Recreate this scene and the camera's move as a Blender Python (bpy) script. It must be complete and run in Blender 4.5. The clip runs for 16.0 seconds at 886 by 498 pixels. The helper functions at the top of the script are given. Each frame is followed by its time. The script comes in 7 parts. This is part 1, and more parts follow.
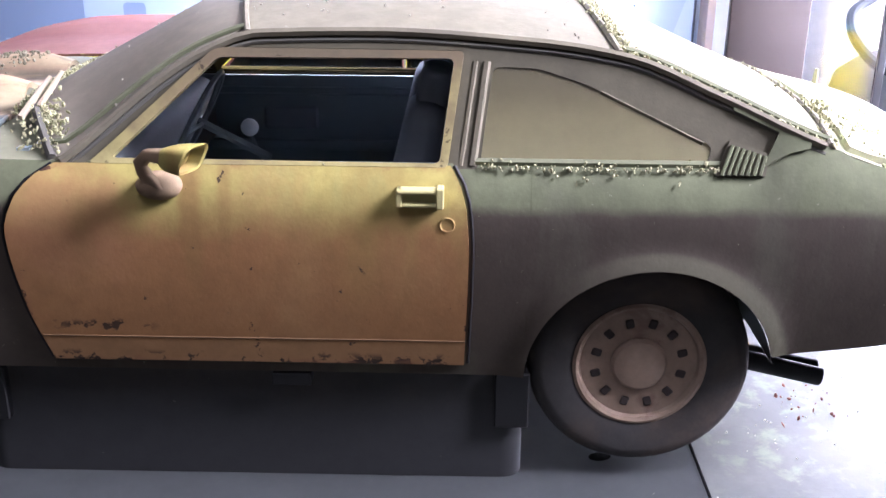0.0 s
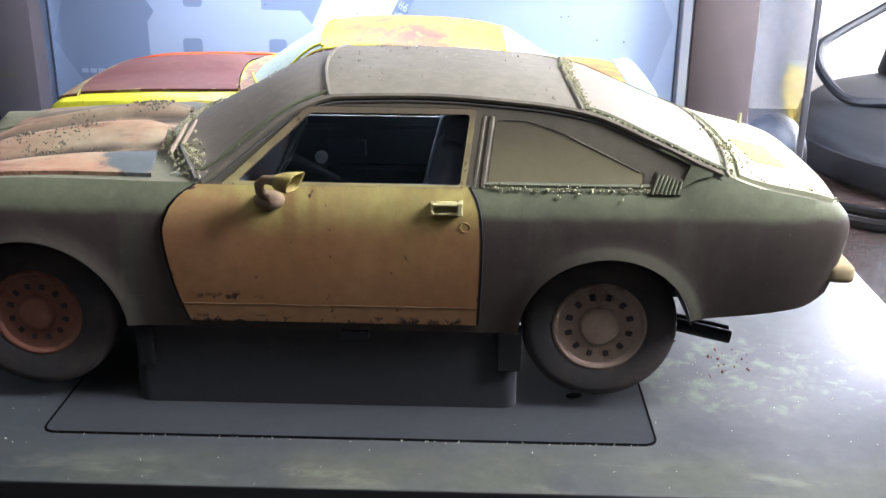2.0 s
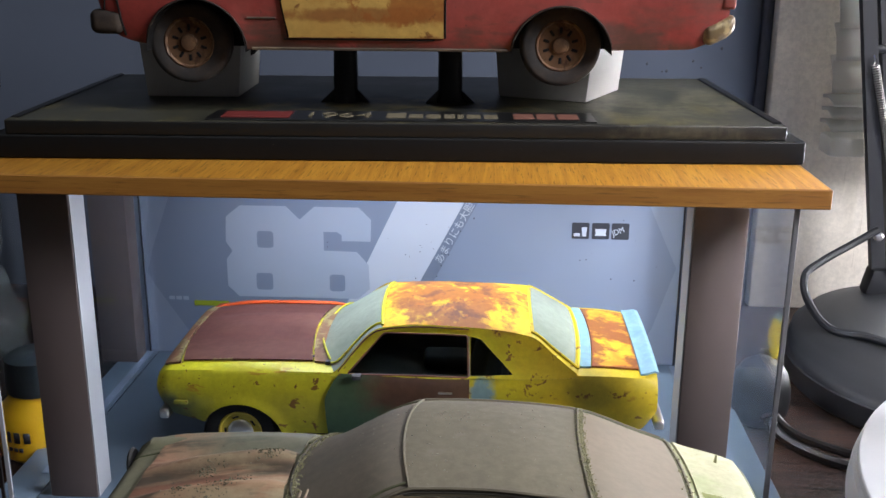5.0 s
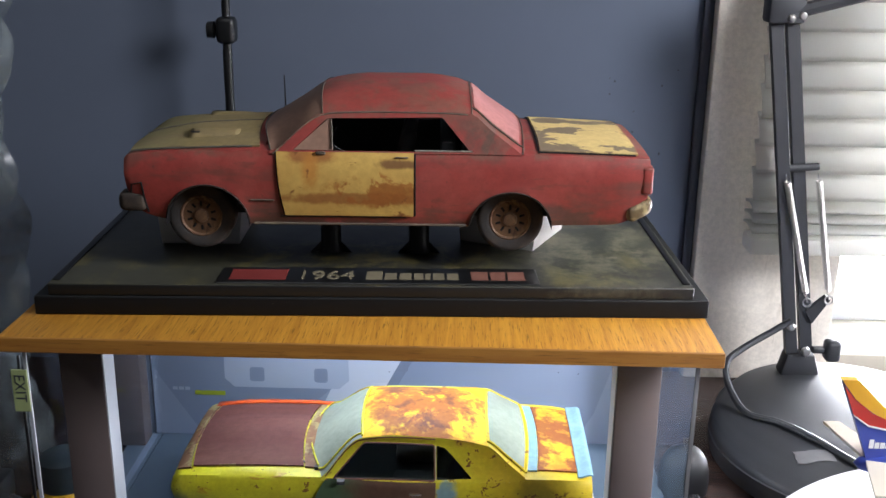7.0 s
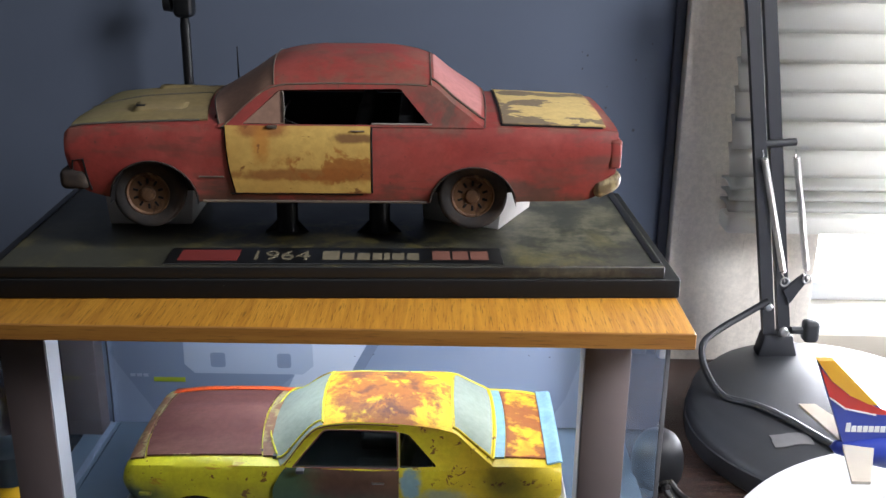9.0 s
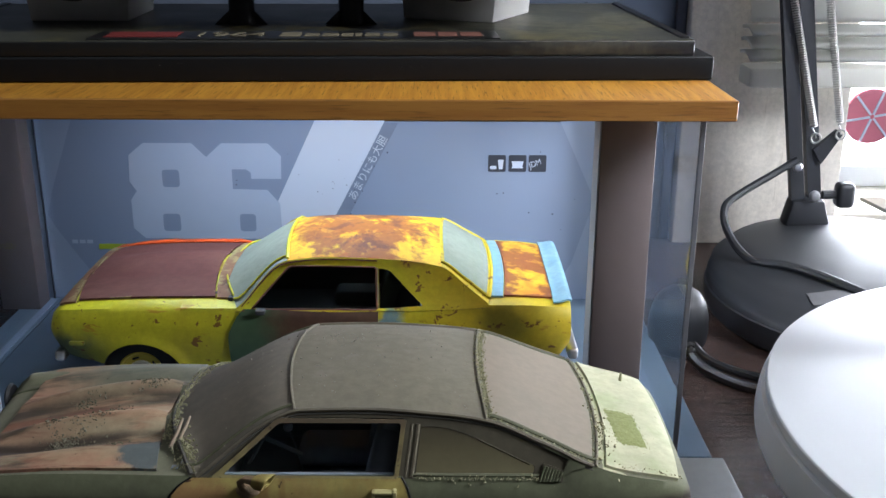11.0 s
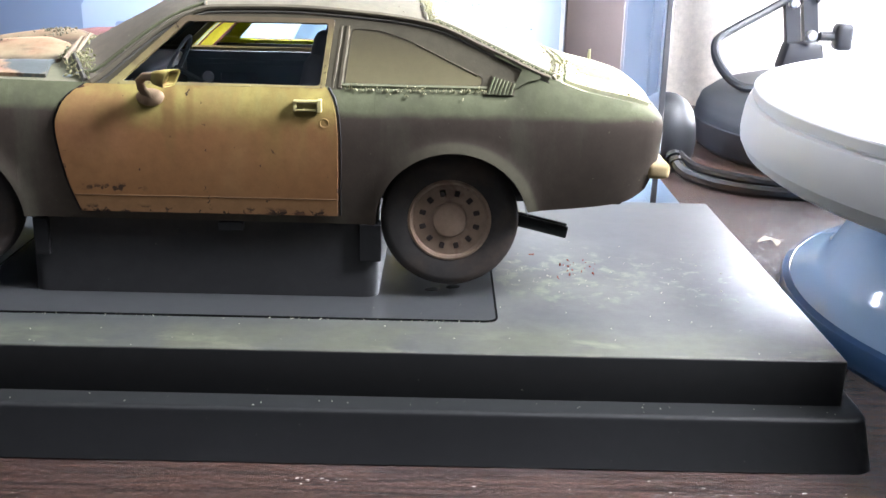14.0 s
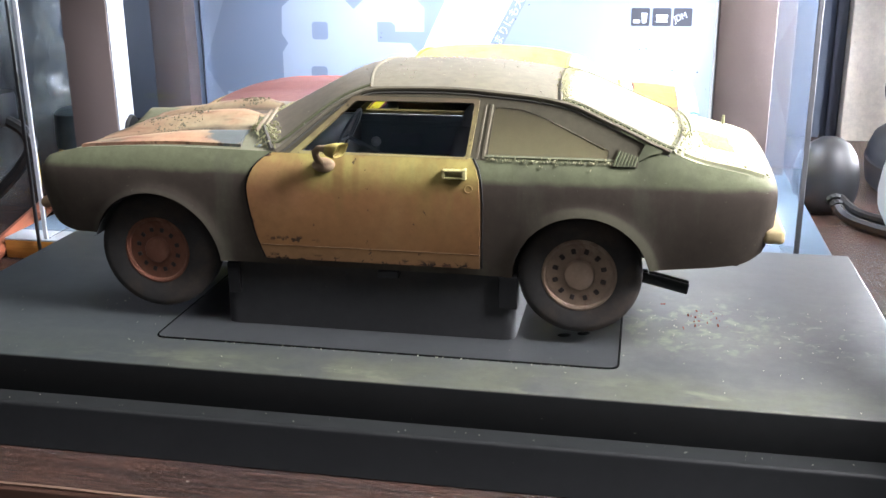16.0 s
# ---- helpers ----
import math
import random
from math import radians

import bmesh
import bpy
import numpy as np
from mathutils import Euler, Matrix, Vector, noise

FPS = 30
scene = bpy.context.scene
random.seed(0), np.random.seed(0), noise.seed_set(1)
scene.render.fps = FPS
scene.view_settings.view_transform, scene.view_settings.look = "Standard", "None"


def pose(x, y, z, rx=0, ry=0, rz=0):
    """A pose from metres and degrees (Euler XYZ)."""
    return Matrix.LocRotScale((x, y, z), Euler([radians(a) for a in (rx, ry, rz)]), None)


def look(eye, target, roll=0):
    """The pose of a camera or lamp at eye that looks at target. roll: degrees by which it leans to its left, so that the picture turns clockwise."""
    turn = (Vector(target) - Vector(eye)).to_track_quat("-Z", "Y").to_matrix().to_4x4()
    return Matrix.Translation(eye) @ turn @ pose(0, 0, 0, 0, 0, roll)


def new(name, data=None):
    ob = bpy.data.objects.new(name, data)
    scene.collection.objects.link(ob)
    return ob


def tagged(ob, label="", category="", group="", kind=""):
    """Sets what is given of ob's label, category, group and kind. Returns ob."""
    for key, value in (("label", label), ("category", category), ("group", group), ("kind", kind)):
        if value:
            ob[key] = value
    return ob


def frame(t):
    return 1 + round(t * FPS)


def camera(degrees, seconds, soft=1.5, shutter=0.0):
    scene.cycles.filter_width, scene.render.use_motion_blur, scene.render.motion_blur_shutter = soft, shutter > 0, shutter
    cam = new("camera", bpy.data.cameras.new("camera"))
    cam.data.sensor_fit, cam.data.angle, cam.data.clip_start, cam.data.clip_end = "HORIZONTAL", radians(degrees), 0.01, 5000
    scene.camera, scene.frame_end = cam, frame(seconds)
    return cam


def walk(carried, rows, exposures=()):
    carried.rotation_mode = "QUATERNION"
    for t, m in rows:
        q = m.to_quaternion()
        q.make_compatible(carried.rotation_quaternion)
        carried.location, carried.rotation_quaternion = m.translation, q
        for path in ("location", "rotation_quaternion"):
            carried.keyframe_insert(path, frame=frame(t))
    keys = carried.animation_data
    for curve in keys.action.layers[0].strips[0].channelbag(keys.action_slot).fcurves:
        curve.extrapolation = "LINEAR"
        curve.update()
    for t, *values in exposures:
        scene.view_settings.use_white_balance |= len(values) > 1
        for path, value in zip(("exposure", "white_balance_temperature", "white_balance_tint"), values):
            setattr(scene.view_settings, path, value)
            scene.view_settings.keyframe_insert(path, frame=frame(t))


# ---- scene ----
cam = camera(47.00, 16.0)
PATH = [
    (0, (0.03804, -0.15623, 0.12715), (0.03082, 0.21730, -0.01573), 0.37),
    (0.5, (0.03630, -0.15721, 0.12659), (0.02745, 0.21641, -0.01600), 0.36),
    (1, (0.04039, -0.16238, 0.13052), (0.02511, 0.21163, -0.01048), 0.33),
    (1.5, (0.03676, -0.20071, 0.14711), (0.02784, 0.17168, 0.00134), 0.38),
    (2, (0.03773, -0.22543, 0.15029), (0.02593, 0.14916, 0.01048), 0.36),
    (2.5, (0.04486, -0.27126, 0.16585), (0.02336, 0.10460, 0.03070), 0.31),
    (3, (0.05578, -0.31610, 0.16889), (0.02346, 0.06529, 0.05271), -0.08),
    (3.5, (0.04902, -0.29644, 0.17406), (0.01496, 0.08468, 0.05749), -0.22),
    (4, (0.02488, -0.25898, 0.20092), (-0.01071, 0.12238, 0.08560), -0.36),
    (4.5, (0.02281, -0.25757, 0.22818), (-0.00904, 0.12361, 0.11118), 0.04),
    (5, (0.03026, -0.27933, 0.26526), (0.00954, 0.10273, 0.14866), 0.38),
    (7.5, (0.03413, -0.34625, 0.37692), (0.02645, 0.03342, 0.25126), 0.85),
    (8, (0.04114, -0.34155, 0.37623), (0.03468, 0.03767, 0.24915), 0.89),
    (10.5, (0.04652, -0.28246, 0.28585), (0.04847, 0.09551, 0.15493), 0.39),
    (11, (0.04789, -0.26804, 0.24510), (0.04894, 0.11007, 0.11460), 0.24),
    (11.5, (0.05020, -0.25444, 0.20494), (0.05207, 0.12423, 0.07609), 0.46),
    (12, (0.05136, -0.24956, 0.17020), (0.05343, 0.12941, 0.04223), 0.26),
    (12.5, (0.06593, -0.26470, 0.15464), (0.06834, 0.11511, 0.02921), 0.20),
    (13, (0.06876, -0.26539, 0.13544), (0.07020, 0.11418, 0.00924), 0.56),
    (13.5, (0.06606, -0.25618, 0.12176), (0.06822, 0.12341, -0.00437), 1.14),
    (14, (0.06568, -0.26568, 0.12600), (0.06741, 0.11433, 0.00115), 1.32),
    (14.5, (0.06744, -0.27746, 0.13130), (0.06756, 0.10336, 0.00891), 1.23),
    (15, (0.06903, -0.29872, 0.14120), (0.04328, 0.08156, 0.01983), 0.72),
    (15.5, (0.07337, -0.30941, 0.15134), (0.00920, 0.06645, 0.03047), -0.05),
    (16, (0.08439, -0.29439, 0.14889), (0.01069, 0.07947, 0.02723), -0.50),
]
EXPOSURES = [(0.0, 1.15, 5800, 28), (1.0, 1.1, 5850, 27), (1.5, 0.85, 5900, 22), (2.0, 0.50, 5950, 19), (3.0, 0.45, 6150, 17), (4.0, -0.25, 6250, 14), (5.0, -0.8, 6450, 16), (7.5, -0.70, 6350, 15), (8.2, -0.72, 6350, 15), (10.3, -0.97, 6300, 15),
             (11.5, -1.05, 5950, 11), (12.5, -0.45, 6100, 15), (13.5, 0.75, 6100, 15), (14.5, 1.15, 6150, 16), (16.0, 0.9, 6350, 15)]
walk(cam, [(t, look(eye, target, roll)) for t, eye, target, roll in PATH], EXPOSURES)

# ---- light ----
world = bpy.data.worlds.new("world")
scene.world = world
world.use_nodes = True
wn = world.node_tree
sky = wn.nodes.new("ShaderNodeTexSky")
sky.sky_type = "NISHITA"
sky.sun_disc = False
sky.sun_elevation = radians(38)
sky.sun_rotation = radians(35)
wn.links.new(sky.outputs[0], wn.nodes["Background"].inputs[0])
wn.nodes["Background"].inputs[1].default_value = 0.12


def area(name, m, sx, sy, power, color):
    d = bpy.data.lights.new(name, "AREA")
    d.shape, d.size, d.size_y, d.energy, d.color = "RECTANGLE", sx, sy, power, color
    o = new(name, d)
    o.matrix_world = m
    return o


# daylight in the window's opening, the cold strip under the shelf
area("window_light", look((0.77, 0.470, 0.072), (0.40, -0.3, 0.06)), 0.80, 0.105, 30.0, (0.92, 0.96, 1.0))
area("case_strip_light", look((-0.005, 0.232, 0.1605), (-0.005, 0.232, 0.0)), 0.22, 0.012, 0.78, (0.78, 0.88, 1.0))
# added overhead fill behind the camera, not a known lamp
area("overhead_fill_light", look((-0.10, -0.60, 1.55), (0.0, 0.1, 0.0)), 0.7, 0.7, 4.5, (0.95, 0.97, 1.0))
# added light from the right, brightening the wall and casting the stand's shadow
area("right_fill_light", look((0.68, -0.12, 0.61), (0.14, 0.36, 0.20)), 0.26, 0.32, 19.0, (0.96, 0.98, 1.0))

# ---- tools ----


def ss(a, b, x):
    t = min(1.0, max(0.0, (x - a) / (b - a)))
    return t * t * (3 - 2 * t)


def curve(*pts):
    """A smooth curve through points (u, v), flat in slope at its peaks."""
    xs = [p[0] for p in pts]
    ys = [p[1] for p in pts]
    n = len(xs)
    d = [(ys[i + 1] - ys[i]) / (xs[i + 1] - xs[i]) for i in range(n - 1)]
    m = [d[0]] + [0.0 if d[i - 1] * d[i] <= 0 else 2 * d[i - 1] * d[i] / (d[i - 1] + d[i]) for i in range(1, n - 1)] + [d[-1]]

    def f(x):
        if x <= xs[0]:
            return ys[0]
        if x >= xs[-1]:
            return ys[-1]
        i = max(k for k in range(n - 1) if xs[k] <= x)
        h = xs[i + 1] - xs[i]
        t = (x - xs[i]) / h
        return (ys[i] * (1 + 2 * t) * (1 - t) ** 2 + m[i] * h * t * (1 - t) ** 2
                + ys[i + 1] * t * t * (3 - 2 * t) + m[i + 1] * h * t * t * (t - 1))
    return f


def part(name, bm, material, parent=None, label="", smooth=35):
    me = bpy.data.meshes.new(name)
    bmesh.ops.recalc_face_normals(bm, faces=bm.faces)
    bm.to_mesh(me)
    bm.free()
    if smooth:
        for p in me.polygons:
            p.use_smooth = True
        me.set_sharp_from_angle(angle=radians(smooth))
    me.materials.append(material)
    ob = new(name, me)
    if parent is not None:
        ob.parent = parent
    if label:
        ob["label"] = label
    return ob


def share(name, me, parent, m):
    ob = new(name, me)
    ob.parent = parent
    ob.matrix_basis = m
    return ob


def thing(name, m=None):
    ob = new(name)
    ob.empty_display_size = 0.02
    if m is not None:
        ob.matrix_basis = m
    return ob


def grid(bm, rows, close=False):
    vs = [[bm.verts.new(p) for p in r] for r in rows]
    for a, b in zip(vs, vs[1:]):
        n = len(a)
        for j in range(n if close else n - 1):
            k = (j + 1) % n
            bm.faces.new((a[j], a[k], b[k], b[j]))
    return vs


def box(bm, lo, hi, bevel=0.0, seg=2):
    geom = bmesh.ops.create_cube(bm, size=1.0)["verts"]
    for v in geom:
        v.co = Vector([lo[i] + (v.co[i] + 0.5) * (hi[i] - lo[i]) for i in range(3)])
    if bevel:
        es = list({e for v in geom for e in v.link_edges})
        bmesh.ops.bevel(bm, geom=es, offset=bevel, segments=seg, affect="EDGES", profile=0.5)
    return bm


def tube(bm, pts, r, seg=8, cap=True):
    pts = [Vector(p) for p in pts]
    rs = r if isinstance(r, (list, tuple)) else [r] * len(pts)
    rows, up = [], None
    for i, p in enumerate(pts):
        d = (pts[min(i + 1, len(pts) - 1)] - pts[max(i - 1, 0)]).normalized()
        if up is None:
            up = d.orthogonal().normalized()
        up = (up - d * up.dot(d)).normalized()
        s = d.cross(up)
        rows.append([p + rs[i] * (math.cos(a) * up + math.sin(a) * s) for a in (2 * math.pi * k / seg for k in range(seg))])
    vs = grid(bm, rows, True)
    if cap:
        bm.faces.new(vs[0])
        bm.faces.new(vs[-1])
    return bm


def smooth_path(pts, n=8):
    """Catmull-Rom through the points."""
    pts = [Vector(p) for p in pts]
    out = []
    for i in range(len(pts) - 1):
        a, b, c, d = pts[max(i - 1, 0)], pts[i], pts[i + 1], pts[min(i + 2, len(pts) - 1)]
        for k in range(n):
            t = k / n
            out.append(0.5 * (2 * b + (c - a) * t + (2 * a - 5 * b + 4 * c - d) * t * t + (3 * b - a - 3 * c + d) * t ** 3))
    return out + [pts[-1]]


def lathe(bm, prof, seg=40, m=None):
    """Turns (radius, height) pairs round z."""
    m = m or Matrix()
    rows = [[m @ Vector((r * math.cos(2 * math.pi * k / seg), r * math.sin(2 * math.pi * k / seg), h)) for k in range(seg)] for r, h in prof]
    vs = grid(bm, rows, True)
    for r, ring in ((prof[0], vs[0]), (prof[-1], vs[-1])):
        if r[0] > 1e-6:
            bm.faces.new(ring)
    bmesh.ops.remove_doubles(bm, verts=bm.verts, dist=1e-6)
    return bm


def fill(loops):
    """A bmesh with the flat region inside the first loop of (x, y), less the others as holes, cut fine enough to bend."""
    bm = bmesh.new()
    for loop in loops:
        vs = [bm.verts.new((p[0], p[1], 0)) for p in loop]
        for a, b in zip(vs, vs[1:] + vs[:1]):
            bm.edges.new((a, b))
    bmesh.ops.triangle_fill(bm, use_beauty=True, use_dissolve=False, edges=bm.edges[:], normal=(0, 0, 1))
    return bm


def dense(loop, step):
    out = []
    for a, b in zip(loop, loop[1:] + loop[:1]):
        n = max(1, int(math.hypot(b[0] - a[0], b[1] - a[1]) / step))
        out += [(a[0] + (b[0] - a[0]) * k / n, a[1] + (b[1] - a[1]) * k / n) for k in range(n)]
    return out


def rounded(loop, r, n=4):
    """Rounds the corners of a polygon in the plane."""
    out = []
    k = len(loop)
    for i in range(k):
        p, a, b = Vector(loop[i]), Vector(loop[i - 1]), Vector(loop[(i + 1) % k])
        da, db = (a - p), (b - p)
        q = min(r, da.length * 0.45, db.length * 0.45)
        s, e = p + da.normalized() * q, p + db.normalized() * q
        for j in range(n + 1):
            t = j / n
            v = s * (1 - t) ** 2 + p * 2 * t * (1 - t) + e * t * t
            out.append((v.x, v.y))
    return out


def solid(bm, rows, t):
    """A closed sheet of thickness t round a grid of points; the outer side comes first."""
    n, k = len(rows), len(rows[0])
    sides = []
    for sg in (0.5, -0.5):
        sides.append([])
        for i in range(n):
            r = []
            for j in range(k):
                d = (rows[min(i + 1, n - 1)][j] - rows[max(i - 1, 0)][j]).cross(rows[i][min(j + 1, k - 1)] - rows[i][max(j - 1, 0)])
                r.append(rows[i][j] + d.normalized() * sg * t)
            sides[-1].append(r)
    a, b = grid(bm, sides[0]), grid(bm, sides[1])
    ring = [(0, j) for j in range(k - 1)] + [(i, k - 1) for i in range(n - 1)] + [(n - 1, j) for j in range(k - 1, 0, -1)] + [(i, 0) for i in range(n - 1, 0, -1)]
    for q, (i, j) in enumerate(ring):
        i2, j2 = ring[(q + 1) % len(ring)]
        bm.faces.new((a[i][j], a[i2][j2], b[i2][j2], b[i][j]))


def thick(ob, t, split=False):
    md = ob.modifiers.new("thickness", "SOLIDIFY")
    md.thickness, md.offset = t, 0.0
    if split:
        ob.modifiers.new("crisp_rims", "EDGE_SPLIT").split_angle = radians(42)
    return ob


def bead(name, pts, r, mat, parent, label=""):
    bm = bmesh.new()
    tube(bm, pts, r, 6)
    return part(name, bm, mat, parent, label)


# ---- materials ----


class Mat:
    """A principled material with a few nodes round it."""

    def __init__(self, name, rough=0.6, metal=0.0, spec=0.5):
        self.m = bpy.data.materials.new(name)
        self.m.use_nodes = True
        self.t = self.m.node_tree
        self.b = self.t.nodes["Principled BSDF"]
        self.b.inputs["Roughness"].default_value = rough
        self.b.inputs["Metallic"].default_value = metal
        self.b.inputs["Specular IOR Level"].default_value = spec
        self.co = self.t.nodes.new("ShaderNodeTexCoord").outputs["Object"]

    def node(self, kind, **kw):
        n = self.t.nodes.new(kind)
        for k, v in kw.items():
            n.inputs[k].default_value = v
        return n

    def link(self, a, b):
        self.t.links.new(a, b)

    def noise(self, scale, detail=4.0, rough=0.6, stretch=None, distort=0.0):
        n = self.node("ShaderNodeTexNoise", Scale=scale, Detail=detail, Roughness=rough, Distortion=distort)
        co = self.co
        if stretch:
            mp = self.node("ShaderNodeMapping", Scale=stretch)
            self.link(co, mp.inputs[0])
            co = mp.outputs[0]
        self.link(co, n.inputs["Vector"])
        return n.outputs["Fac"]

    def ramp(self, fac, a, b):
        n = self.node("ShaderNodeMapRange")
        n.inputs["From Min"].default_value, n.inputs["From Max"].default_value = a, b
        n.interpolation_type = "SMOOTHSTEP"
        self.link(fac, n.inputs["Value"])
        return n.outputs[0]

    def math(self, op, a, b):
        n = self.t.nodes.new("ShaderNodeMath")
        n.operation = op
        for i, v in enumerate((a, b)):
            if isinstance(v, (int, float)):
                n.inputs[i].default_value = v
            else:
                self.link(v, n.inputs[i])
        return n.outputs[0]

    def axis(self, k):
        n = self.t.nodes.new("ShaderNodeSeparateXYZ")
        self.link(self.co, n.inputs[0])
        return n.outputs[k]

    def mix(self, fac, a, b):
        n = self.t.nodes.new("ShaderNodeMix")
        n.data_type = "RGBA"
        for sock, v in ((n.inputs["Factor"], fac), (n.inputs["A"], a), (n.inputs["B"], b)):
            if isinstance(v, (int, float)):
                sock.default_value = v
            elif isinstance(v, (tuple, list)):
                sock.default_value = (*v, 1.0)
            else:
                self.link(v, sock)
        return n.outputs["Result"]

    def color(self, c):
        s = self.b.inputs["Base Color"]
        if isinstance(c, (tuple, list)):
            s.default_value = (*c, 1.0)
        else:
            self.link(c, s)
        return self

    def rough(self, sock):
        self.link(sock, self.b.inputs["Roughness"])
        return self

    def bump(self, h, strength=0.3, dist=0.0005):
        n = self.node("ShaderNodeBump", Strength=strength, Distance=dist)
        self.link(h, n.inputs["Height"])
        self.link(n.outputs[0], self.b.inputs["Normal"])
        return self


def plain(name, c, rough=0.6, metal=0.0, var=0.25, scale=60, bump=0.12, spec=0.5):
    """One colour with a little mottling and grain."""
    m = Mat(name, rough, metal, spec)
    n = m.noise(scale, 5)
    dark = tuple(v * (1 - var) for v in c)
    light = tuple(min(1, v * (1 + var * 0.6)) for v in c)
    m.color(m.mix(n, dark, light))
    if bump:
        m.bump(m.noise(scale * 12, 3), bump, 0.0003)
    return m.m


def tone(c, k):
    return tuple(min(1.0, v * k) for v in c)


def mask(m, specs):
    """The product of several masks, each 0 to 1: noise, blob, slope along an axis, worn edge, upward face, ring round a wheel."""
    out = None
    for kind, *a in specs:
        if kind == "noise":
            f = m.ramp(m.noise(a[0], 6, 0.62, a[3] if len(a) > 3 else None, 0.3), a[1], a[2])
        elif kind == "blob":
            mp = m.node("ShaderNodeMapping", Location=tuple(-c / r for c, r in zip(a[0], a[1])), Scale=tuple(1 / r for r in a[1]))
            m.link(m.co, mp.inputs[0])
            ln = m.t.nodes.new("ShaderNodeVectorMath")
            ln.operation = "LENGTH"
            m.link(mp.outputs[0], ln.inputs[0])
            d = m.math("ADD", ln.outputs["Value"], m.math("MULTIPLY", m.math("SUBTRACT", m.noise(a[3] if len(a) > 3 else 160, 5, 0.65), 0.5), 1.6))
            f = m.ramp(d, 1 + a[2], 1 - a[2])
        elif kind == "slope":
            d = m.math("ADD", m.axis(a[0]), m.math("MULTIPLY", m.math("SUBTRACT", m.noise(140, 4), 0.5), a[3] if len(a) > 3 else 0.0))
            f = m.ramp(d, a[1], a[2])
        elif kind == "edge":
            at = m.t.nodes.new("ShaderNodeAttribute")
            at.attribute_name = "edge"
            d = m.math("ADD", at.outputs["Fac"], m.math("MULTIPLY", m.math("SUBTRACT", m.noise(a[2], 5, 0.65), 0.5), 2.2))
            f = m.ramp(d, a[0], a[1])
        elif kind == "up":
            g = m.t.nodes.new("ShaderNodeNewGeometry")
            sp = m.t.nodes.new("ShaderNodeSeparateXYZ")
            m.link(g.outputs["Normal"], sp.inputs[0])
            f = m.ramp(m.math("ADD", sp.outputs[2], m.math("MULTIPLY", m.math("SUBTRACT", m.noise(90, 5), 0.5), 0.4)), a[0], a[1])
        else:
            du, dz = m.math("SUBTRACT", m.axis(0), a[0]), m.math("SUBTRACT", m.axis(2), a[1])
            d = m.math("POWER", m.math("ADD", m.math("MULTIPLY", du, du), m.math("MULTIPLY", dz, dz)), 0.5)
            f = m.math("MULTIPLY", m.ramp(d, a[2] - 0.0004, a[2] + 0.0004), m.ramp(d, a[3], a[3] - 0.0016))
        out = f if out is None else m.math("MULTIPLY", out, f)
    return out


def paint(name, base, layers=(), rough=0.8, spec=0.25, bump=0.14, grain=260, mottle=30, patchy=0.24, veil=0.0):
    """Old paint: a mottled base under layers of (masks, colour, amount)."""
    m = Mat(name, rough, 0.0, spec)
    fine, big = m.noise(grain, 5, 0.7), m.noise(mottle, 5, 0.6)
    c = m.mix(m.ramp(fine, 0.3, 0.7), tone(base, 0.84), tone(base, 1.06))
    c = m.mix(m.math("MULTIPLY", m.ramp(big, 0.35, 0.75), 0.45), c, tone(base, 0.72))
    for specs, col, amount in layers:
        c = m.mix(m.math("MULTIPLY", mask(m, specs), amount), c, m.mix(fine, tone(col, 0.7), tone(col, 1.2)))
    m.color(c)
    m.rough(m.math("ADD", m.math("MULTIPLY", big, patchy), rough - 0.5 * patchy))
    m.bump(m.math("ADD", m.math("MULTIPLY", fine, 0.6), m.noise(1500, 3)), bump, 0.0002)
    if veil:
        tl, mx = m.node("ShaderNodeBsdfTranslucent", Color=(0.75, 0.72, 0.62, 1)), m.node("ShaderNodeMixShader", Fac=veil)
        m.link(m.b.outputs[0], mx.inputs[1])
        m.link(tl.outputs[0], mx.inputs[2])
        m.link(mx.outputs[0], m.t.nodes["Material Output"].inputs[0])
    return m.m


CHIP = (0.030, 0.018, 0.013)
SPECK = ((("noise", 420, 0.70, 0.74),), CHIP, 0.7)
M_OLIVE = paint("olive_dusty_shaded_paint", (0.124, 0.133, 0.076), [
    # brown paint low down, made darker for the weaker light there
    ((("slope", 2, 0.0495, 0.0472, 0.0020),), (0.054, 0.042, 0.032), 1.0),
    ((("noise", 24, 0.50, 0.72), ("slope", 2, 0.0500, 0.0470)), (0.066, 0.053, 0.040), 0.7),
    ((("ring", 0.0690, 0.0185, 0.0204, 0.0240), ("slope", 0, 0.050, 0.072)), (0.125, 0.122, 0.080), 0.55),
    ((("ring", -0.0665, 0.0190, 0.0216, 0.0240),), (0.095, 0.085, 0.066), 0.45),
    ((("noise", 60, 0.52, 0.70, (1, 1, 0.15)),), (0.090, 0.088, 0.062), 0.45),
    # upward faces paler: dust, plus light from above put into the colour
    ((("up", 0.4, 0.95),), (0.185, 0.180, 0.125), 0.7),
    ((("noise", 800, 0.69, 0.73),), (0.30, 0.29, 0.21), 0.55)], rough=0.85)
M_ROOF = paint("grey_dust_roof", (0.196, 0.178, 0.130), [
    ((("noise", 22, 0.45, 0.70),), (0.158, 0.145, 0.115), 0.7),
    ((("noise", 70, 0.55, 0.75),), (0.225, 0.208, 0.170), 0.6),
    ((("noise", 650, 0.68, 0.72),), (0.33, 0.31, 0.24), 0.5)], rough=0.8)
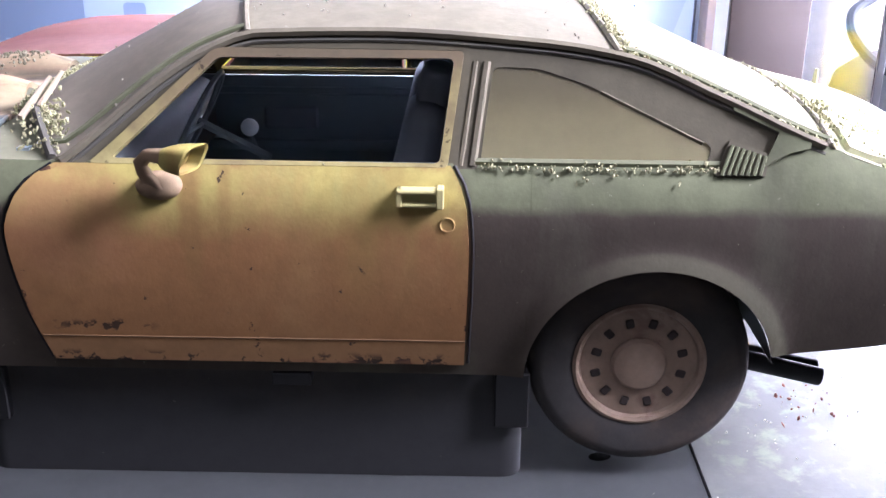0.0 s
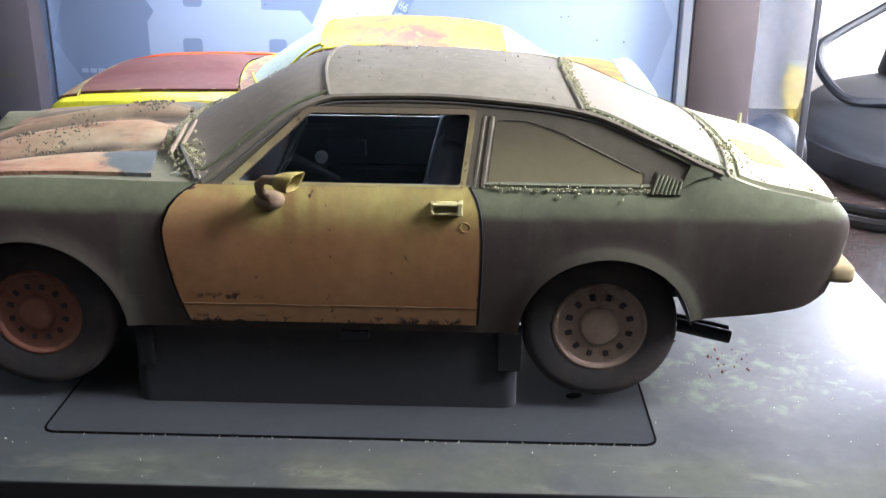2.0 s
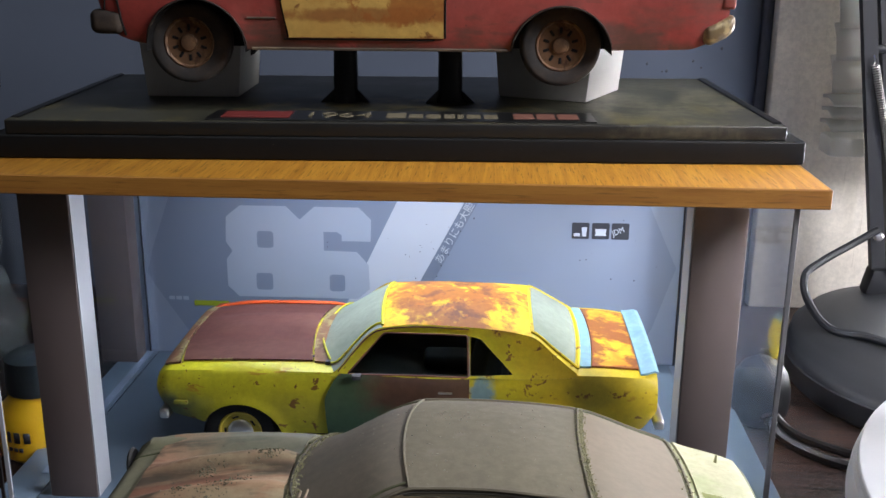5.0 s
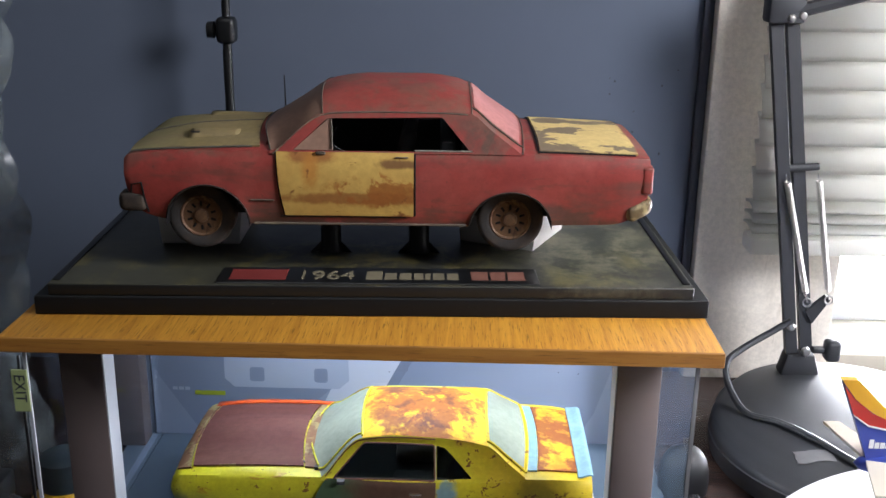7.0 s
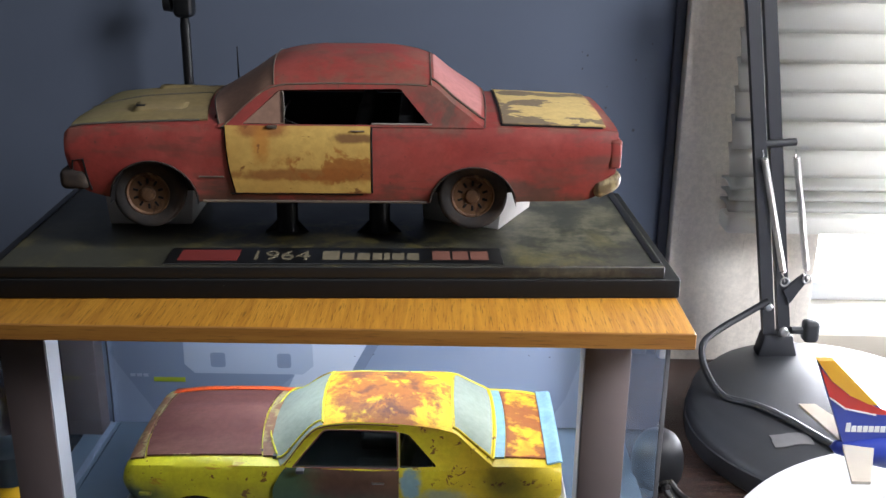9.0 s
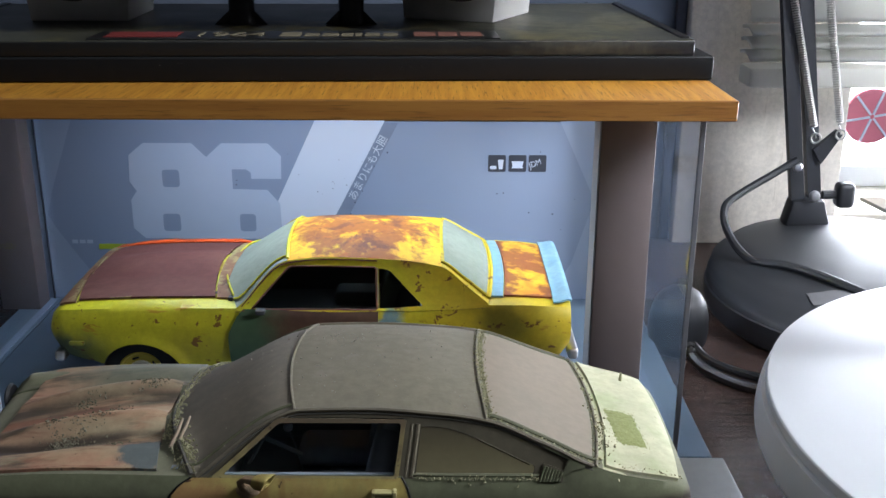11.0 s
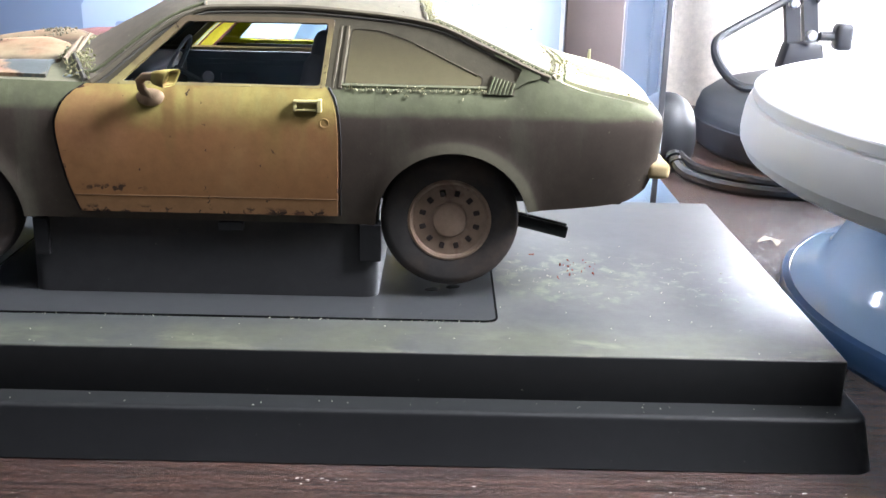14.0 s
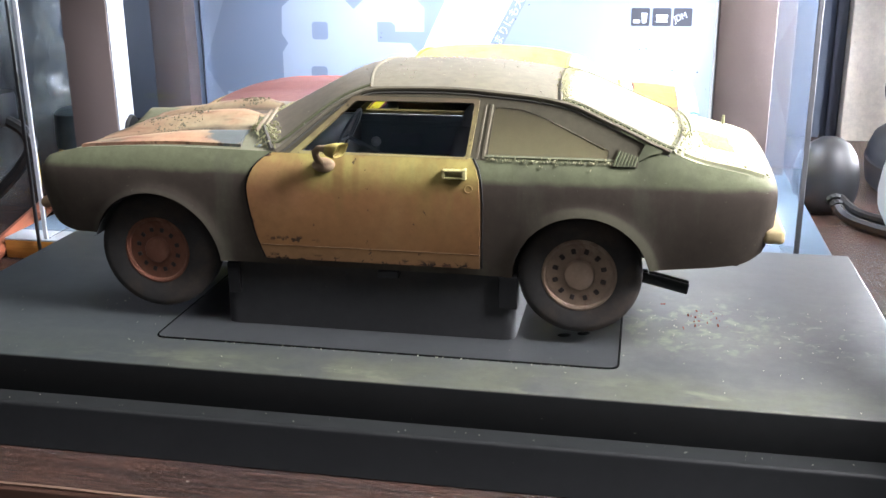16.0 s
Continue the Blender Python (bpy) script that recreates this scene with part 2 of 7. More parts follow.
M_WSHIELD = paint("dusty_windshield_glass", (0.205, 0.180, 0.140), [((("noise", 22, 0.45, 0.70),), (0.150, 0.140, 0.112), 0.7), ((("noise", 650, 0.68, 0.72),), (0.33, 0.31, 0.24), 0.5)], rough=0.7, bump=0.1, veil=0.06)
M_REARGLASS = paint("beige_dust_glass", (0.335, 0.280, 0.215), [
    ((("noise", 26, 0.45, 0.70),), (0.28, 0.245, 0.19), 0.6),
    ((("edge", 0.75, 1.4, 120),), (0.215, 0.215, 0.140), 0.6)], rough=0.7, bump=0.1, veil=0.35)
M_DECK = paint("pale_green_mossy_paint", (0.48, 0.47, 0.31), [
    ((("noise", 34, 0.48, 0.70),), (0.36, 0.40, 0.22), 0.8),
    ((("noise", 90, 0.60, 0.70),), (0.50, 0.50, 0.36), 0.6),
    ((("noise", 420, 0.68, 0.72),), (0.16, 0.17, 0.07), 0.8)], rough=0.85)
M_HOOD = paint("bare_tan_hood_shaded_valleys", (0.40, 0.305, 0.185), [
    ((("noise", 26, 0.44, 0.62, (0.6, 1.6, 1)),), (0.41, 0.215, 0.135), 0.75),
    ((("slope", 0, -0.060, -0.090, 0.02),), (0.30, 0.165, 0.110), 0.6),
    ((("noise", 60, 0.50, 0.60, (0.3, 1.3, 1)),), (0.19, 0.075, 0.045), 0.7),
    ((("noise", 40, 0.52, 0.65, (0.4, 1.7, 1)),), (0.075, 0.064, 0.046), 0.85),
    ((("noise", 34, 0.53, 0.68, (0.45, 1.6, 1)),), (0.40, 0.35, 0.23), 0.8),
    ((("slope", 1, 0.006, 0.020, 0.008), ("slope", 0, -0.095, -0.060, 0.02)), (0.125, 0.145, 0.112), 0.85),
    ((("blob", (-0.0395, -0.0345, 0.0565), (0.0095, 0.0075, 0.012), 0.2),), (0.085, 0.115, 0.120), 0.92),
    # two dark bands paint the shade of the valleys between the ridges
    ((("slope", 1, -0.030, -0.026, 0.003), ("slope", 1, -0.017, -0.021, 0.003), ("noise", 50, 0.26, 0.50, (0.3, 1, 1))), (0.046, 0.036, 0.028), 0.95),
    ((("slope", 1, -0.004, 0.002, 0.003), ("slope", 1, 0.012, 0.006, 0.003), ("noise", 50, 0.26, 0.50, (0.3, 1, 1))), (0.045, 0.042, 0.032), 0.9),
    ((("edge", 1.1, 1.3, 300),), (0.12, 0.075, 0.05), 0.8),
    ((("noise", 380, 0.66, 0.70),), (0.10, 0.075, 0.05), 0.8)], rough=0.7)
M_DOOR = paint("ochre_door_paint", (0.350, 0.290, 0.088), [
    # ochre at the top, browner and darker towards the bottom
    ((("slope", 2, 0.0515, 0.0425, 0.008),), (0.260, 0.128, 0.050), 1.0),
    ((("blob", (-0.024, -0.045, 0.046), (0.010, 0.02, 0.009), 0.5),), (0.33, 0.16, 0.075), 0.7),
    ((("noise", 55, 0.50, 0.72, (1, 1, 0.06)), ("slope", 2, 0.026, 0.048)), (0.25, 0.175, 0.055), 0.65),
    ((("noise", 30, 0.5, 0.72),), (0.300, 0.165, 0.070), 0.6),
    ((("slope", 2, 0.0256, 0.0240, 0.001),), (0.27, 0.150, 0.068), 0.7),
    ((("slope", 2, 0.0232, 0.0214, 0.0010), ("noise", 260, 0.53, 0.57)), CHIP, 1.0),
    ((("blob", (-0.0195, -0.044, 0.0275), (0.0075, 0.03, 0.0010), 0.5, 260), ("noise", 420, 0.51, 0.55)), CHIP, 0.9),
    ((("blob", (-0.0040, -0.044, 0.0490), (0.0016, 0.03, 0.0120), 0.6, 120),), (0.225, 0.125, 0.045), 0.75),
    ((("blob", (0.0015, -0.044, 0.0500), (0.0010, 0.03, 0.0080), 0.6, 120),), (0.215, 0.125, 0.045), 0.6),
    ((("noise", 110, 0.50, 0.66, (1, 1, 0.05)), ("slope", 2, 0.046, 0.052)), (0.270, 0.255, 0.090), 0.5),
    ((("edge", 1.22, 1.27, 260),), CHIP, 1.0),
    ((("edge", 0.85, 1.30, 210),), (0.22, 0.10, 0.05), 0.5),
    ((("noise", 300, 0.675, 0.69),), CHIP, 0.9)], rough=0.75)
M_ARM = paint("pinkish_tan_arm", (0.27, 0.19, 0.115), [((("noise", 60, 0.46, 0.66),), (0.20, 0.135, 0.08), 0.7), SPECK])
M_CREASE = paint("brown_crease", (0.150, 0.085, 0.040), [SPECK])
# dark brown that carries the shade of the window and vent recesses
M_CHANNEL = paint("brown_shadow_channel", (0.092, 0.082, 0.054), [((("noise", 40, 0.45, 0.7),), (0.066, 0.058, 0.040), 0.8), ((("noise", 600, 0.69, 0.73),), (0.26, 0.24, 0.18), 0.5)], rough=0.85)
M_RIB = paint("dusty_brown_rib", (0.170, 0.150, 0.105), [((("noise", 60, 0.45, 0.7),), (0.120, 0.105, 0.078), 0.7)])
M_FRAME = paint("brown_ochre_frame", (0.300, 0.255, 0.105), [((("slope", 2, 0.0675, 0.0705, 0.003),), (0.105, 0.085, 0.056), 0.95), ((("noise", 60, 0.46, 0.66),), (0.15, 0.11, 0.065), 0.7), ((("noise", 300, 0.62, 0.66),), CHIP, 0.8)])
M_HANDLE = paint("pale_ochre_handle", (0.42, 0.38, 0.17), [((("noise", 160, 0.5, 0.66),), (0.30, 0.21, 0.09), 0.6), SPECK])
M_TRIM = plain("dusty_dark_trim", (0.085, 0.08, 0.065), 0.8)
M_QUARTER = paint("dust_coated_glass_shaded_top", (0.178, 0.154, 0.086), [
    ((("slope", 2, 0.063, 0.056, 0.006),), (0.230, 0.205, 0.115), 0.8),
    # shade under the roof edge, painted along the top of the glass
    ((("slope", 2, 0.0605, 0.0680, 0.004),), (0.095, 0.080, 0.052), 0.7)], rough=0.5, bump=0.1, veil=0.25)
M_BLACK = plain("black_rubber", (0.007, 0.007, 0.0075), 0.6, spec=0.3)
M_TYRE = paint("dusty_tyre_rubber", (0.042, 0.039, 0.037), [((("noise", 60, 0.45, 0.7),), (0.075, 0.056, 0.044), 0.8)], rough=0.9)
M_DARKIN = plain("dark_teal_interior", (0.24, 0.285, 0.305), 0.6)
M_DARKIN2 = plain("black_cabin_plastic", (0.048, 0.052, 0.057), 0.7)
M_RUSTRIM = paint("dusty_pink_brown_rim", (0.255, 0.180, 0.128), [((("noise", 90, 0.45, 0.65),), (0.275, 0.21, 0.16), 0.7), ((("noise", 160, 0.56, 0.66),), (0.18, 0.110, 0.08), 0.7)])
M_RUSTRIM2 = paint("red_rust_rim", (0.175, 0.072, 0.045), [((("noise", 90, 0.45, 0.65),), (0.21, 0.105, 0.068), 0.7), ((("noise", 160, 0.56, 0.66),), (0.13, 0.055, 0.035), 0.7)])
M_BUMPER = paint("yellowed_bumper", (0.34, 0.265, 0.14), [((("noise", 80, 0.5, 0.7),), (0.28, 0.18, 0.08), 0.7), SPECK])
M_BASE = paint("dark_plinth_dust_and_sheen", (0.009, 0.0095, 0.0095), [
    # top paler than the sides: dust, and reflected light painted in
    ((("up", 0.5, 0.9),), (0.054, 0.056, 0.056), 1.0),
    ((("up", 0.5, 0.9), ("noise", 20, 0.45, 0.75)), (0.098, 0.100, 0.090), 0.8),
    ((("up", 0.5, 0.9), ("slope", 1, -0.0150, -0.0270, 0.008), ("noise", 34, 0.36, 0.64)), (0.086, 0.090, 0.063), 0.8),
    ((("up", 0.5, 0.9), ("slope", 1, -0.0210, -0.0320, 0.006), ("noise", 46, 0.50, 0.66, (0.8, 1.6, 1))), (0.165, 0.165, 0.115), 0.7),
    # left end tinted dark teal in place of a reflection
    ((("up", 0.5, 0.9), ("slope", 0, 0.030, -0.110, 0.03)), (0.030, 0.040, 0.044), 0.55),
    ((("up", 0.5, 0.9), ("noise", 50, 0.50, 0.75, (0.3, 2, 1))), (0.070, 0.074, 0.066), 0.5),
    ((("blob", (0.103, 0.022, 0.0243), (0.026, 0.022, 0.02), 0.45), ("noise", 170, 0.49, 0.64)), (0.155, 0.172, 0.112), 0.62),
    ((("blob", (0.144, 0.018, 0.0243), (0.018, 0.020, 0.02), 0.5), ("noise", 210, 0.56, 0.66)), (0.155, 0.172, 0.125), 0.55),
    ((("noise", 500, 0.72, 0.75),), (0.22, 0.22, 0.17), 0.6)], rough=0.47, spec=0.30, bump=0.05, patchy=0.10)
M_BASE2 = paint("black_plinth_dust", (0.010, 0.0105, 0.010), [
    # top paler than the sides, most of all at the right end
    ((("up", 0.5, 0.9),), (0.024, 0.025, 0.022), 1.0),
    ((("up", 0.5, 0.9), ("noise", 14, 0.40, 0.66)), (0.060, 0.060, 0.040), 0.85),
    ((("up", 0.5, 0.9), ("noise", 26, 0.48, 0.68, (1.5, 1, 1)), ("slope", 1, 0.00, -0.05, 0.05)), (0.155, 0.135, 0.050), 0.75),
    ((("blob", (-0.005, -0.030, 0.19), (0.075, 0.028, 0.05), 0.5, 40), ("noise", 80, 0.46, 0.64)), (0.20, 0.165, 0.055), 0.7),
    ((("blob", (0.125, 0.0, 0.19), (0.060, 0.07, 0.05), 0.6, 60), ("noise", 60, 0.40, 0.65)), (0.18, 0.17, 0.11), 0.8),
    ((("noise", 300, 0.68, 0.73),), (0.13, 0.12, 0.07), 0.6)], rough=0.45, spec=0.5)
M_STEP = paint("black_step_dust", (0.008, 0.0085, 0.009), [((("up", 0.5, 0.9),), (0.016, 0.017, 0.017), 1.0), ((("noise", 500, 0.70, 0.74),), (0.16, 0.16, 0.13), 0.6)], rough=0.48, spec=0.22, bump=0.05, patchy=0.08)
M_PAD = paint("clean_black_pad", (0.040, 0.042, 0.043), [((("noise", 30, 0.5, 0.75),), (0.056, 0.058, 0.055), 0.7), ((("noise", 500, 0.72, 0.75),), (0.15, 0.15, 0.12), 0.5)], rough=0.30, spec=0.5, bump=0.02, patchy=0.06)
M_GROOVE = plain("matt_black_gap", (0.004, 0.004, 0.004), 1.0, bump=0, spec=0.02)
# browner towards the top, with pale specks
M_BLOCK = paint("dusty_satin_block", (0.024, 0.024, 0.025), [((("slope", 2, 0.036, 0.047, 0.008), ("noise", 40, 0.30, 0.60)), (0.055, 0.045, 0.038), 0.75), ((("noise", 500, 0.72, 0.75),), (0.15, 0.14, 0.11), 0.5)], rough=0.55, spec=0.3, bump=0.03, patchy=0.10)
M_SATIN = plain("black_satin_plastic", (0.0075, 0.008, 0.0085), 0.32, var=0.2)
M_RED = paint("faded_red_paint", (0.270, 0.043, 0.034), [
    ((("noise", 20, 0.46, 0.66),), (0.33, 0.075, 0.058), 0.7),
    ((("noise", 30, 0.48, 0.66, (0.7, 1, 2.2)),), (0.135, 0.055, 0.040), 0.75),
    ((("slope", 2, 0.080, 0.090, 0.01), ("noise", 15, 0.46, 0.62, (0.8, 1.8, 1))), (0.165, 0.085, 0.060), 0.75),
    ((("blob", (0.045, -0.048, 0.075), (0.014, 0.03, 0.010), 0.5), ("noise", 50, 0.42, 0.58)), (0.085, 0.055, 0.040), 0.9),
    ((("slope", 2, 0.0460, 0.0380, 0.010), ("noise", 40, 0.46, 0.62, (0.5, 1, 1.5))), (0.095, 0.052, 0.040), 0.85),
    ((("slope", 2, 0.0640, 0.0665, 0.004), ("noise", 70, 0.46, 0.60)), (0.19, 0.080, 0.055), 0.75),
    ((("slope", 2, 0.0345, 0.0305, 0.003), ("noise", 90, 0.40, 0.58)), (0.085, 0.045, 0.030), 0.85),
    ((("noise", 90, 0.60, 0.68, (0.4, 1, 1.6)),), (0.15, 0.050, 0.036), 0.6),
    ((("noise", 240, 0.66, 0.71),), (0.07, 0.035, 0.028), 0.7)], rough=0.52, spec=0.4)
M_GHOOD = paint("olive_tan_hood", (0.235, 0.180, 0.078), [
    ((("slope", 0, -0.100, -0.135, 0.02),), (0.175, 0.160, 0.072), 0.8),
    ((("noise", 26, 0.46, 0.66, (0.6, 2, 1)),), (0.195, 0.150, 0.080), 0.7),
    ((("edge", 0.75, 1.3, 110),), (0.125, 0.085, 0.045), 0.75),
    ((("noise", 300, 0.66, 0.71),), (0.10, 0.075, 0.04), 0.6)], rough=0.7)
M_GDOOR = paint("yellow_rusted_door", (0.56, 0.365, 0.095), [
    ((("noise", 30, 0.46, 0.70),), (0.50, 0.30, 0.075), 0.7),
    ((("blob", (-0.022, -0.050, 0.0440), (0.045, 0.03, 0.0032), 0.30, 110),), (0.25, 0.090, 0.025), 0.8),
    ((("blob", (-0.016, -0.050, 0.0480), (0.026, 0.03, 0.009), 0.25, 75), ("noise", 75, 0.48, 0.55)), (0.30, 0.105, 0.022), 0.9),
    ((("blob", (-0.048, -0.050, 0.0660), (0.012, 0.03, 0.0030), 0.4, 120),), (0.28, 0.10, 0.03), 0.85),
    ((("blob", (-0.048, -0.050, 0.060), (0.004, 0.03, 0.009), 0.5),), (0.44, 0.185, 0.035), 0.8),
    ((("blob", (-0.004, -0.050, 0.0625), (0.010, 0.03, 0.0022), 0.4, 140),), (0.16, 0.075, 0.03), 0.9),
    ((("edge", 0.95, 1.25, 130),), (0.30, 0.125, 0.035), 0.8),
    ((("noise", 130, 0.64, 0.68),), (0.17, 0.065, 0.02), 0.85)], rough=0.65)
M_GDECK = paint("tan_flaking_trunk", (0.60, 0.445, 0.175), [
    ((("noise", 30, 0.505, 0.525, (0.8, 1.2, 1)),), (0.165, 0.125, 0.085), 0.95),
    ((("edge", 0.8, 1.2, 80),), (0.30, 0.21, 0.10), 0.8),
    SPECK], rough=0.7)
M_PINK = paint("pink_dust_glass", (0.44, 0.185, 0.175), [
    ((("noise", 22, 0.45, 0.7),), (0.46, 0.255, 0.235), 0.8),
    ((("edge", 0.7, 1.4, 60),), (0.46, 0.15, 0.14), 0.6)], rough=0.5, bump=0.1)
M_YELLOW = paint("acid_yellow_paint", (0.60, 0.585, 0.022), [
    ((("noise", 22, 0.48, 0.70),), (0.44, 0.36, 0.020), 0.8),
    ((("slope", 2, 0.052, 0.040, 0.006),), (0.36, 0.32, 0.020), 0.55),
    ((("slope", 0, 0.015, 0.060, 0.03),), (0.60, 0.42, 0.020), 0.7),
    ((("slope", 0, -0.105, -0.130, 0.012), ("slope", 2, 0.046, 0.034, 0.010)), (0.045, 0.085, 0.060), 0.9),
    ((("blob", (0.0255, -0.050, 0.0450), (0.0055, 0.03, 0.0085), 0.3),), (0.155, 0.30, 0.37), 0.9),
    ((("blob", (0.045, -0.050, 0.0385), (0.013, 0.03, 0.0035), 0.5),), (0.155, 0.27, 0.30), 0.6),
    ((("blob", (0.078, -0.050, 0.047), (0.012, 0.03, 0.008), 0.6, 60),), (0.20, 0.185, 0.030), 0.7),
    ((("slope", 2, 0.068, 0.074, 0.004), ("slope", 0, 0.022, 0.034), ("noise", 60, 0.42, 0.58)), (0.30, 0.095, 0.025), 0.9),
    ((("slope", 2, 0.0430, 0.0460), ("slope", 2, 0.0490, 0.0465), ("noise", 190, 0.58, 0.62)), (0.13, 0.055, 0.02), 0.95),
    ((("noise", 130, 0.630, 0.650),), (0.15, 0.060, 0.02), 0.9),
    ((("noise", 45, 0.62, 0.66, (0.5, 1, 1.6)),), (0.40, 0.22, 0.02), 0.8)], rough=0.45, spec=0.4, bump=0.12)
M_YROOF = paint("yellow_rusted_roof", (0.84, 0.54, 0.016), [
    ((("noise", 30, 0.46, 0.64),), (0.82, 0.36, 0.014), 0.6),
    ((("blob", (0.010, 0.0, 0.076), (0.038, 0.044, 0.06), 0.22, 75), ("noise", 40, 0.39, 0.48)), (0.26, 0.082, 0.026), 0.93),
    ((("blob", (0.014, 0.004, 0.076), (0.032, 0.037, 0.06), 0.25, 80), ("noise", 52, 0.46, 0.56)), (0.140, 0.053, 0.032), 0.9),
    ((("noise", 120, 0.55, 0.66),), (0.66, 0.33, 0.035), 0.55),
    ((("edge", 0.95, 1.15, 90),), (0.24, 0.075, 0.02), 0.85),
    ((("noise", 150, 0.58, 0.66),), (0.45, 0.14, 0.02), 0.6)], rough=0.6, spec=0.25, bump=0.15)
M_YTRUNK = paint("orange_rusted_trunk", (0.66, 0.40, 0.020), [
    ((("noise", 36, 0.46, 0.62),), (0.58, 0.20, 0.018), 0.8),
    ((("edge", 0.50, 0.95, 70),), (0.22, 0.064, 0.022), 0.95),
    ((("noise", 48, 0.41, 0.50),), (0.20, 0.058, 0.022), 0.92),
    ((("noise", 130, 0.56, 0.66),), (0.60, 0.34, 0.03), 0.5)], rough=0.5, spec=0.35, bump=0.15)
M_MAROON = paint("rust_brown_hood", (0.125, 0.050, 0.043), [
    ((("noise", 14, 0.42, 0.66, (0.6, 2, 1)),), (0.185, 0.090, 0.070), 0.8),
    ((("noise", 44, 0.5, 0.7, (0.25, 2.5, 1)),), (0.110, 0.043, 0.038), 0.7),
    ((("edge", 1.05, 1.3, 160),), (0.33, 0.27, 0.13), 0.8)], rough=0.7, spec=0.15, bump=0.12)
M_BROWNDOOR = paint("brown_green_door", (0.082, 0.043, 0.028), [
    ((("noise", 26, 0.46, 0.62),), (0.115, 0.066, 0.040), 0.7),
    ((("slope", 0, -0.020, -0.040, 0.02), ("noise", 30, 0.40, 0.52)), (0.055, 0.110, 0.055), 0.9),
    ((("slope", 2, 0.040, 0.030, 0.010),), (0.045, 0.095, 0.048), 0.8),
    ((("edge", 1.15, 1.3, 200),), (0.20, 0.085, 0.03), 0.7)], rough=0.45, spec=0.4, bump=0.1)
M_COWL = paint("tan_brown_cowl", (0.20, 0.105, 0.060), [
    ((("noise", 90, 0.46, 0.58),), (0.33, 0.285, 0.13), 0.85),
    ((("noise", 130, 0.56, 0.62),), (0.10, 0.045, 0.03), 0.9)], rough=0.6)
M_FROST = paint("frosted_pale_glass", (0.215, 0.255, 0.205), [((("noise", 20, 0.4, 0.7),), (0.27, 0.305, 0.240), 0.7), ((("edge", 0.8, 1.4, 60),), (0.25, 0.33, 0.20), 0.6)], rough=0.45, bump=0.05)
M_BLUEP = paint("pale_blue_paint", (0.19, 0.345, 0.43), [((("noise", 40, 0.5, 0.7),), (0.26, 0.42, 0.47), 0.6), SPECK], rough=0.5, bump=0.1)
M_ORANGE = paint("orange_paint", (0.62, 0.085, 0.012), [((("noise", 60, 0.5, 0.66),), (0.34, 0.06, 0.02), 0.7), SPECK], rough=0.45)
M_DGLASS = plain("dark_side_glass", (0.018, 0.026, 0.024), 0.40, var=0.2, bump=0, spec=0.25)
M_CHROME = plain("dull_chrome", (0.62, 0.62, 0.60), 0.28, 1.0, var=0.2, bump=0.05)
M_GBDARK = paint("blackened_bumper", (0.035, 0.028, 0.024), [((("noise", 70, 0.52, 0.66),), (0.070, 0.052, 0.038), 0.7)], rough=0.75, spec=0.2)
M_GBUMP = paint("tarnished_bumper", (0.095, 0.075, 0.055), [((("noise", 60, 0.52, 0.66),), (0.22, 0.17, 0.10), 0.7), ((("noise", 120, 0.56, 0.64),), (0.07, 0.045, 0.03), 0.8)], rough=0.4, spec=0.6)
M_GCHROME = paint("mottled_gold_chrome", (0.42, 0.34, 0.18), [((("noise", 110, 0.46, 0.58),), (0.14, 0.095, 0.05), 0.85)], rough=0.3, spec=0.8)


def wood(name, light, dark, axis=0, scale=60, rough=0.5, relief=0.2, fleck=0.55):
    m = Mat(name, rough)
    st = [9.0, 9.0, 9.0]
    st[axis] = 0.5
    g = m.noise(scale, 6, 0.65, tuple(st), 0.6)
    f = m.noise(scale * 4, 4, 0.6, tuple(st))
    c = m.mix(m.ramp(g, 0.3, 0.7), dark, light)
    c = m.mix(m.math("MULTIPLY", m.ramp(f, 0.55, 0.68), fleck), c, tuple(v * 0.4 for v in dark))
    m.color(c)
    m.bump(m.math("ADD", g, f), relief, 0.0009)
    return m.m


M_SHELF = wood("oak_shelf", (0.60, 0.295, 0.038), (0.41, 0.175, 0.020), axis=1, scale=34, rough=0.42, fleck=0.85)
M_SHELFEDGE = wood("oak_edge_band", (0.36, 0.165, 0.028), (0.28, 0.115, 0.019), axis=0, scale=30)
M_DESK = wood("dark_walnut_desk", (0.078, 0.040, 0.029), (0.024, 0.012, 0.009), axis=0, scale=42, rough=0.24, relief=1.5, fleck=0.8)
M_DESKEDGE = wood("dark_walnut_band", (0.050, 0.024, 0.015), (0.024, 0.012, 0.008), axis=0, scale=30, rough=0.35)
M_EDGELINE = plain("pale_edge_wood", (0.17, 0.10, 0.065), 0.7, var=0.6, scale=120)
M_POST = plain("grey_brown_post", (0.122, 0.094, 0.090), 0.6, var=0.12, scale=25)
M_WALL = plain("blue_grey_wall", (0.085, 0.105, 0.145), 0.85, var=0.1, scale=12)
M_WHITE = plain("white_plastic", (0.78, 0.79, 0.80), 0.35, var=0.03, bump=0)
M_CASING = paint("scuffed_cream_casing", (0.80, 0.75, 0.66), [
    ((("noise", 60, 0.48, 0.72, (1, 1, 0.04)),), (0.64, 0.59, 0.50), 0.6),
    ((("noise", 240, 0.62, 0.70, (1, 1, 0.06)),), (0.44, 0.39, 0.31), 0.45),
    ((("noise", 160, 0.69, 0.72),), (0.34, 0.30, 0.24), 0.4)], rough=0.6, bump=0.06, mottle=6)
M_OFFWHITE = plain("off_white_trim", (0.56, 0.52, 0.43), 0.6, var=0.08, scale=20)
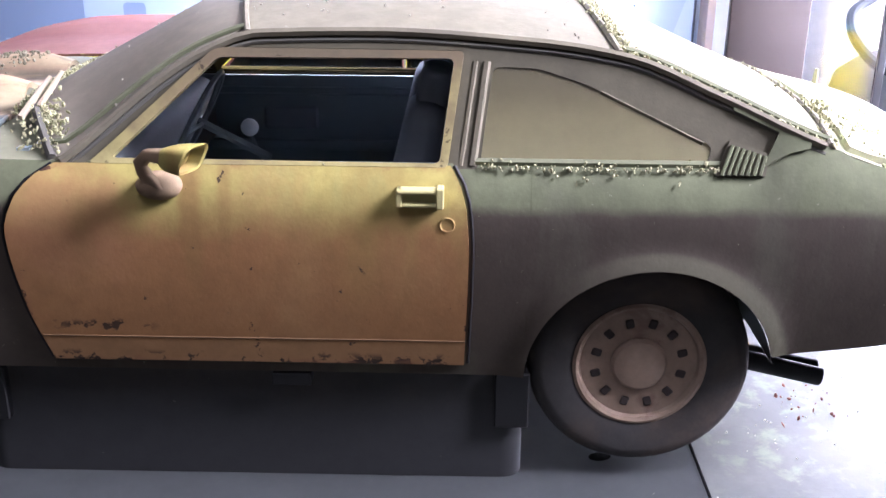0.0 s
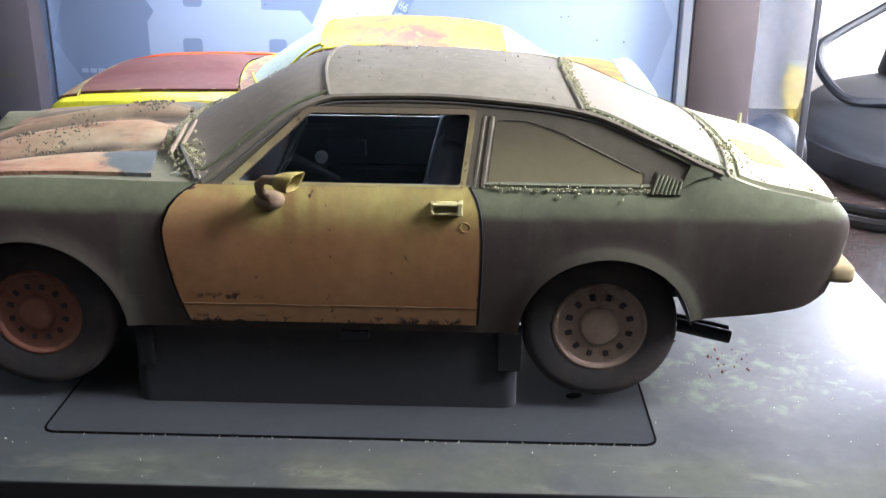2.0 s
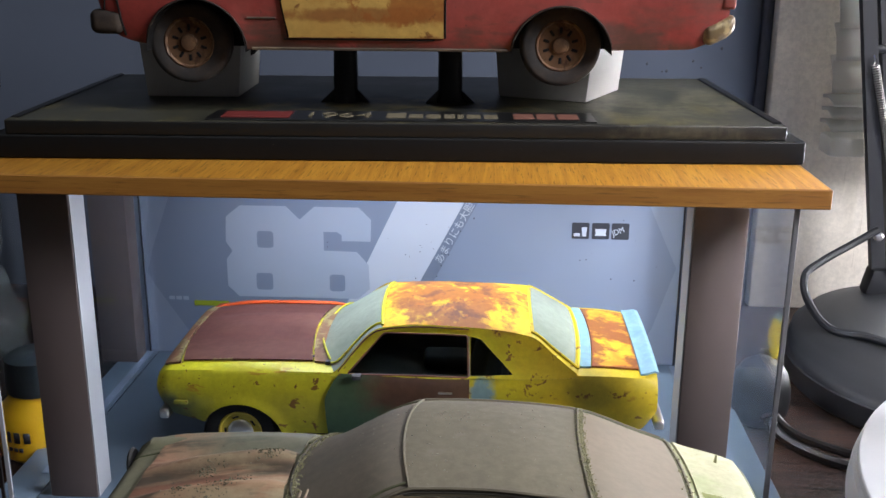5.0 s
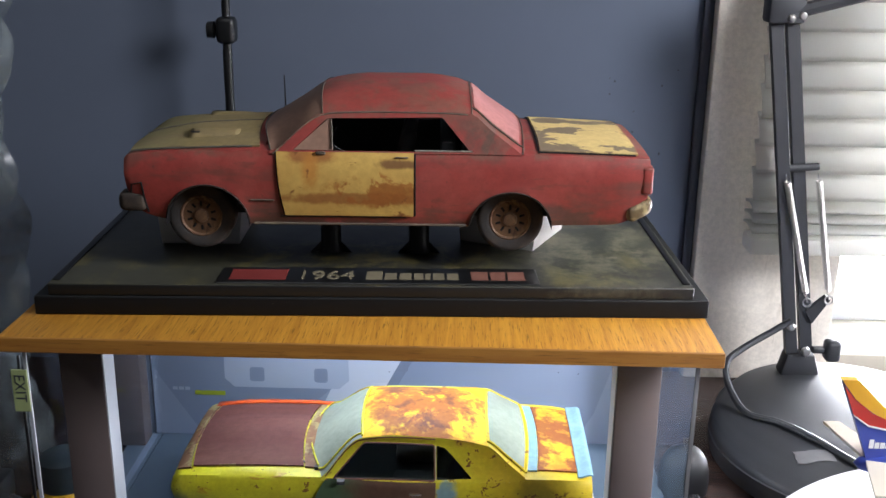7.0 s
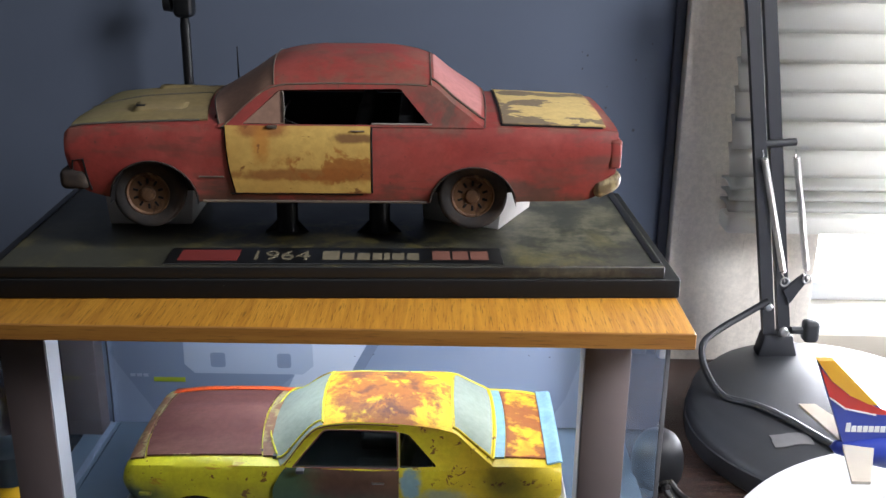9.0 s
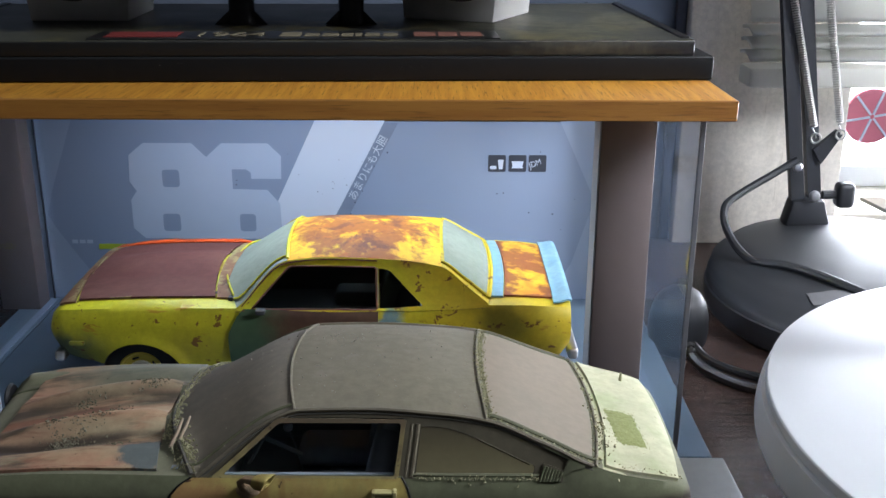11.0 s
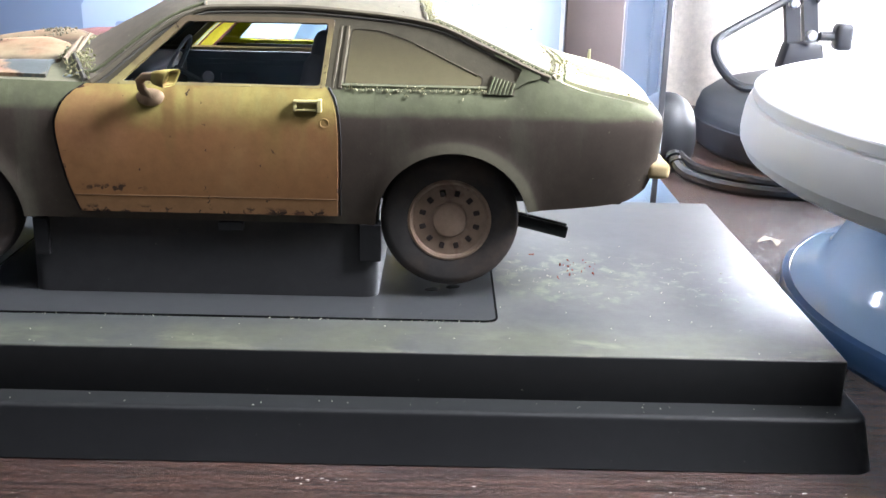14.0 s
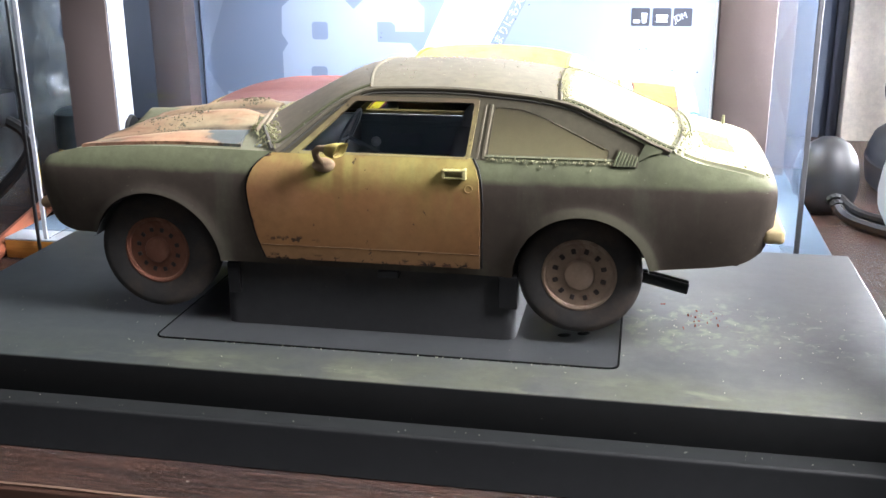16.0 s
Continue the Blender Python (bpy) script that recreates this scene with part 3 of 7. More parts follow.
M_ROOM = plain("grey_room_paint", (0.17, 0.17, 0.18), 0.9, var=0.1, scale=8)
M_BLIND = Mat("white_blind_slat", 0.5)
M_BLIND.color((0.74, 0.74, 0.71))
tl, mx = M_BLIND.node("ShaderNodeBsdfTranslucent", Color=(0.78, 0.77, 0.72, 1)), M_BLIND.node("ShaderNodeMixShader", Fac=0.5)
M_BLIND.link(M_BLIND.b.outputs[0], mx.inputs[1])
M_BLIND.link(tl.outputs[0], mx.inputs[2])
M_BLIND.link(mx.outputs[0], M_BLIND.t.nodes["Material Output"].inputs[0])
M_BLIND = M_BLIND.m
M_FOAM = plain("white_foam_block", (0.70, 0.68, 0.65), 0.9, var=0.1)
M_POSTER = plain("blue_grey_print", (0.25, 0.31, 0.42), 0.55, var=0.10, scale=14, bump=0.03)
M_POSTERL = plain("pale_blue_print", (0.47, 0.53, 0.63), 0.55, var=0.06, scale=14, bump=0.03)
M_POSTERD = plain("slate_print", (0.20, 0.25, 0.35), 0.55, var=0.08, scale=14, bump=0.03)
M_INK = plain("dark_ink_print", (0.03, 0.035, 0.05), 0.5, var=0.1, bump=0)
M_LAMP = plain("black_lamp_enamel", (0.026, 0.028, 0.032), 0.52, var=0.15)
M_STEEL = plain("steel_spring", (0.55, 0.54, 0.52), 0.32, 1.0, var=0.15, bump=0)
M_BLUEDOME = plain("blue_grey_plastic", (0.36, 0.49, 0.66), 0.10, var=0.05, bump=0)
M_YBOTTLE = plain("yellow_bottle_plastic", (0.70, 0.42, 0.012), 0.35, var=0.06, bump=0)


def glass(name, tint=(0.97, 0.98, 0.98), rough=0.02):
    m = Mat(name, rough)
    m.b.inputs["Transmission Weight"].default_value = 1.0
    m.b.inputs["IOR"].default_value = 1.12
    m.color(tint)
    return m.m


M_ACRYLIC = glass("clear_acrylic")
M_SIDEGLASS = glass("greenish_side_glass", (0.86, 0.93, 0.89))

# ---- the room: desk, walls, window ----
bm = bmesh.new()
box(bm, (-1.3, -0.0690, -0.03), (1.3, 0.47, 0.0), 0.0015)
desk = tagged(thing("desk", pose(0, 0, 0)), "dark walnut desk with scuffed glossy grain", "desk")
part("desktop", bm, M_DESK, desk)
bm = bmesh.new()
box(bm, (-1.3, -0.0715, -0.03), (1.3, -0.0692, -0.0006), 0.0006)
part("front_edge_band", bm, M_DESKEDGE, desk, "worn dark edge band")
# thin pale line along the desk's front edge
bead("pale_edge_line", [(-1.29 + 0.02 * k, -0.0693 + 0.0002 * math.sin(2.7 * k), -0.0002) for k in range(130)], 0.00045, M_EDGELINE, desk, "pale line along the desk edge")

bm = bmesh.new()
box(bm, (-2.0, -2.6, -0.76), (2.0, 0.595, -0.74))
tagged(part("floor", bm, plain("grey_carpet", (0.12, 0.115, 0.11), 0.95)), kind="structure")
bm = bmesh.new()
box(bm, (-2.0, -2.6, 1.7), (2.0, 0.595, 1.74))
tagged(part("ceiling", bm, M_OFFWHITE), kind="structure")
WX0, WX1, WZ0, WZ1, WY = 0.345, 1.20, 0.015, 0.95, 0.475
bm = bmesh.new()
box(bm, (-2.0, WY, -0.74), (0.215, WY + 0.12, 1.7))
box(bm, (0.215, WY + 0.002, -0.74), (WX0, WY + 0.12, 1.7))
box(bm, (WX1, WY, -0.74), (2.0, WY + 0.12, 1.7))
box(bm, (WX0, WY, -0.74), (WX1, WY + 0.12, WZ0))
box(bm, (WX0, WY, WZ1), (WX1, WY + 0.12, 1.7))
tagged(part("wall_north", bm, M_WALL), "slate blue painted wall", "wall", kind="structure")
# unseen walls, kept dark grey so that little light bounces back
for nm, lo, hi in (("wall_west", (-2.04, -2.6, -0.74), (-2.0, 0.595, 1.7)), ("wall_east", (2.0, -2.6, -0.74), (2.04, 0.595, 1.7)), ("wall_south", (-2.0, -2.64, -0.74), (2.0, -2.6, 1.7))):
    bm = bmesh.new()
    box(bm, lo, hi)
    tagged(part(nm, bm, M_ROOM), kind="structure")
# window: painted casing, jamb, sill, frame and blind
window = tagged(thing("window_1", pose(0, 0, 0)), "white-framed window with a half-lowered slatted blind", "window", kind="structure")
bm = bmesh.new()
box(bm, (0.2230, WY - 0.016, -0.2), (WX0 - 0.03, WY + 0.001, 1.05), 0.003)
part("casing", bm, M_CASING, window, "scuffed off-white casing board")
bm = bmesh.new()
box(bm, (WX0 - 0.03, WY - 0.010, -0.2), (WX0, WY + 0.03, 1.05), 0.002)
part("jamb", bm, M_CASING, window)
bm = bmesh.new()
box(bm, (WX0, WY - 0.004, -0.02), (WX1, WY + 0.12, WZ0 + 0.004), 0.002)
part("window_sill", bm, M_OFFWHITE, window)
bm = bmesh.new()
box(bm, (0.2150, WY - 0.006, -0.2), (0.2228, WY - 0.0005, 1.05), 0.001)
part("casing_edge", bm, plain("dark_blue_edge", (0.03, 0.035, 0.05), 0.6), window)
bm = bmesh.new()
box(bm, (WX0, WY + 0.075, WZ0), (WX0 + 0.03, WY + 0.10, WZ1), 0.002)
box(bm, (WX1 - 0.03, WY + 0.075, WZ0), (WX1, WY + 0.10, WZ1), 0.002)
box(bm, (WX0 + 0.03, WY + 0.075, WZ0 + 0.004), (WX1 - 0.03, WY + 0.10, WZ0 + 0.022), 0.002)
part("window_frame", bm, M_WHITE, window)
blind = tagged(thing("window_blind", pose(0, 0, 0)), "white slatted blind lowered over the upper window", "blind")
BX0, BX1, BZ = 0.255, 1.19, 0.124
bm = bmesh.new()
rows = []
for k in range(9):
    t = k / 8 - 0.5
    rows.append([Vector((x, t * 0.0262, 0.0028 * (1 - 4 * t * t))) for x in (BX0, BX1)])
grid(bm, rows)
first = part("slat", bm, M_BLIND, blind)
first.matrix_basis = Matrix.Translation((0, WY - 0.045, BZ + 0.055)) @ Matrix.Rotation(radians(63), 4, "X")
thick(first, 0.0022)
for k in range(1, 33):
    o = share("slat", first.data, blind, Matrix.Translation((0, WY - 0.045, BZ + 0.055 + 0.0214 * k)) @ Matrix.Rotation(radians(63), 4, "X"))
    thick(o, 0.0022)
for k in range(3):
    o = share("stacked_slat", first.data, blind, Matrix.Translation((0, WY - 0.045, BZ + 0.020 + 0.0085 * k)) @ Matrix.Rotation(radians(6), 4, "X"))
    thick(o, 0.0022)
bm = bmesh.new()
box(bm, (BX0, WY - 0.058, BZ), (BX1, WY - 0.032, BZ + 0.014), 0.003)
part("bottom_rail", bm, M_BLIND, blind)
bm = bmesh.new()
box(bm, (BX0, WY - 0.066, 0.86), (BX1, WY - 0.018, 0.90), 0.003)
part("head_rail", bm, M_BLIND, blind)
for x in (0.40, 0.80):
    bead("blind_cord", [(x, WY - 0.066, BZ), (x, WY - 0.066, 0.88)], 0.0008, M_BLIND, blind)

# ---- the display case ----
# one acrylic edge in two tones: lit on the left, shaded on the right
M_PANEEDGE = plain("cut_acrylic_edge_lit", (0.36, 0.38, 0.41), 0.3, var=0.2, bump=0)
M_PANEDARK = plain("cut_acrylic_edge_shaded", (0.15, 0.15, 0.16), 0.25, var=0.3, bump=0)
M_PALEFACE = plain("pale_lit_face_and_sheet", (0.32, 0.345, 0.38), 0.6, var=0.08, scale=30)
CX0, CX1, FZ = -0.196, 0.160, 0.0105
case = tagged(thing("display_case", pose(0, 0, 0)), "small wooden display case with clear acrylic sides", "display case")
bm = bmesh.new()
box(bm, (CX0, 0.1126, 0.1653), (CX1, 0.336, 0.1733), 0.0008)
part("shelf", bm, M_SHELF, case, "orange oak shelf board")
bm = bmesh.new()
box(bm, (CX0, 0.1112, 0.1653), (CX1, 0.1125, 0.1733), 0.0004, 1)
part("edge_band", bm, M_SHELFEDGE, case)
bm = bmesh.new()
box(bm, (-0.2060, 0.1145, 0.0005), (0.1690, 0.336, FZ - 0.0012), 0.0006)
part("bottom_board", bm, M_SHELFEDGE, case)
bm = bmesh.new()
box(bm, (-0.2060, 0.1146, FZ - 0.0012), (0.1690, 0.1296, FZ - 0.0002), 0.0003, 1)
part("front_sheet", bm, M_PALEFACE, case, "pale grey strip along the front of the floor")
bm = bmesh.new()
box(bm, (-0.2060, 0.1300, FZ - 0.0012), (0.1690, 0.336, FZ - 0.0002), 0.0003, 1)
part("floor_sheet", bm, plain("blue_grey_floor_print", (0.10, 0.145, 0.20), 0.35, var=0.25, scale=15), case, "blue-grey glossy floor sheet")
for x0, x1 in ((-0.193, -0.1885), (0.140, 0.1445)):
    bm = bmesh.new()
    box(bm, (x0, 0.160, FZ - 0.0003), (x1, 0.316, FZ))
    part("floor_line", bm, M_POSTERD, case)
for x0, y0 in ((-0.1780, 0.139), (0.1135, 0.139)):
    bm = bmesh.new()
    box(bm, (x0, y0, FZ), (x0 + 0.0225, y0 + 0.016, 0.1653), 0.0004)
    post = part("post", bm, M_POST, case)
    # added pale sheet that paints the strip's light on the inner face
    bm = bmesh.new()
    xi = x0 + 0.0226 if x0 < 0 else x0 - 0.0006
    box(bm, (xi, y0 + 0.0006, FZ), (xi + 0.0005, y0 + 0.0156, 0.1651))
    part("inner_face", bm, M_PALEFACE, post, "inner face painted pale, as lit by the strip")
for x0 in (-0.2150, 0.1440):
    bm = bmesh.new()
    box(bm, (x0, 0.298, FZ), (x0 + 0.0225, 0.314, 0.1653), 0.0004)
    part("post", bm, M_POST, case)
bm = bmesh.new()
box(bm, (-0.2020, 0.3175, FZ), (0.1650, 0.3205, 0.1653))
part("printed_backdrop", bm, M_POSTER, case, "pale blue garage print")
for x in (-0.1850, 0.1485):
    bm = bmesh.new()
    box(bm, (x - 0.0010, 0.1165, FZ - 0.0002), (x + 0.0010, 0.334, 0.1652), 0.0002, 1)
    o = part("side_pane", bm, M_ACRYLIC, case, "clear acrylic pane")
    o.visible_shadow = False
    bm = bmesh.new()
    box(bm, (x - 0.0010, 0.1152, FZ - 0.0002), (x + 0.0010, 0.1163, 0.1652), 0.0002, 1)
    part("pane_edge", bm, M_PANEDARK if x > 0 else M_PANEEDGE, case, "cut edge of the pane, painted bright or dim by side")
bm = bmesh.new()
box(bm, (-0.120, 0.224, 0.1612), (0.110, 0.240, 0.1652), 0.001)
part("led_strip", bm, M_WHITE, case)

# bright overcast distance outside the window
m = Mat("bright_distance", 1.0)
m.b.inputs["Emission Color"].default_value = (0.93, 0.96, 1.0, 1)
m.b.inputs["Emission Strength"].default_value = 20.0
m.color((0.8, 0.8, 0.8))
bm = bmesh.new()
box(bm, (-1.5, 1.90, -1.0), (4.0, 1.92, 2.5))
tagged(part("backdrop", bm, m.m), "bright hazy daylight outside the window", "sky", kind="structure")

# a red spoked wheel standing outside, seen through the bright window
wheel_out = tagged(thing("outdoor_wheel", pose(0.845, 1.60, -0.135)), "red disc wheel with white spokes in the glare outside", "wheel")
bm = bmesh.new()
lathe(bm, [(0.0, 0.0), (0.050, 0.0), (0.052, 0.004), (0.050, 0.008), (0.0, 0.008)], 40, Matrix.Rotation(radians(90), 4, "X"))
part("disc", bm, plain("bright_red_plastic", (0.75, 0.20, 0.22), 0.5, var=0.1, bump=0), wheel_out)
for k in range(6):
    bm = bmesh.new()
    box(bm, (-0.002, -0.012, 0.004), (0.002, -0.008, 0.049), 0.0008)
    part("spoke", bm, M_WHITE, wheel_out).matrix_basis = Matrix.Rotation(radians(60 * k + 20), 4, "Y")


# ---- model cars ----


class Car:
    """A car's skin as height fields: sides w(u, z), deck z(u, w), roof z(u, s). u runs to the tail, w from the middle, z up."""

    def __init__(self, sill, belt, half, crease, tuck_top, tuck_low, arches, crown, lean, rail, centre, bump=None, flare=0.0012, lip=0.0032):
        self.sill, self.belt, self.half, self.crease, self.tt, self.tl = sill, belt, half, crease, tuck_top, tuck_low
        self.arches, self.crown, self.lean, self.rail, self.centre, self.bump, self.flare, self.lip = arches, crown, lean, rail, centre, bump, flare, lip

    def low(self, u):
        z = self.sill(u)
        for a, h, r in self.arches:
            if abs(u - a) < r:
                z = max(z, h + math.sqrt(r * r - (u - a) ** 2))
        return z

    def w(self, u, z):
        c, b, s = self.crease, self.belt(u), self.sill(u)
        h = self.half(u)
        if z > c:
            h -= self.tt * min(1.3, (z - c) / max(b - c, 1e-4)) ** 2.4
        else:
            h -= self.tl * min(1.3, (c - z) / max(c - s, 1e-4)) ** 1.8
        for a, hz, r in self.arches:
            d = math.hypot(u - a, z - hz) - r
            if d > -0.002 and z > hz - 0.002:
                h += self.flare * math.exp(-(max(d, 0) / self.lip) ** 2)
        return h

    def top(self, u, w):
        wb = self.w(u, self.belt(u))
        q = min(1.0, abs(w) / wb)
        z = self.belt(u) + self.crown(u) * (1 - q ** 3.2)
        return z + (self.bump(u, w) if self.bump else 0.0)

    def side(self, u, z, out=0.0):
        """The near side's skin; above the belt the window line leans in."""
        b = self.belt(u)
        if z > b:
            return Vector((u, -(self.w(u, b) - self.lean * (z - b) + out), z))
        return Vector((u, -(self.w(u, z) + out), z))

    def cap(self, u, s, out=0.0):
        r = max(self.rail(u), self.belt(u))
        wr = self.w(u, self.belt(u)) - self.lean * (r - self.belt(u))
        c = max(self.centre(u), r)
        return Vector((u, s * wr, r + (c - r) * (1 - abs(s) ** 2.7) + out))

    def body(self, u0, u1, cab, n=150, name="body_shell", mat=None, parent=None, bay=(9, 9)):
        us = [u0 + (u1 - u0) * i / n for i in range(n + 1)]
        for a, h, r in self.arches:
            us += [a - r - 1e-5, a - r + 1e-5, a + r - 1e-5, a + r + 1e-5] + [a + r * math.cos(k * math.pi / 24) for k in range(1, 24)]
        us = sorted(us)
        ns, nt = 12, 16
        bm = bmesh.new()
        rows = []
        for u in us:
            lo, b = self.low(u), self.belt(u)
            zs = [lo + (b - lo) * k / ns for k in range(ns + 1)]
            near = [Vector((u, -self.w(u, z), z)) for z in zs]
            wb = self.w(u, b)
            deck = [Vector((u, wb * (2 * k / nt - 1), self.top(u, wb * (2 * k / nt - 1)))) for k in range(1, nt)]
            far = [Vector((p.x, -p.y, p.z)) for p in reversed(near)]
            rows.append(near + deck + far)
        vs = grid(bm, rows)
        bm.faces.new(vs[0])
        bm.faces.new(list(reversed(vs[-1])))
        dead, width = [], len(rows[0]) - 1
        for i, f in enumerate(list(bm.faces)[:width * (len(rows) - 1)]):
            u, j = f.calc_center_median().x, i % width - ns
            inner = 1 <= j < nt - 1 and cab[0] < u < cab[1]
            if inner or (1 <= j < nt - 1 and bay[0] < u < bay[1]) or (cab[0] + 0.013 < u < cab[1] - 0.022 and j in (0, nt - 1)):
                dead.append(f)
        bmesh.ops.delete(bm, geom=dead, context="FACES")
        bmesh.ops.dissolve_degenerate(bm, dist=1e-7, edges=bm.edges)
        return part(name, bm, mat, parent, smooth=40)

    def roof_piece(self, name, mat, parent, ua, ub, s1=1.0, n=14, m=20, out=0.0, label="", inset=0.0):
        """ua(s), ub(s): where the piece begins and ends at each breadth s from -1 to 1."""
        bm = bmesh.new()
        rows = []
        for i in range(n + 1):
            t = inset + (1 - 2 * inset) * i / n
            rows.append([self.cap(ua(s) + (ub(s) - ua(s)) * t, s, out) for s in (s1 * (2 * k / m - 1) for k in range(m + 1))])
        grid(bm, rows)
        return worn(part(name, bm, mat, parent, label, smooth=50), rows)

    def deck_piece(self, name, mat, parent, ua, ub, wf, out=0.0006, n=16, m=16, label=""):
        """A panel on the bonnet or boot between ua(s) and ub(s), to the share wf of its breadth."""
        bm = bmesh.new()
        rows = []
        for i in range(n + 1):
            r = []
            for k in range(m + 1):
                s = 2 * k / m - 1
                u = ua(s) + (ub(s) - ua(s)) * i / n
                w = s * wf * self.w(u, self.belt(u))
                r.append(Vector((u, w, self.top(u, w) + out)))
            rows.append(r)
        solid(bm, rows, 0.0010)
        return worn(part(name, bm, mat, parent, label, smooth=50), rows)

    def side_piece(self, name, mat, parent, loops, out=0.0, far=False, label="", step=0.0025, thickness=0.0012):
        """A panel of the side's skin from outlines in (u, z)."""
        bm = fill([dense(lp, step) for lp in loops])
        for v in bm.verts:
            p = self.side(v.co.x, v.co.y, out)
            v.co = Vector((p.x, -p.y, p.z)) if far else p
        o = part(name, bm, mat, parent, label, smooth=45)
        thick(o, thickness, True)
        return o

    def door_piece(self, name, mat, parent, ul, ur, z0, z1, out=0.0007, far=False, label="", n=22, m=26):
        """A door's skin: rows from z0 to z1(u), edges ul(t), ur(t) for t from 0 below to 1 above."""
        bm = bmesh.new()
        rows = []
        for i in range(n + 1):
            t = i / n
            r = []
            for k in range(m + 1):
                u = ul(t) + (ur(t) - ul(t)) * k / m
                p = self.side(u, z0 + (z1(u) - z0) * t, out)
                r.append(Vector((p.x, -p.y, p.z)) if far else p)
            rows.append(r)
        solid(bm, rows, 0.0011)
        return worn(part(name, bm, mat, parent, label, smooth=45), rows)


def worn(ob, rows, reach=0.004):
    """Marks each vertex of a grid piece by how near the piece's rim it lies."""
    n, k = len(rows), len(rows[0])
    at = ob.data.attributes.new("edge", "FLOAT", "POINT")
    for i in range(n):
        for j in range(k):
            p = rows[i][j]
            d = min((p - q).length for q in (rows[0][j], rows[-1][j], rows[i][0], rows[i][-1]))
            at.data[i * k + j].value = max(0.0, 1 - d / reach)
            if len(at.data) > n * k:
                at.data[n * k + i * k + j].value = max(0.0, 1 - d / reach)
    return ob


def wheel(parent, x, y, z, r, width, rim, mats, slots=12, hub=0.42, face=-1, name="wheel", slot_at=0.70, slot_size=(0.10, 0.075)):
    """A wheel whose outer face looks along y * face; mats: tyre, rim, cap, slot."""
    m = Matrix.Translation((x, y, z)) @ Matrix.Rotation(radians(90), 4, "X")
    if face > 0:
        m = m @ Matrix.Rotation(radians(180), 4, "X")
    w = new(name)
    w.parent = parent
    w.matrix_basis = m
    h = width / 2
    bm = bmesh.new()
    prof = [(rim * 0.98, -h), (rim * 1.12, -h), (r * 0.93, -h), (r * 0.985, -h * 0.86), (r, -h * 0.6), (r, -h * 0.15), (r * 0.994, -h * 0.12), (r * 0.994, h * 0.12),
            (r, h * 0.15), (r, h * 0.6), (r * 0.985, h * 0.84), (r * 0.94, h * 0.98), (r * 0.86, h * 1.03), (rim * 1.2, h * 1.0), (rim * 1.06, h * 0.93), (rim * 0.98, h * 0.86), (rim * 0.98, -h)]
    lathe(bm, prof, 56)
    part("tyre", bm, mats[0], w)
    bm = bmesh.new()
    prof = [(rim * 1.03, h * 0.80), (rim * 1.05, h * 0.96), (rim * 1.0, h * 1.0), (rim * 0.95, h * 0.94), (rim * 0.92, h * 0.80), (rim * 0.87, h * 0.76), (rim * 0.84, h * 0.62), (rim * 0.79, h * 0.62), (rim * 0.74, h * 0.74),
            (rim * 0.62, h * 0.78), (rim * 0.5, h * 0.74), (rim * hub, h * 0.66), (0.0, h * 0.66)]
    lathe(bm, prof, 48)
    part("rim", bm, mats[1], w)
    bm = bmesh.new()
    c = rim * hub
    lathe(bm, [(c, h * 0.66), (c * 0.98, h * 0.92), (c * 0.88, h * 1.02), (c * 0.6, h * 1.08), (0.0, h * 1.1)], 32)
    part("hub_cap", bm, mats[2], w)
    if slots:
        bm = bmesh.new()
        box(bm, (-rim * slot_size[0], -rim * slot_size[1], -0.0004), (rim * slot_size[0], rim * slot_size[1], 0.0003), rim * 0.02, 1)
        first = part("slot", bm, mats[3], w)
        for k in range(slots):
            mm = Matrix.Rotation(2 * math.pi * (k + 0.5) / slots, 4, "Z") @ Matrix.Translation((rim * slot_at, 0, h * 0.80))
            if k == 0:
                first.matrix_basis = mm
            else:
                share("slot", first.data, w, mm)
    return w


def well(parent, x, y0, y1, z, r, floor):
    """The dark arch behind a wheel."""
    bm = bmesh.new()
    rows = [[Vector((x + r * math.cos(a), y, max(floor, z + r * math.sin(a)))) for a in (math.pi * k / 20 for k in range(21))] for y in (y0, y1)]
    vs = grid(bm, rows)
    bm.faces.new(vs[1])
    return part("wheel_well", bm, M_BLACK, parent)


def mirrored(pts):
    return [Vector((p.x, -p.y, p.z)) for p in pts]


# -- the dusty fastback on the black plinth --
VZ, VY, VW = 0.0285, 0.0316, 0.86
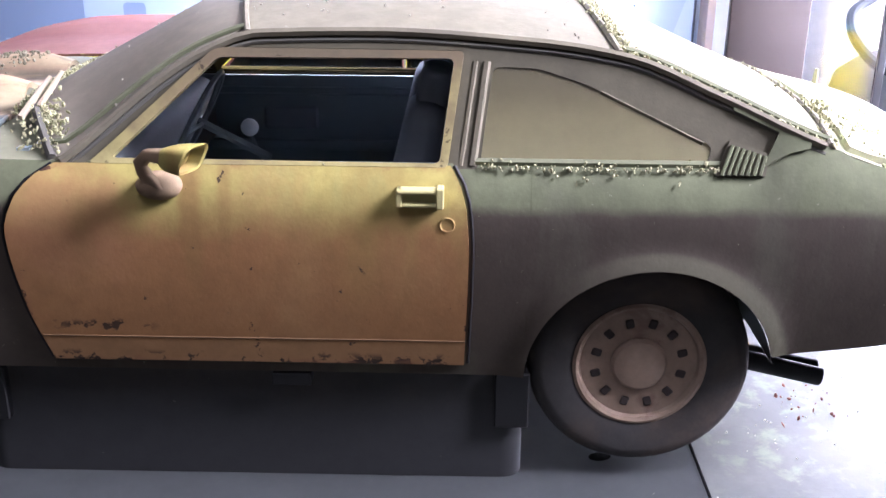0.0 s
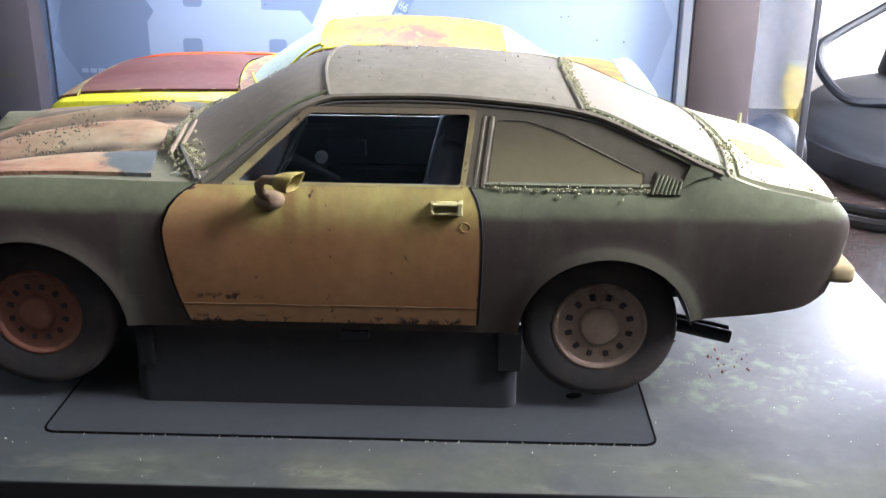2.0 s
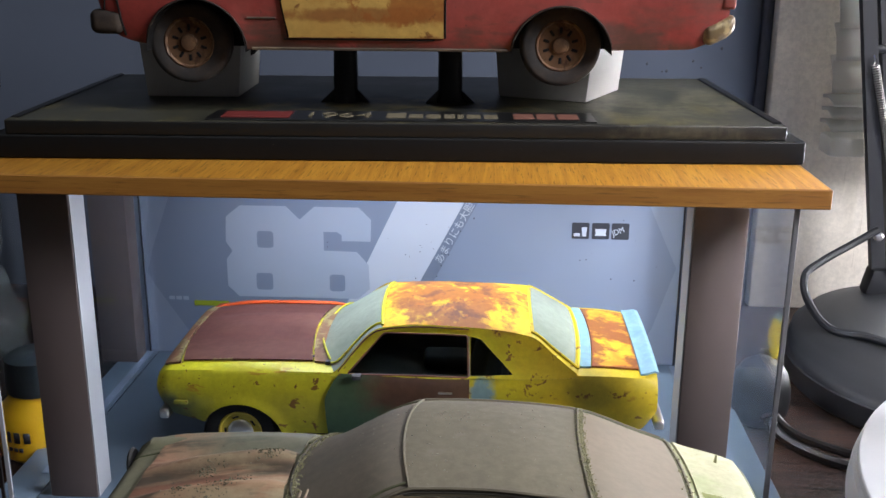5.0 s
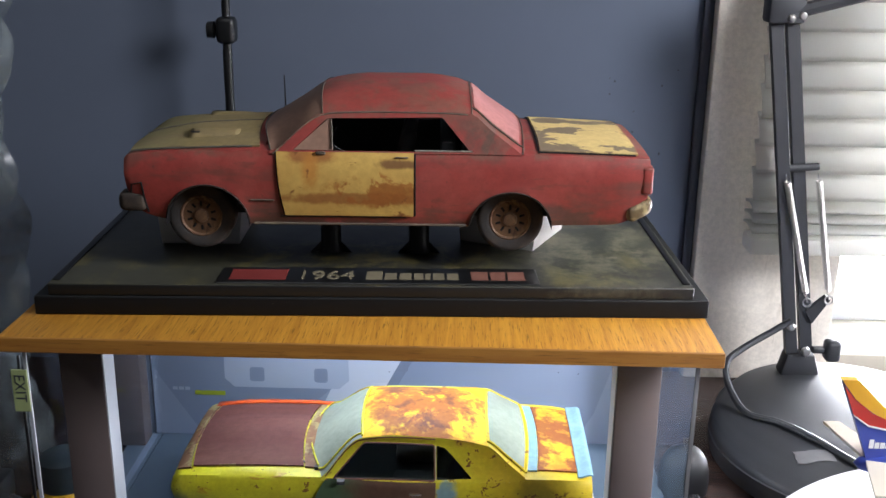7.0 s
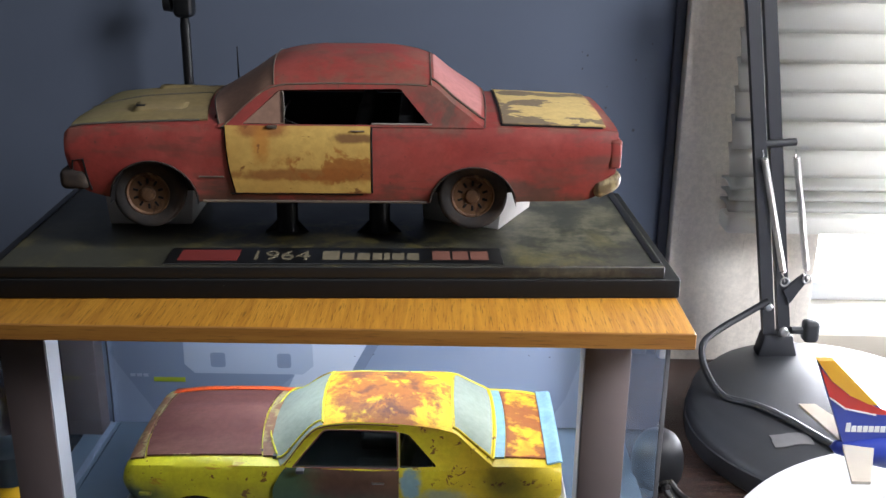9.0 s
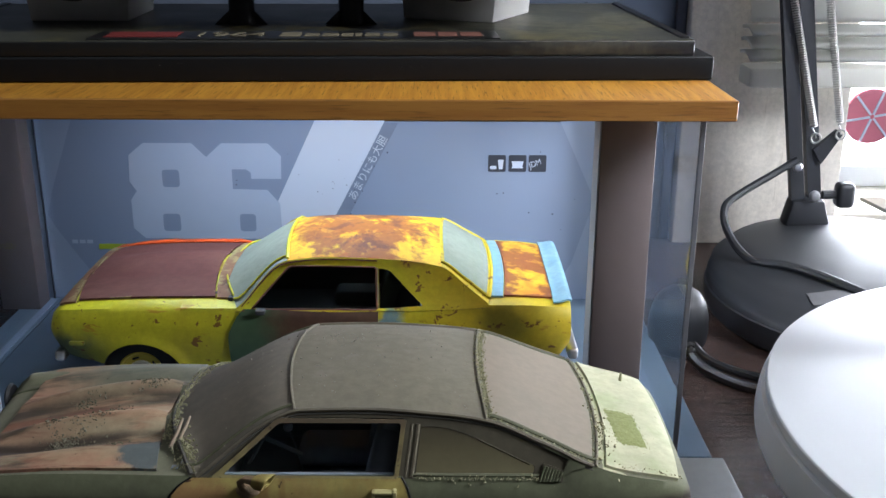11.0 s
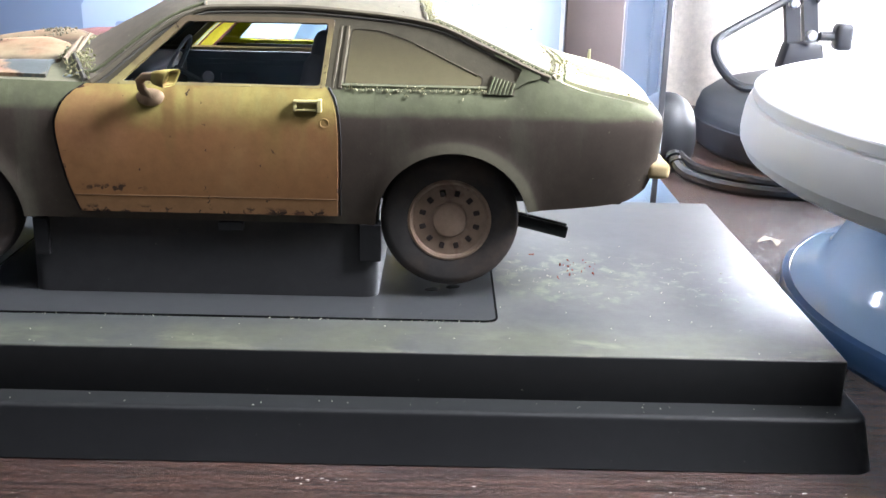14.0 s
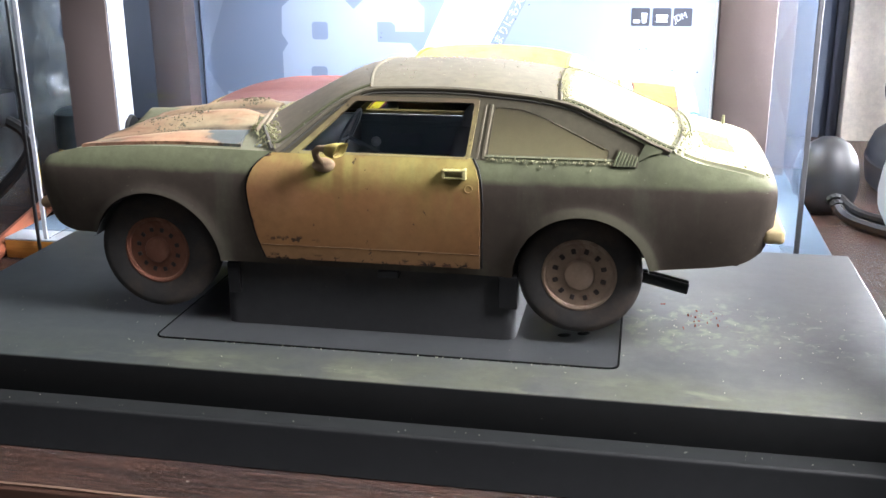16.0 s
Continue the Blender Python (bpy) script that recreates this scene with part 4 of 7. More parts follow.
V = Car(
    sill=curve((-0.1063, 0.0375), (-0.1040, 0.0310), (-0.1000, 0.0272), (-0.0940, 0.0256), (-0.085, 0.0258), (-0.046, 0.0185), (0.048, 0.0183), (0.088, 0.0225), (0.114, 0.0252), (0.1205, 0.0290), (0.1235, 0.036)),
    belt=curve((-0.1063, 0.0425), (-0.1048, 0.0475), (-0.1010, 0.0510), (-0.0858, 0.0541), (-0.0593, 0.0553), (-0.025, 0.0548), (0.0148, 0.0551), (0.0765, 0.0551), (0.0830, 0.0554), (0.0880, 0.0580), (0.0915, 0.0586), (0.1000, 0.0557), (0.1195, 0.0508), (0.1235, 0.0482)),
    half=curve((-0.1063, 0.0385), (-0.1052, 0.0416), (-0.1010, 0.0438), (-0.085, 0.0452), (-0.05, 0.0458), (0.02, 0.0460), (0.07, 0.0465), (0.105, 0.0450), (0.1205, 0.0425), (0.1235, 0.0400)),
    crease=0.0455, tuck_top=0.0030, tuck_low=0.0040,
    arches=((-0.0665, 0.0190, 0.0216), (0.0690, 0.0185, 0.0204)),
    crown=curve((-0.1063, -0.0006), (-0.095, -0.0020), (-0.080, -0.0012), (-0.05, 0.0028), (-0.03, 0.0038), (0.09, 0.0020), (0.1235, 0.0015)),
    lean=0.34,
    rail=curve((-0.0260, 0.0530), (-0.0007, 0.0715), (0.0066, 0.0738), (0.0247, 0.0742), (0.0498, 0.0728), (0.0631, 0.0708), (0.0766, 0.0655), (0.0911, 0.0592), (0.1037, 0.0545)),
    centre=curve((-0.040, 0.0580), (-0.020, 0.0690), (-0.002, 0.0770), (0.010, 0.0781), (0.029, 0.0779), (0.050, 0.0762), (0.064, 0.0728), (0.085, 0.0640), (0.1037, 0.0562)),
    bump=lambda u, w: 0.0036 * ss(-0.1, -0.074, u) * (1 - ss(-0.045, -0.032, u)) * (math.exp(-((abs(w) - 0.0125) / 0.0038) ** 2) - 0.65 * math.exp(-((abs(w) - 0.0225) / 0.0045) ** 2) + 0.25 * math.exp(-((abs(w) - 0.033) / 0.004) ** 2)),
    flare=0.0009, lip=0.0024)
vega = tagged(thing("model_car", pose(0, VY, VZ) @ Matrix.Diagonal((1, VW, 1, 1))), "dusty olive fastback model car with an ochre door, overgrown with moss", "model car")
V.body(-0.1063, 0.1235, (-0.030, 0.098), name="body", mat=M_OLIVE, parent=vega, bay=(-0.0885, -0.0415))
vh = lambda s: 0.0010 + 0.0040 * s * s
vc = lambda s: -0.0370 + 0.0120 * s * s
vbt = lambda s: 0.0605 + 0.0020 * s * s
vbb = lambda s: 0.0975 - 0.0035 * s * s
V.roof_piece("windshield", M_WSHIELD, vega, vc, vh, label="dust-coated windshield")
V.roof_piece("roof", M_ROOF, vega, vh, vbt, label="grey dust-coated roof")
V.roof_piece("windshield_glass", M_DGLASS, vega, vc, vh, s1=0.97, out=-0.0007)
V.roof_piece("headliner", M_DARKIN2, vega, vh, vbt, s1=0.97, out=-0.0008)
V.roof_piece("rear_window_surround", M_OLIVE, vega, vbt, vbb)
V.roof_piece("rear_window", M_REARGLASS, vega, lambda s: vbt(s) + 0.0012, lambda s: vbb(s) - 0.0015, s1=0.90, out=0.0005, label="dust-coated rear window")
V.roof_piece("rear_deck", M_DECK, vega, vbb, lambda s: 0.1037, n=4)
V.deck_piece("trunk_lid", M_DECK, vega, lambda s: 0.1000 - 0.0030 * s * s, lambda s: 0.1215 - 0.002 * s * s, 0.97, label="pale mossy trunk lid")
V.deck_piece("hood", M_HOOD, vega, lambda s: -0.0940 + 0.004 * s ** 4, lambda s: -0.0390 + 0.0030 * s * s, 0.965, n=30, m=60, label="bare brown hood with lichen")
bm = bmesh.new()
rows = []
for i in range(26):
    t = i / 25
    u = -0.1035 + 0.0690 * t
    wb = V.w(u, V.belt(u))
    rise = 0.0545 + 0.0012 * ss(-0.095, -0.050, u) - 0.0085 * (1 - ss(-0.1045, -0.0985, u)) - 0.0008 * ss(-0.045, -0.034, u)
    rows.append([Vector((u, wb * (0.70 + 0.30 * q), max(V.top(u, wb * (0.70 + 0.30 * q)) + 0.0002, rise - 0.0080 * abs(2 * q - 1.1) ** 3))) for q in (k / 10 for k in range(11))])
grid(bm, rows)
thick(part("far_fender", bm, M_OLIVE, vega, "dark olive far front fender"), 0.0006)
bm = bmesh.new()
lathe(bm, [(0.0, -0.0006), (0.0052, -0.0006), (0.0060, 0.0004), (0.0050, 0.0012), (0.0044, 0.0004), (0.0, 0.0002)], 24, Matrix.Translation((-0.1045, 0.0310, 0.0468)) @ Matrix.Rotation(radians(-90), 4, "Y"))
part("headlight_bezel", bm, M_BLACK, vega)
win = rounded([(-0.0162, 0.0552), (0.0006, 0.0702), (0.0366, 0.0703), (0.0345, 0.0549)], 0.0010)
quart = rounded([(0.0407, 0.0547), (0.0425, 0.0691), (0.0495, 0.0689), (0.0570, 0.0666), (0.0762, 0.0580), (0.0752, 0.0549)], 0.0014)
fr = rounded([(-0.0196, 0.0544), (-0.0004, 0.0712), (0.0014, 0.0716), (0.0381, 0.0714), (0.0357, 0.0544)], 0.0008)
TIP = 0.0860
outer = [(-0.0262, 0.0530)] + [(u, max(V.rail(u), V.belt(u)) + 0.0001) for u in [-0.0255 + 0.003 * k for k in range(37)]] + [(TIP, V.rail(TIP) - 0.0010), (0.0835, 0.0541), (0.05, 0.0542), (0.0, 0.0540)]
crest = [u for u in (0.0790 + 0.0012 * k for k in range(14)) if V.rail(u) > V.belt(u) + 0.0003]
sail = [(0.0838, V.belt(0.0838) - 0.0006), (TIP, V.rail(TIP) - 0.0012), (0.0790, V.rail(0.0790) - 0.0012)] + [(u, V.rail(u) + 0.0002) for u in crest] + [(u, V.belt(u) - 0.0006) for u in (0.0905, 0.0890, 0.0875, 0.0860)]
for far in (False, True):
    V.side_piece("window_recess", M_CHANNEL, vega, [outer, fr, quart], out=-0.0005, far=far, thickness=0.0007, label="sunken panel round the quarter window, its shade painted dark")
    V.side_piece("rear_pillar", M_OLIVE, vega, [sail], far=far)
    V.side_piece("quarter_window", M_QUARTER, vega, [quart], out=-0.0010, far=far, label="dust-coated quarter window with shade painted along its top")


def tub(C, parent, u0, u1, z0, half, mat=None):
    """A dark cabin: floor, end walls and inner side panels."""
    for name, lo, hi in (("cabin_floor", (u0, -half, z0), (u1, half, z0 + 0.002)), ("firewall", (u0 - 0.002, -half, z0), (u0, half, z0 + 0.030)), ("rear_bulkhead", (u1, -half, z0), (u1 + 0.002, half, z0 + 0.026)),
                         ("door_card", (u0, -half - 0.0008, z0 + 0.002), (u1, -half + 0.0008, C.belt(0.0) - 0.0008)), ("door_card", (u0, half - 0.0008, z0 + 0.002), (u1, half + 0.0008, C.belt(0.0) - 0.0008))):
        bm = bmesh.new()
        box(bm, lo, hi)
        part(name, bm, mat or M_DARKIN, parent)


def seat(parent, u, y, z, mat, h=0.024, w=0.017):
    bm = bmesh.new()
    box(bm, (u - 0.014, y - w / 2, z), (u + 0.014, y + w / 2, z + 0.008), 0.003, 3)
    part("seat_cushion", bm, mat, parent)
    bm = bmesh.new()
    box(bm, (-0.004, y - w / 2, 0), (0.004, y + w / 2, h), 0.0035, 3)
    bmesh.ops.transform(bm, matrix=Matrix.Translation((u + 0.013, 0, z + 0.003)) @ Matrix.Rotation(radians(14), 4, "Y"), verts=bm.verts)
    part("seat_back", bm, mat, parent)
    bm = bmesh.new()
    box(bm, (-0.003, y - w * 0.3, h - 0.002), (0.003, y + w * 0.3, h + 0.006), 0.0022, 3)
    bmesh.ops.transform(bm, matrix=Matrix.Translation((u + 0.013, 0, z + 0.003)) @ Matrix.Rotation(radians(14), 4, "Y"), verts=bm.verts)
    part("headrest", bm, mat, parent)


def steering(parent, u, y, z, r, mat):
    m = Matrix.Translation((u, y, z)) @ Matrix.Rotation(radians(-62), 4, "Y")
    bm = bmesh.new()
    tube(bm, [m @ Vector((r * math.cos(a), r * math.sin(a), 0)) for a in (2 * math.pi * k / 28 for k in range(29))], 0.0005, 6)
    for a in (0.4, 2.7, 4.7):
        tube(bm, [m @ Vector((0, 0, -0.001)), m @ Vector((r * math.cos(a), r * math.sin(a), 0))], 0.0004, 5)
    tube(bm, [m @ Vector((0, 0, 0)), m @ Vector((0, 0, -0.014))], 0.0008, 6)
    part("steering_wheel", bm, mat, parent)


def clumps(name, places, sizes, mat, seed, label, category="moss"):
    """Many tiny crumbs in one mesh."""
    rnd = random.Random(seed)
    bm = bmesh.new()
    for p in places:
        r = rnd.uniform(*sizes)
        vs = bmesh.ops.create_icosphere(bm, subdivisions=1, radius=r)["verts"]
        q = Euler((rnd.random() * 6, rnd.random() * 6, rnd.random() * 6)).to_matrix()
        sc = Vector((rnd.uniform(0.6, 1.7), rnd.uniform(0.5, 1.0), rnd.uniform(0.35, 0.8)))
        for v in vs:
            w = q @ Vector((v.co.x * sc.x, v.co.y * sc.y, v.co.z * sc.z)) * rnd.uniform(0.75, 1.25)
            v.co = Vector(p) + w
    return tagged(part(name, bm, mat, None, smooth=0), label, category, kind="stuff")


def wpt(p):
    """A point of the fastback in the room."""
    return Vector((p[0], p[1] * VW + VY, p[2] + VZ))


# trim lines, doors, small parts
vul = curve((0.0, -0.0292), (0.3, -0.0318), (0.68, -0.0332), (0.85, -0.0312), (0.95, -0.0280), (1.0, -0.0250))
vur = curve((0.0, 0.0387), (0.6, 0.0392), (0.8, 0.0388), (0.92, 0.0378), (1.0, 0.0362))
for far in (False, True):
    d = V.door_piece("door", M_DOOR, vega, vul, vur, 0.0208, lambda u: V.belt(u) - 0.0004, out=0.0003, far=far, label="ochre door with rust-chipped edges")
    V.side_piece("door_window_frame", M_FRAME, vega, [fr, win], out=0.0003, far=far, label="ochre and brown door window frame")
    sg = -1 if far else 1
    seam = [(vul(k / 14) - 0.0006, 0.0208 + (V.belt(vul(k / 14)) - 0.0212) * k / 14) for k in range(15)]
    seam2 = [(vur(k / 14) + 0.0006, 0.0208 + (V.belt(vur(k / 14)) - 0.0212) * k / 14) for k in range(15)]
    for s in (seam, seam2):
        pts = [V.side(u, z, -0.0001) for u, z in s]
        bead("door_seam", mirrored(pts) if far else pts, 0.00034, M_BLACK, vega)
    rib = [V.side(vul(0.13) + (vur(0.13) - vul(0.13)) * k / 16, 0.0254, 0.00076) for k in range(17)]
    bead("door_crease", mirrored(rib) if far else rib, 0.00022, M_CREASE, vega)
    for u0, u1, r in ((0.0378, 0.0399, 0.00045), (0.0396, 0.0416, 0.00065)):
        pil = [V.side(u0 + (u1 - u0) * k / 6, 0.0547 + 0.0152 * k / 6, -0.0003) for k in range(7)]
        bead("pillar_rib", mirrored(pil) if far else pil, r, M_RIB, vega)
    strip = [V.side(u, z, -0.0007) for u, z in ((0.0590, 0.0657), (0.0640, 0.0634), (0.0700, 0.0606), (0.0746, 0.0584))]
    bead("inner_strip", mirrored(strip) if far else strip, 0.0006, M_RIB, vega)
    for off, r, mm in ((0.0000, 0.0007, M_RIB), (0.0013, 0.0004, M_TRIM)):
        rl = [V.cap(u, -1.0) + Vector((0, -0.0003, -off)) for u in [-0.0240 + 0.0030 * k for k in range(40)]]
        bead("drip_rail", mirrored(rl) if far else rl, r, mm, vega)
    bl = [V.side(u, V.belt(u) + 0.0002, -0.0003) for u in (0.0395 + 0.0026 * k for k in range(17))]
    bead("belt_seal", mirrored(bl) if far else bl, 0.0007, M_OLIVE, vega)
    V.side_piece("vent_recess", M_CHANNEL, vega, [[(0.0766, 0.0539), (0.0786, 0.0590), (0.0848, 0.0570), (0.0840, 0.0539)]], out=0.0002, far=far, thickness=0.0004)
    for k in range(7):
        a, b = V.side(0.0774 + 0.00096 * k, 0.0541, 0.0007), V.side(0.0790 + 0.00084 * k, 0.0584 - 0.00025 * k, 0.0007)
        bead("vent_louver", mirrored([a, b]) if far else [a, b], 0.00032, M_OLIVE, vega)
# near mirror, handle, lock, side slot
bm = bmesh.new()
lathe(bm, [(0.0030, -0.0010), (0.0031, 0.0006), (0.0026, 0.0016), (0.0012, 0.0024), (0.0, 0.0026)], 24,
      Matrix.Translation((-0.0083, -0.0462, 0.0518)) @ Matrix.Rotation(radians(90), 4, "X") @ Matrix.Diagonal((1.15, 0.72, 1, 1)))
part("mirror_foot", bm, M_ARM, vega)
bm = bmesh.new()
def swept(rows):
    """Rounded boxes strung along an arm: x, y, z, half width, half height, tilt."""
    out = []
    for x, y, z, hw, hh, tilt in rows:
        mm = Matrix.Translation((x, y, z)) @ Matrix.Rotation(radians(-24), 4, "Z") @ Matrix.Rotation(radians(-tilt), 4, "Y")
        out.append([mm @ Vector((0, math.copysign(abs(math.cos(a)) ** 0.5, math.cos(a)) * hw, math.copysign(abs(math.sin(a)) ** 0.5, math.sin(a)) * hh)) for a in (2 * math.pi * k / 24 for k in range(24))])
    return out


vs = grid(bm, swept(((-0.0083, -0.0472, 0.0520, 0.0014, 0.0017, 85), (-0.0097, -0.0484, 0.0541, 0.0009, 0.0011, 95), (-0.0099, -0.0496, 0.0562, 0.0009, 0.0010, 65), (-0.0084, -0.0506, 0.0577, 0.0010, 0.0009, 20), (-0.0060, -0.0512, 0.0577, 0.0014, 0.0011, -8), (-0.0048, -0.0515, 0.0576, 0.0016, 0.0013, -12))), True)
part("mirror_arm", bm, M_ARM, vega)
bm = bmesh.new()
vs = grid(bm, swept(((-0.0054, -0.0514, 0.0577, 0.0019, 0.0015, -10), (-0.0042, -0.0517, 0.0576, 0.0025, 0.0020, -16), (-0.0016, -0.0520, 0.0574, 0.0030, 0.0026, -28),
                     (-0.0013, -0.0520, 0.0574, 0.0029, 0.0025, -28), (-0.0015, -0.0520, 0.0574, 0.0025, 0.0021, -28), (-0.0034, -0.0518, 0.0574, 0.0022, 0.0018, -28))), True)
bm.faces.new(vs[0])
bm.faces.new(vs[-1])
part("mirror_cup", bm, M_DOOR, vega, "ochre wing mirror cup")
bm = bmesh.new()
p0 = V.side(0.0316, 0.0506)
for lo, hi in (((-0.0034, -0.0030, 0.0008), (0.0034, 0.0002, 0.0014)), ((-0.0034, -0.0026, -0.0014), (0.0034, 0.0002, -0.0008)), ((-0.0036, -0.0028, -0.0014), (-0.0027, 0.0002, 0.0014)), ((0.0025, -0.0032, -0.0015), (0.0037, 0.0002, 0.0017)), ((-0.003, -0.0016, -0.001), (0.003, 0.0002, 0.001))):
    box(bm, [p0[i] + lo[i] for i in range(3)], [p0[i] + hi[i] for i in range(3)], 0.0002, 1)
part("door_handle", bm, M_HANDLE, vega, "yellowed door handle")
bm = bmesh.new()
p1 = V.side(0.0358, 0.0462, 0.0006)
tube(bm, [p1 + Vector((0.0011 * math.cos(a), -0.0002, 0.0011 * math.sin(a))) for a in (2 * math.pi * k / 16 for k in range(17))], 0.0002, 5)
part("door_lock", bm, M_DOOR, vega)
bm = bmesh.new()
box(bm, (0.0064, -0.0418, 0.0155), (0.0130, -0.0380, 0.0178), 0.0002, 1)
part("sill_slot", bm, M_BLACK, vega)
for x0, x1 in ((0.0440, 0.0500), (-0.0440, -0.0400)):
    bm = bmesh.new()
    box(bm, (x0, -0.0400, 0.0070), (x1, -0.0340, 0.0175), 0.0003, 1)
    part("mounting_tab", bm, M_BLACK, vega)
# header seams, gaskets
for fn, r in ((vh, 0.0005), (lambda s: vbt(s) - 0.0008, 0.0006), (lambda s: vbb(s), 0.0005)):
    bead("window_gasket", [V.cap(fn(s), s, 0.0003) for s in (2 * k / 24 - 1 for k in range(25))], r, M_ROOF, vega)
for s0 in (-0.93, 0.93):
    bead("window_gasket", [V.cap(vbt(s0) + (vbb(s0) - vbt(s0)) * k / 12, s0, 0.0003) for k in range(13)], 0.0006, M_OLIVE, vega)
    bead("windshield_trim", [V.cap(vc(s0) + (vh(s0) - vc(s0)) * k / 12, s0, 0.0003) for k in range(13)], 0.0005, M_OLIVE, vega)
bead("cowl_seal", [V.cap(vc(s) - 0.0005, s, 0.0004) for s in (2 * k / 24 - 1 for k in range(25))], 0.0008, M_TRIM, vega)
# bumpers, lamp, exhaust, underbody
bm = bmesh.new()
box(bm, (0.1205, -0.0405, 0.0318), (0.1266, 0.0405, 0.0362), 0.0014, 3)
part("rear_bumper", bm, M_BUMPER, vega, "yellowed rear bumper")
bm = bmesh.new()
box(bm, (-0.1085, -0.0390, 0.0322), (-0.1010, 0.0390, 0.0360), 0.0017, 3)
part("front_bumper", bm, M_ARM, vega, "tan front bumper blade")
for y in (-0.0330, -0.0295):
    bm = bmesh.new()
    pts = [(0.0700, y, 0.0205), (0.0880, y, 0.0178), (0.1008, y, 0.0148)]
    tube(bm, pts, 0.0017, 12, cap=False)
    tube(bm, [pts[2], (0.0990, y, 0.0152)], 0.0013, 12)
    part("exhaust_pipe", bm, M_BLACK, vega)
bm = bmesh.new()
box(bm, (-0.095, -0.020, 0.0200), (0.112, 0.020, 0.0235), 0.001)
box(bm, (-0.042, -0.0405, 0.0200), (0.047, 0.0405, 0.0235), 0.001)
box(bm, (0.090, -0.038, 0.0240), (0.115, 0.038, 0.0270), 0.001)
box(bm, (-0.1, -0.036, 0.0250), (-0.087, 0.036, 0.0280), 0.001)
part("underbody", bm, M_BLACK, vega)
for x, r, low in ((-0.0665, 0.0212, 0.0250), (0.0690, 0.0202, 0.0220)):
    for s in (-1, 1):
        well(vega, x, s * 0.0440, s * 0.0200, 0.0188, r, low)
M_SEAT = plain("grey_blue_seat", (0.26, 0.29, 0.335), 0.7)
tub(V, vega, -0.030, 0.046, 0.026, 0.0400)
for y in (-0.018, 0.018):
    seat(vega, 0.0130, y, 0.0300, M_SEAT, 0.0285)
bm = bmesh.new()
box(bm, (-0.0300, -0.038, 0.0400), (-0.0160, 0.038, 0.0545), 0.003, 3)
part("dashboard", bm, M_DARKIN2, vega)
for s in (-1, 1):
    bm = bmesh.new()
    box(bm, (-0.0060, s * 0.0383 - 0.0006, 0.0425), (0.0060, s * 0.0383 + 0.0006, 0.0475), 0.0005, 1)
    part("door_pull", bm, M_SEAT, vega)
    bm = bmesh.new()
    box(bm, (-0.0260, s * 0.0385 - 0.0010, 0.0375), (0.0300, s * 0.0385 + 0.0010, 0.0400), 0.0008, 2)
    part("armrest", bm, M_DARKIN, vega)
    for z in (0.0500, 0.0515):
        bead("door_card_rib", [(-0.028 + 0.006 * k, s * 0.0390, z) for k in range(12)], 0.0004, M_DARKIN, vega)
steering(vega, -0.0080, -0.018, 0.0560, 0.0095, M_DARKIN)
bm = bmesh.new()
tube(bm, smooth_path([(0.0020, 0.000, 0.034), (0.0000, 0.000, 0.043), (-0.0020, -0.001, 0.0500)], 4), 0.0004, 6)
part("gear_lever", bm, M_DARKIN, vega)
bm = bmesh.new()
bmesh.ops.create_uvsphere(bm, u_segments=14, v_segments=10, radius=0.0017, matrix=Matrix.Translation((-0.0022, -0.001, 0.0512)))
part("gear_knob", bm, M_WHITE, vega, "white gear knob")
bm = bmesh.new()
box(bm, (0.0010, -0.001, 0.0700), (0.0035, 0.007, 0.0735), 0.0008)
part("rear_view_mirror", bm, M_DARKIN, vega)
M_SLOT = plain("dark_brown_slot", (0.030, 0.020, 0.016), 0.8)
WHM = (M_TYRE, M_RUSTRIM, M_RUSTRIM, M_SLOT)
WHF = (M_TYRE, M_RUSTRIM2, M_RUSTRIM2, M_SLOT)
for s in (-1, 1):
    wheel(vega, -0.06845, s * 0.0325, 0.0196, 0.0196, 0.0120, 0.0106, WHF, 12, 0.42, s, slot_at=0.645, slot_size=(0.072, 0.064))
    wheel(vega, 0.06845, s * 0.0325, 0.0188, 0.0188, 0.0120, 0.0108, WHM, 12, 0.45, s, slot_at=0.695, slot_size=(0.078, 0.064))

# the plinth under it
plinth = tagged(thing("display_plinth", pose(0, 0, 0)), "black stepped plastic plinth, dusty and mossy", "plinth")
bm = bmesh.new()
rings = []
for k in range(6):
    e, z = (-0.0010, 0.0004) if k == 0 else (0.0016 * (1 - math.cos(radians(22.5 * (k - 1)))), 0.0106 + 0.0016 * math.sin(radians(22.5 * (k - 1))))
    f = -0.0500 if k == 0 else -0.0452 + e
    rings.append([Vector((x, y, z)) for x, y in rounded([(-0.1575 + e, f), (0.1712 - e, f), (0.1712 - e, 0.1130 - e), (-0.1575 + e, 0.1130 - e)], 0.0060, 8)])
vs = grid(bm, rings, True)
bm.faces.new(vs[0])
bm.faces.new(vs[-1])
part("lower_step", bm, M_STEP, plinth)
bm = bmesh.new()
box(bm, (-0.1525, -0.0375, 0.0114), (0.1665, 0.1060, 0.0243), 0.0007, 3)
part("upper_step", bm, M_BASE, plinth, "dust-streaked black top with painted sheen")
bm = bmesh.new()
loop = rounded([(-0.0640, -0.0170), (0.0815, -0.0170), (0.0815, 0.0930), (-0.0640, 0.0930)], 0.0035, 6)
vs = [bm.verts.new((x, y, 0.02435)) for x, y in loop]
f = bm.faces.new(vs)
ex = bmesh.ops.extrude_face_region(bm, geom=[f])
bmesh.ops.translate(bm, verts=[v for v in ex["geom"] if isinstance(v, bmesh.types.BMVert)], vec=(0, 0, 0.00024))
part("inset_pad", bm, M_PAD, plinth, "clean black inset pad")
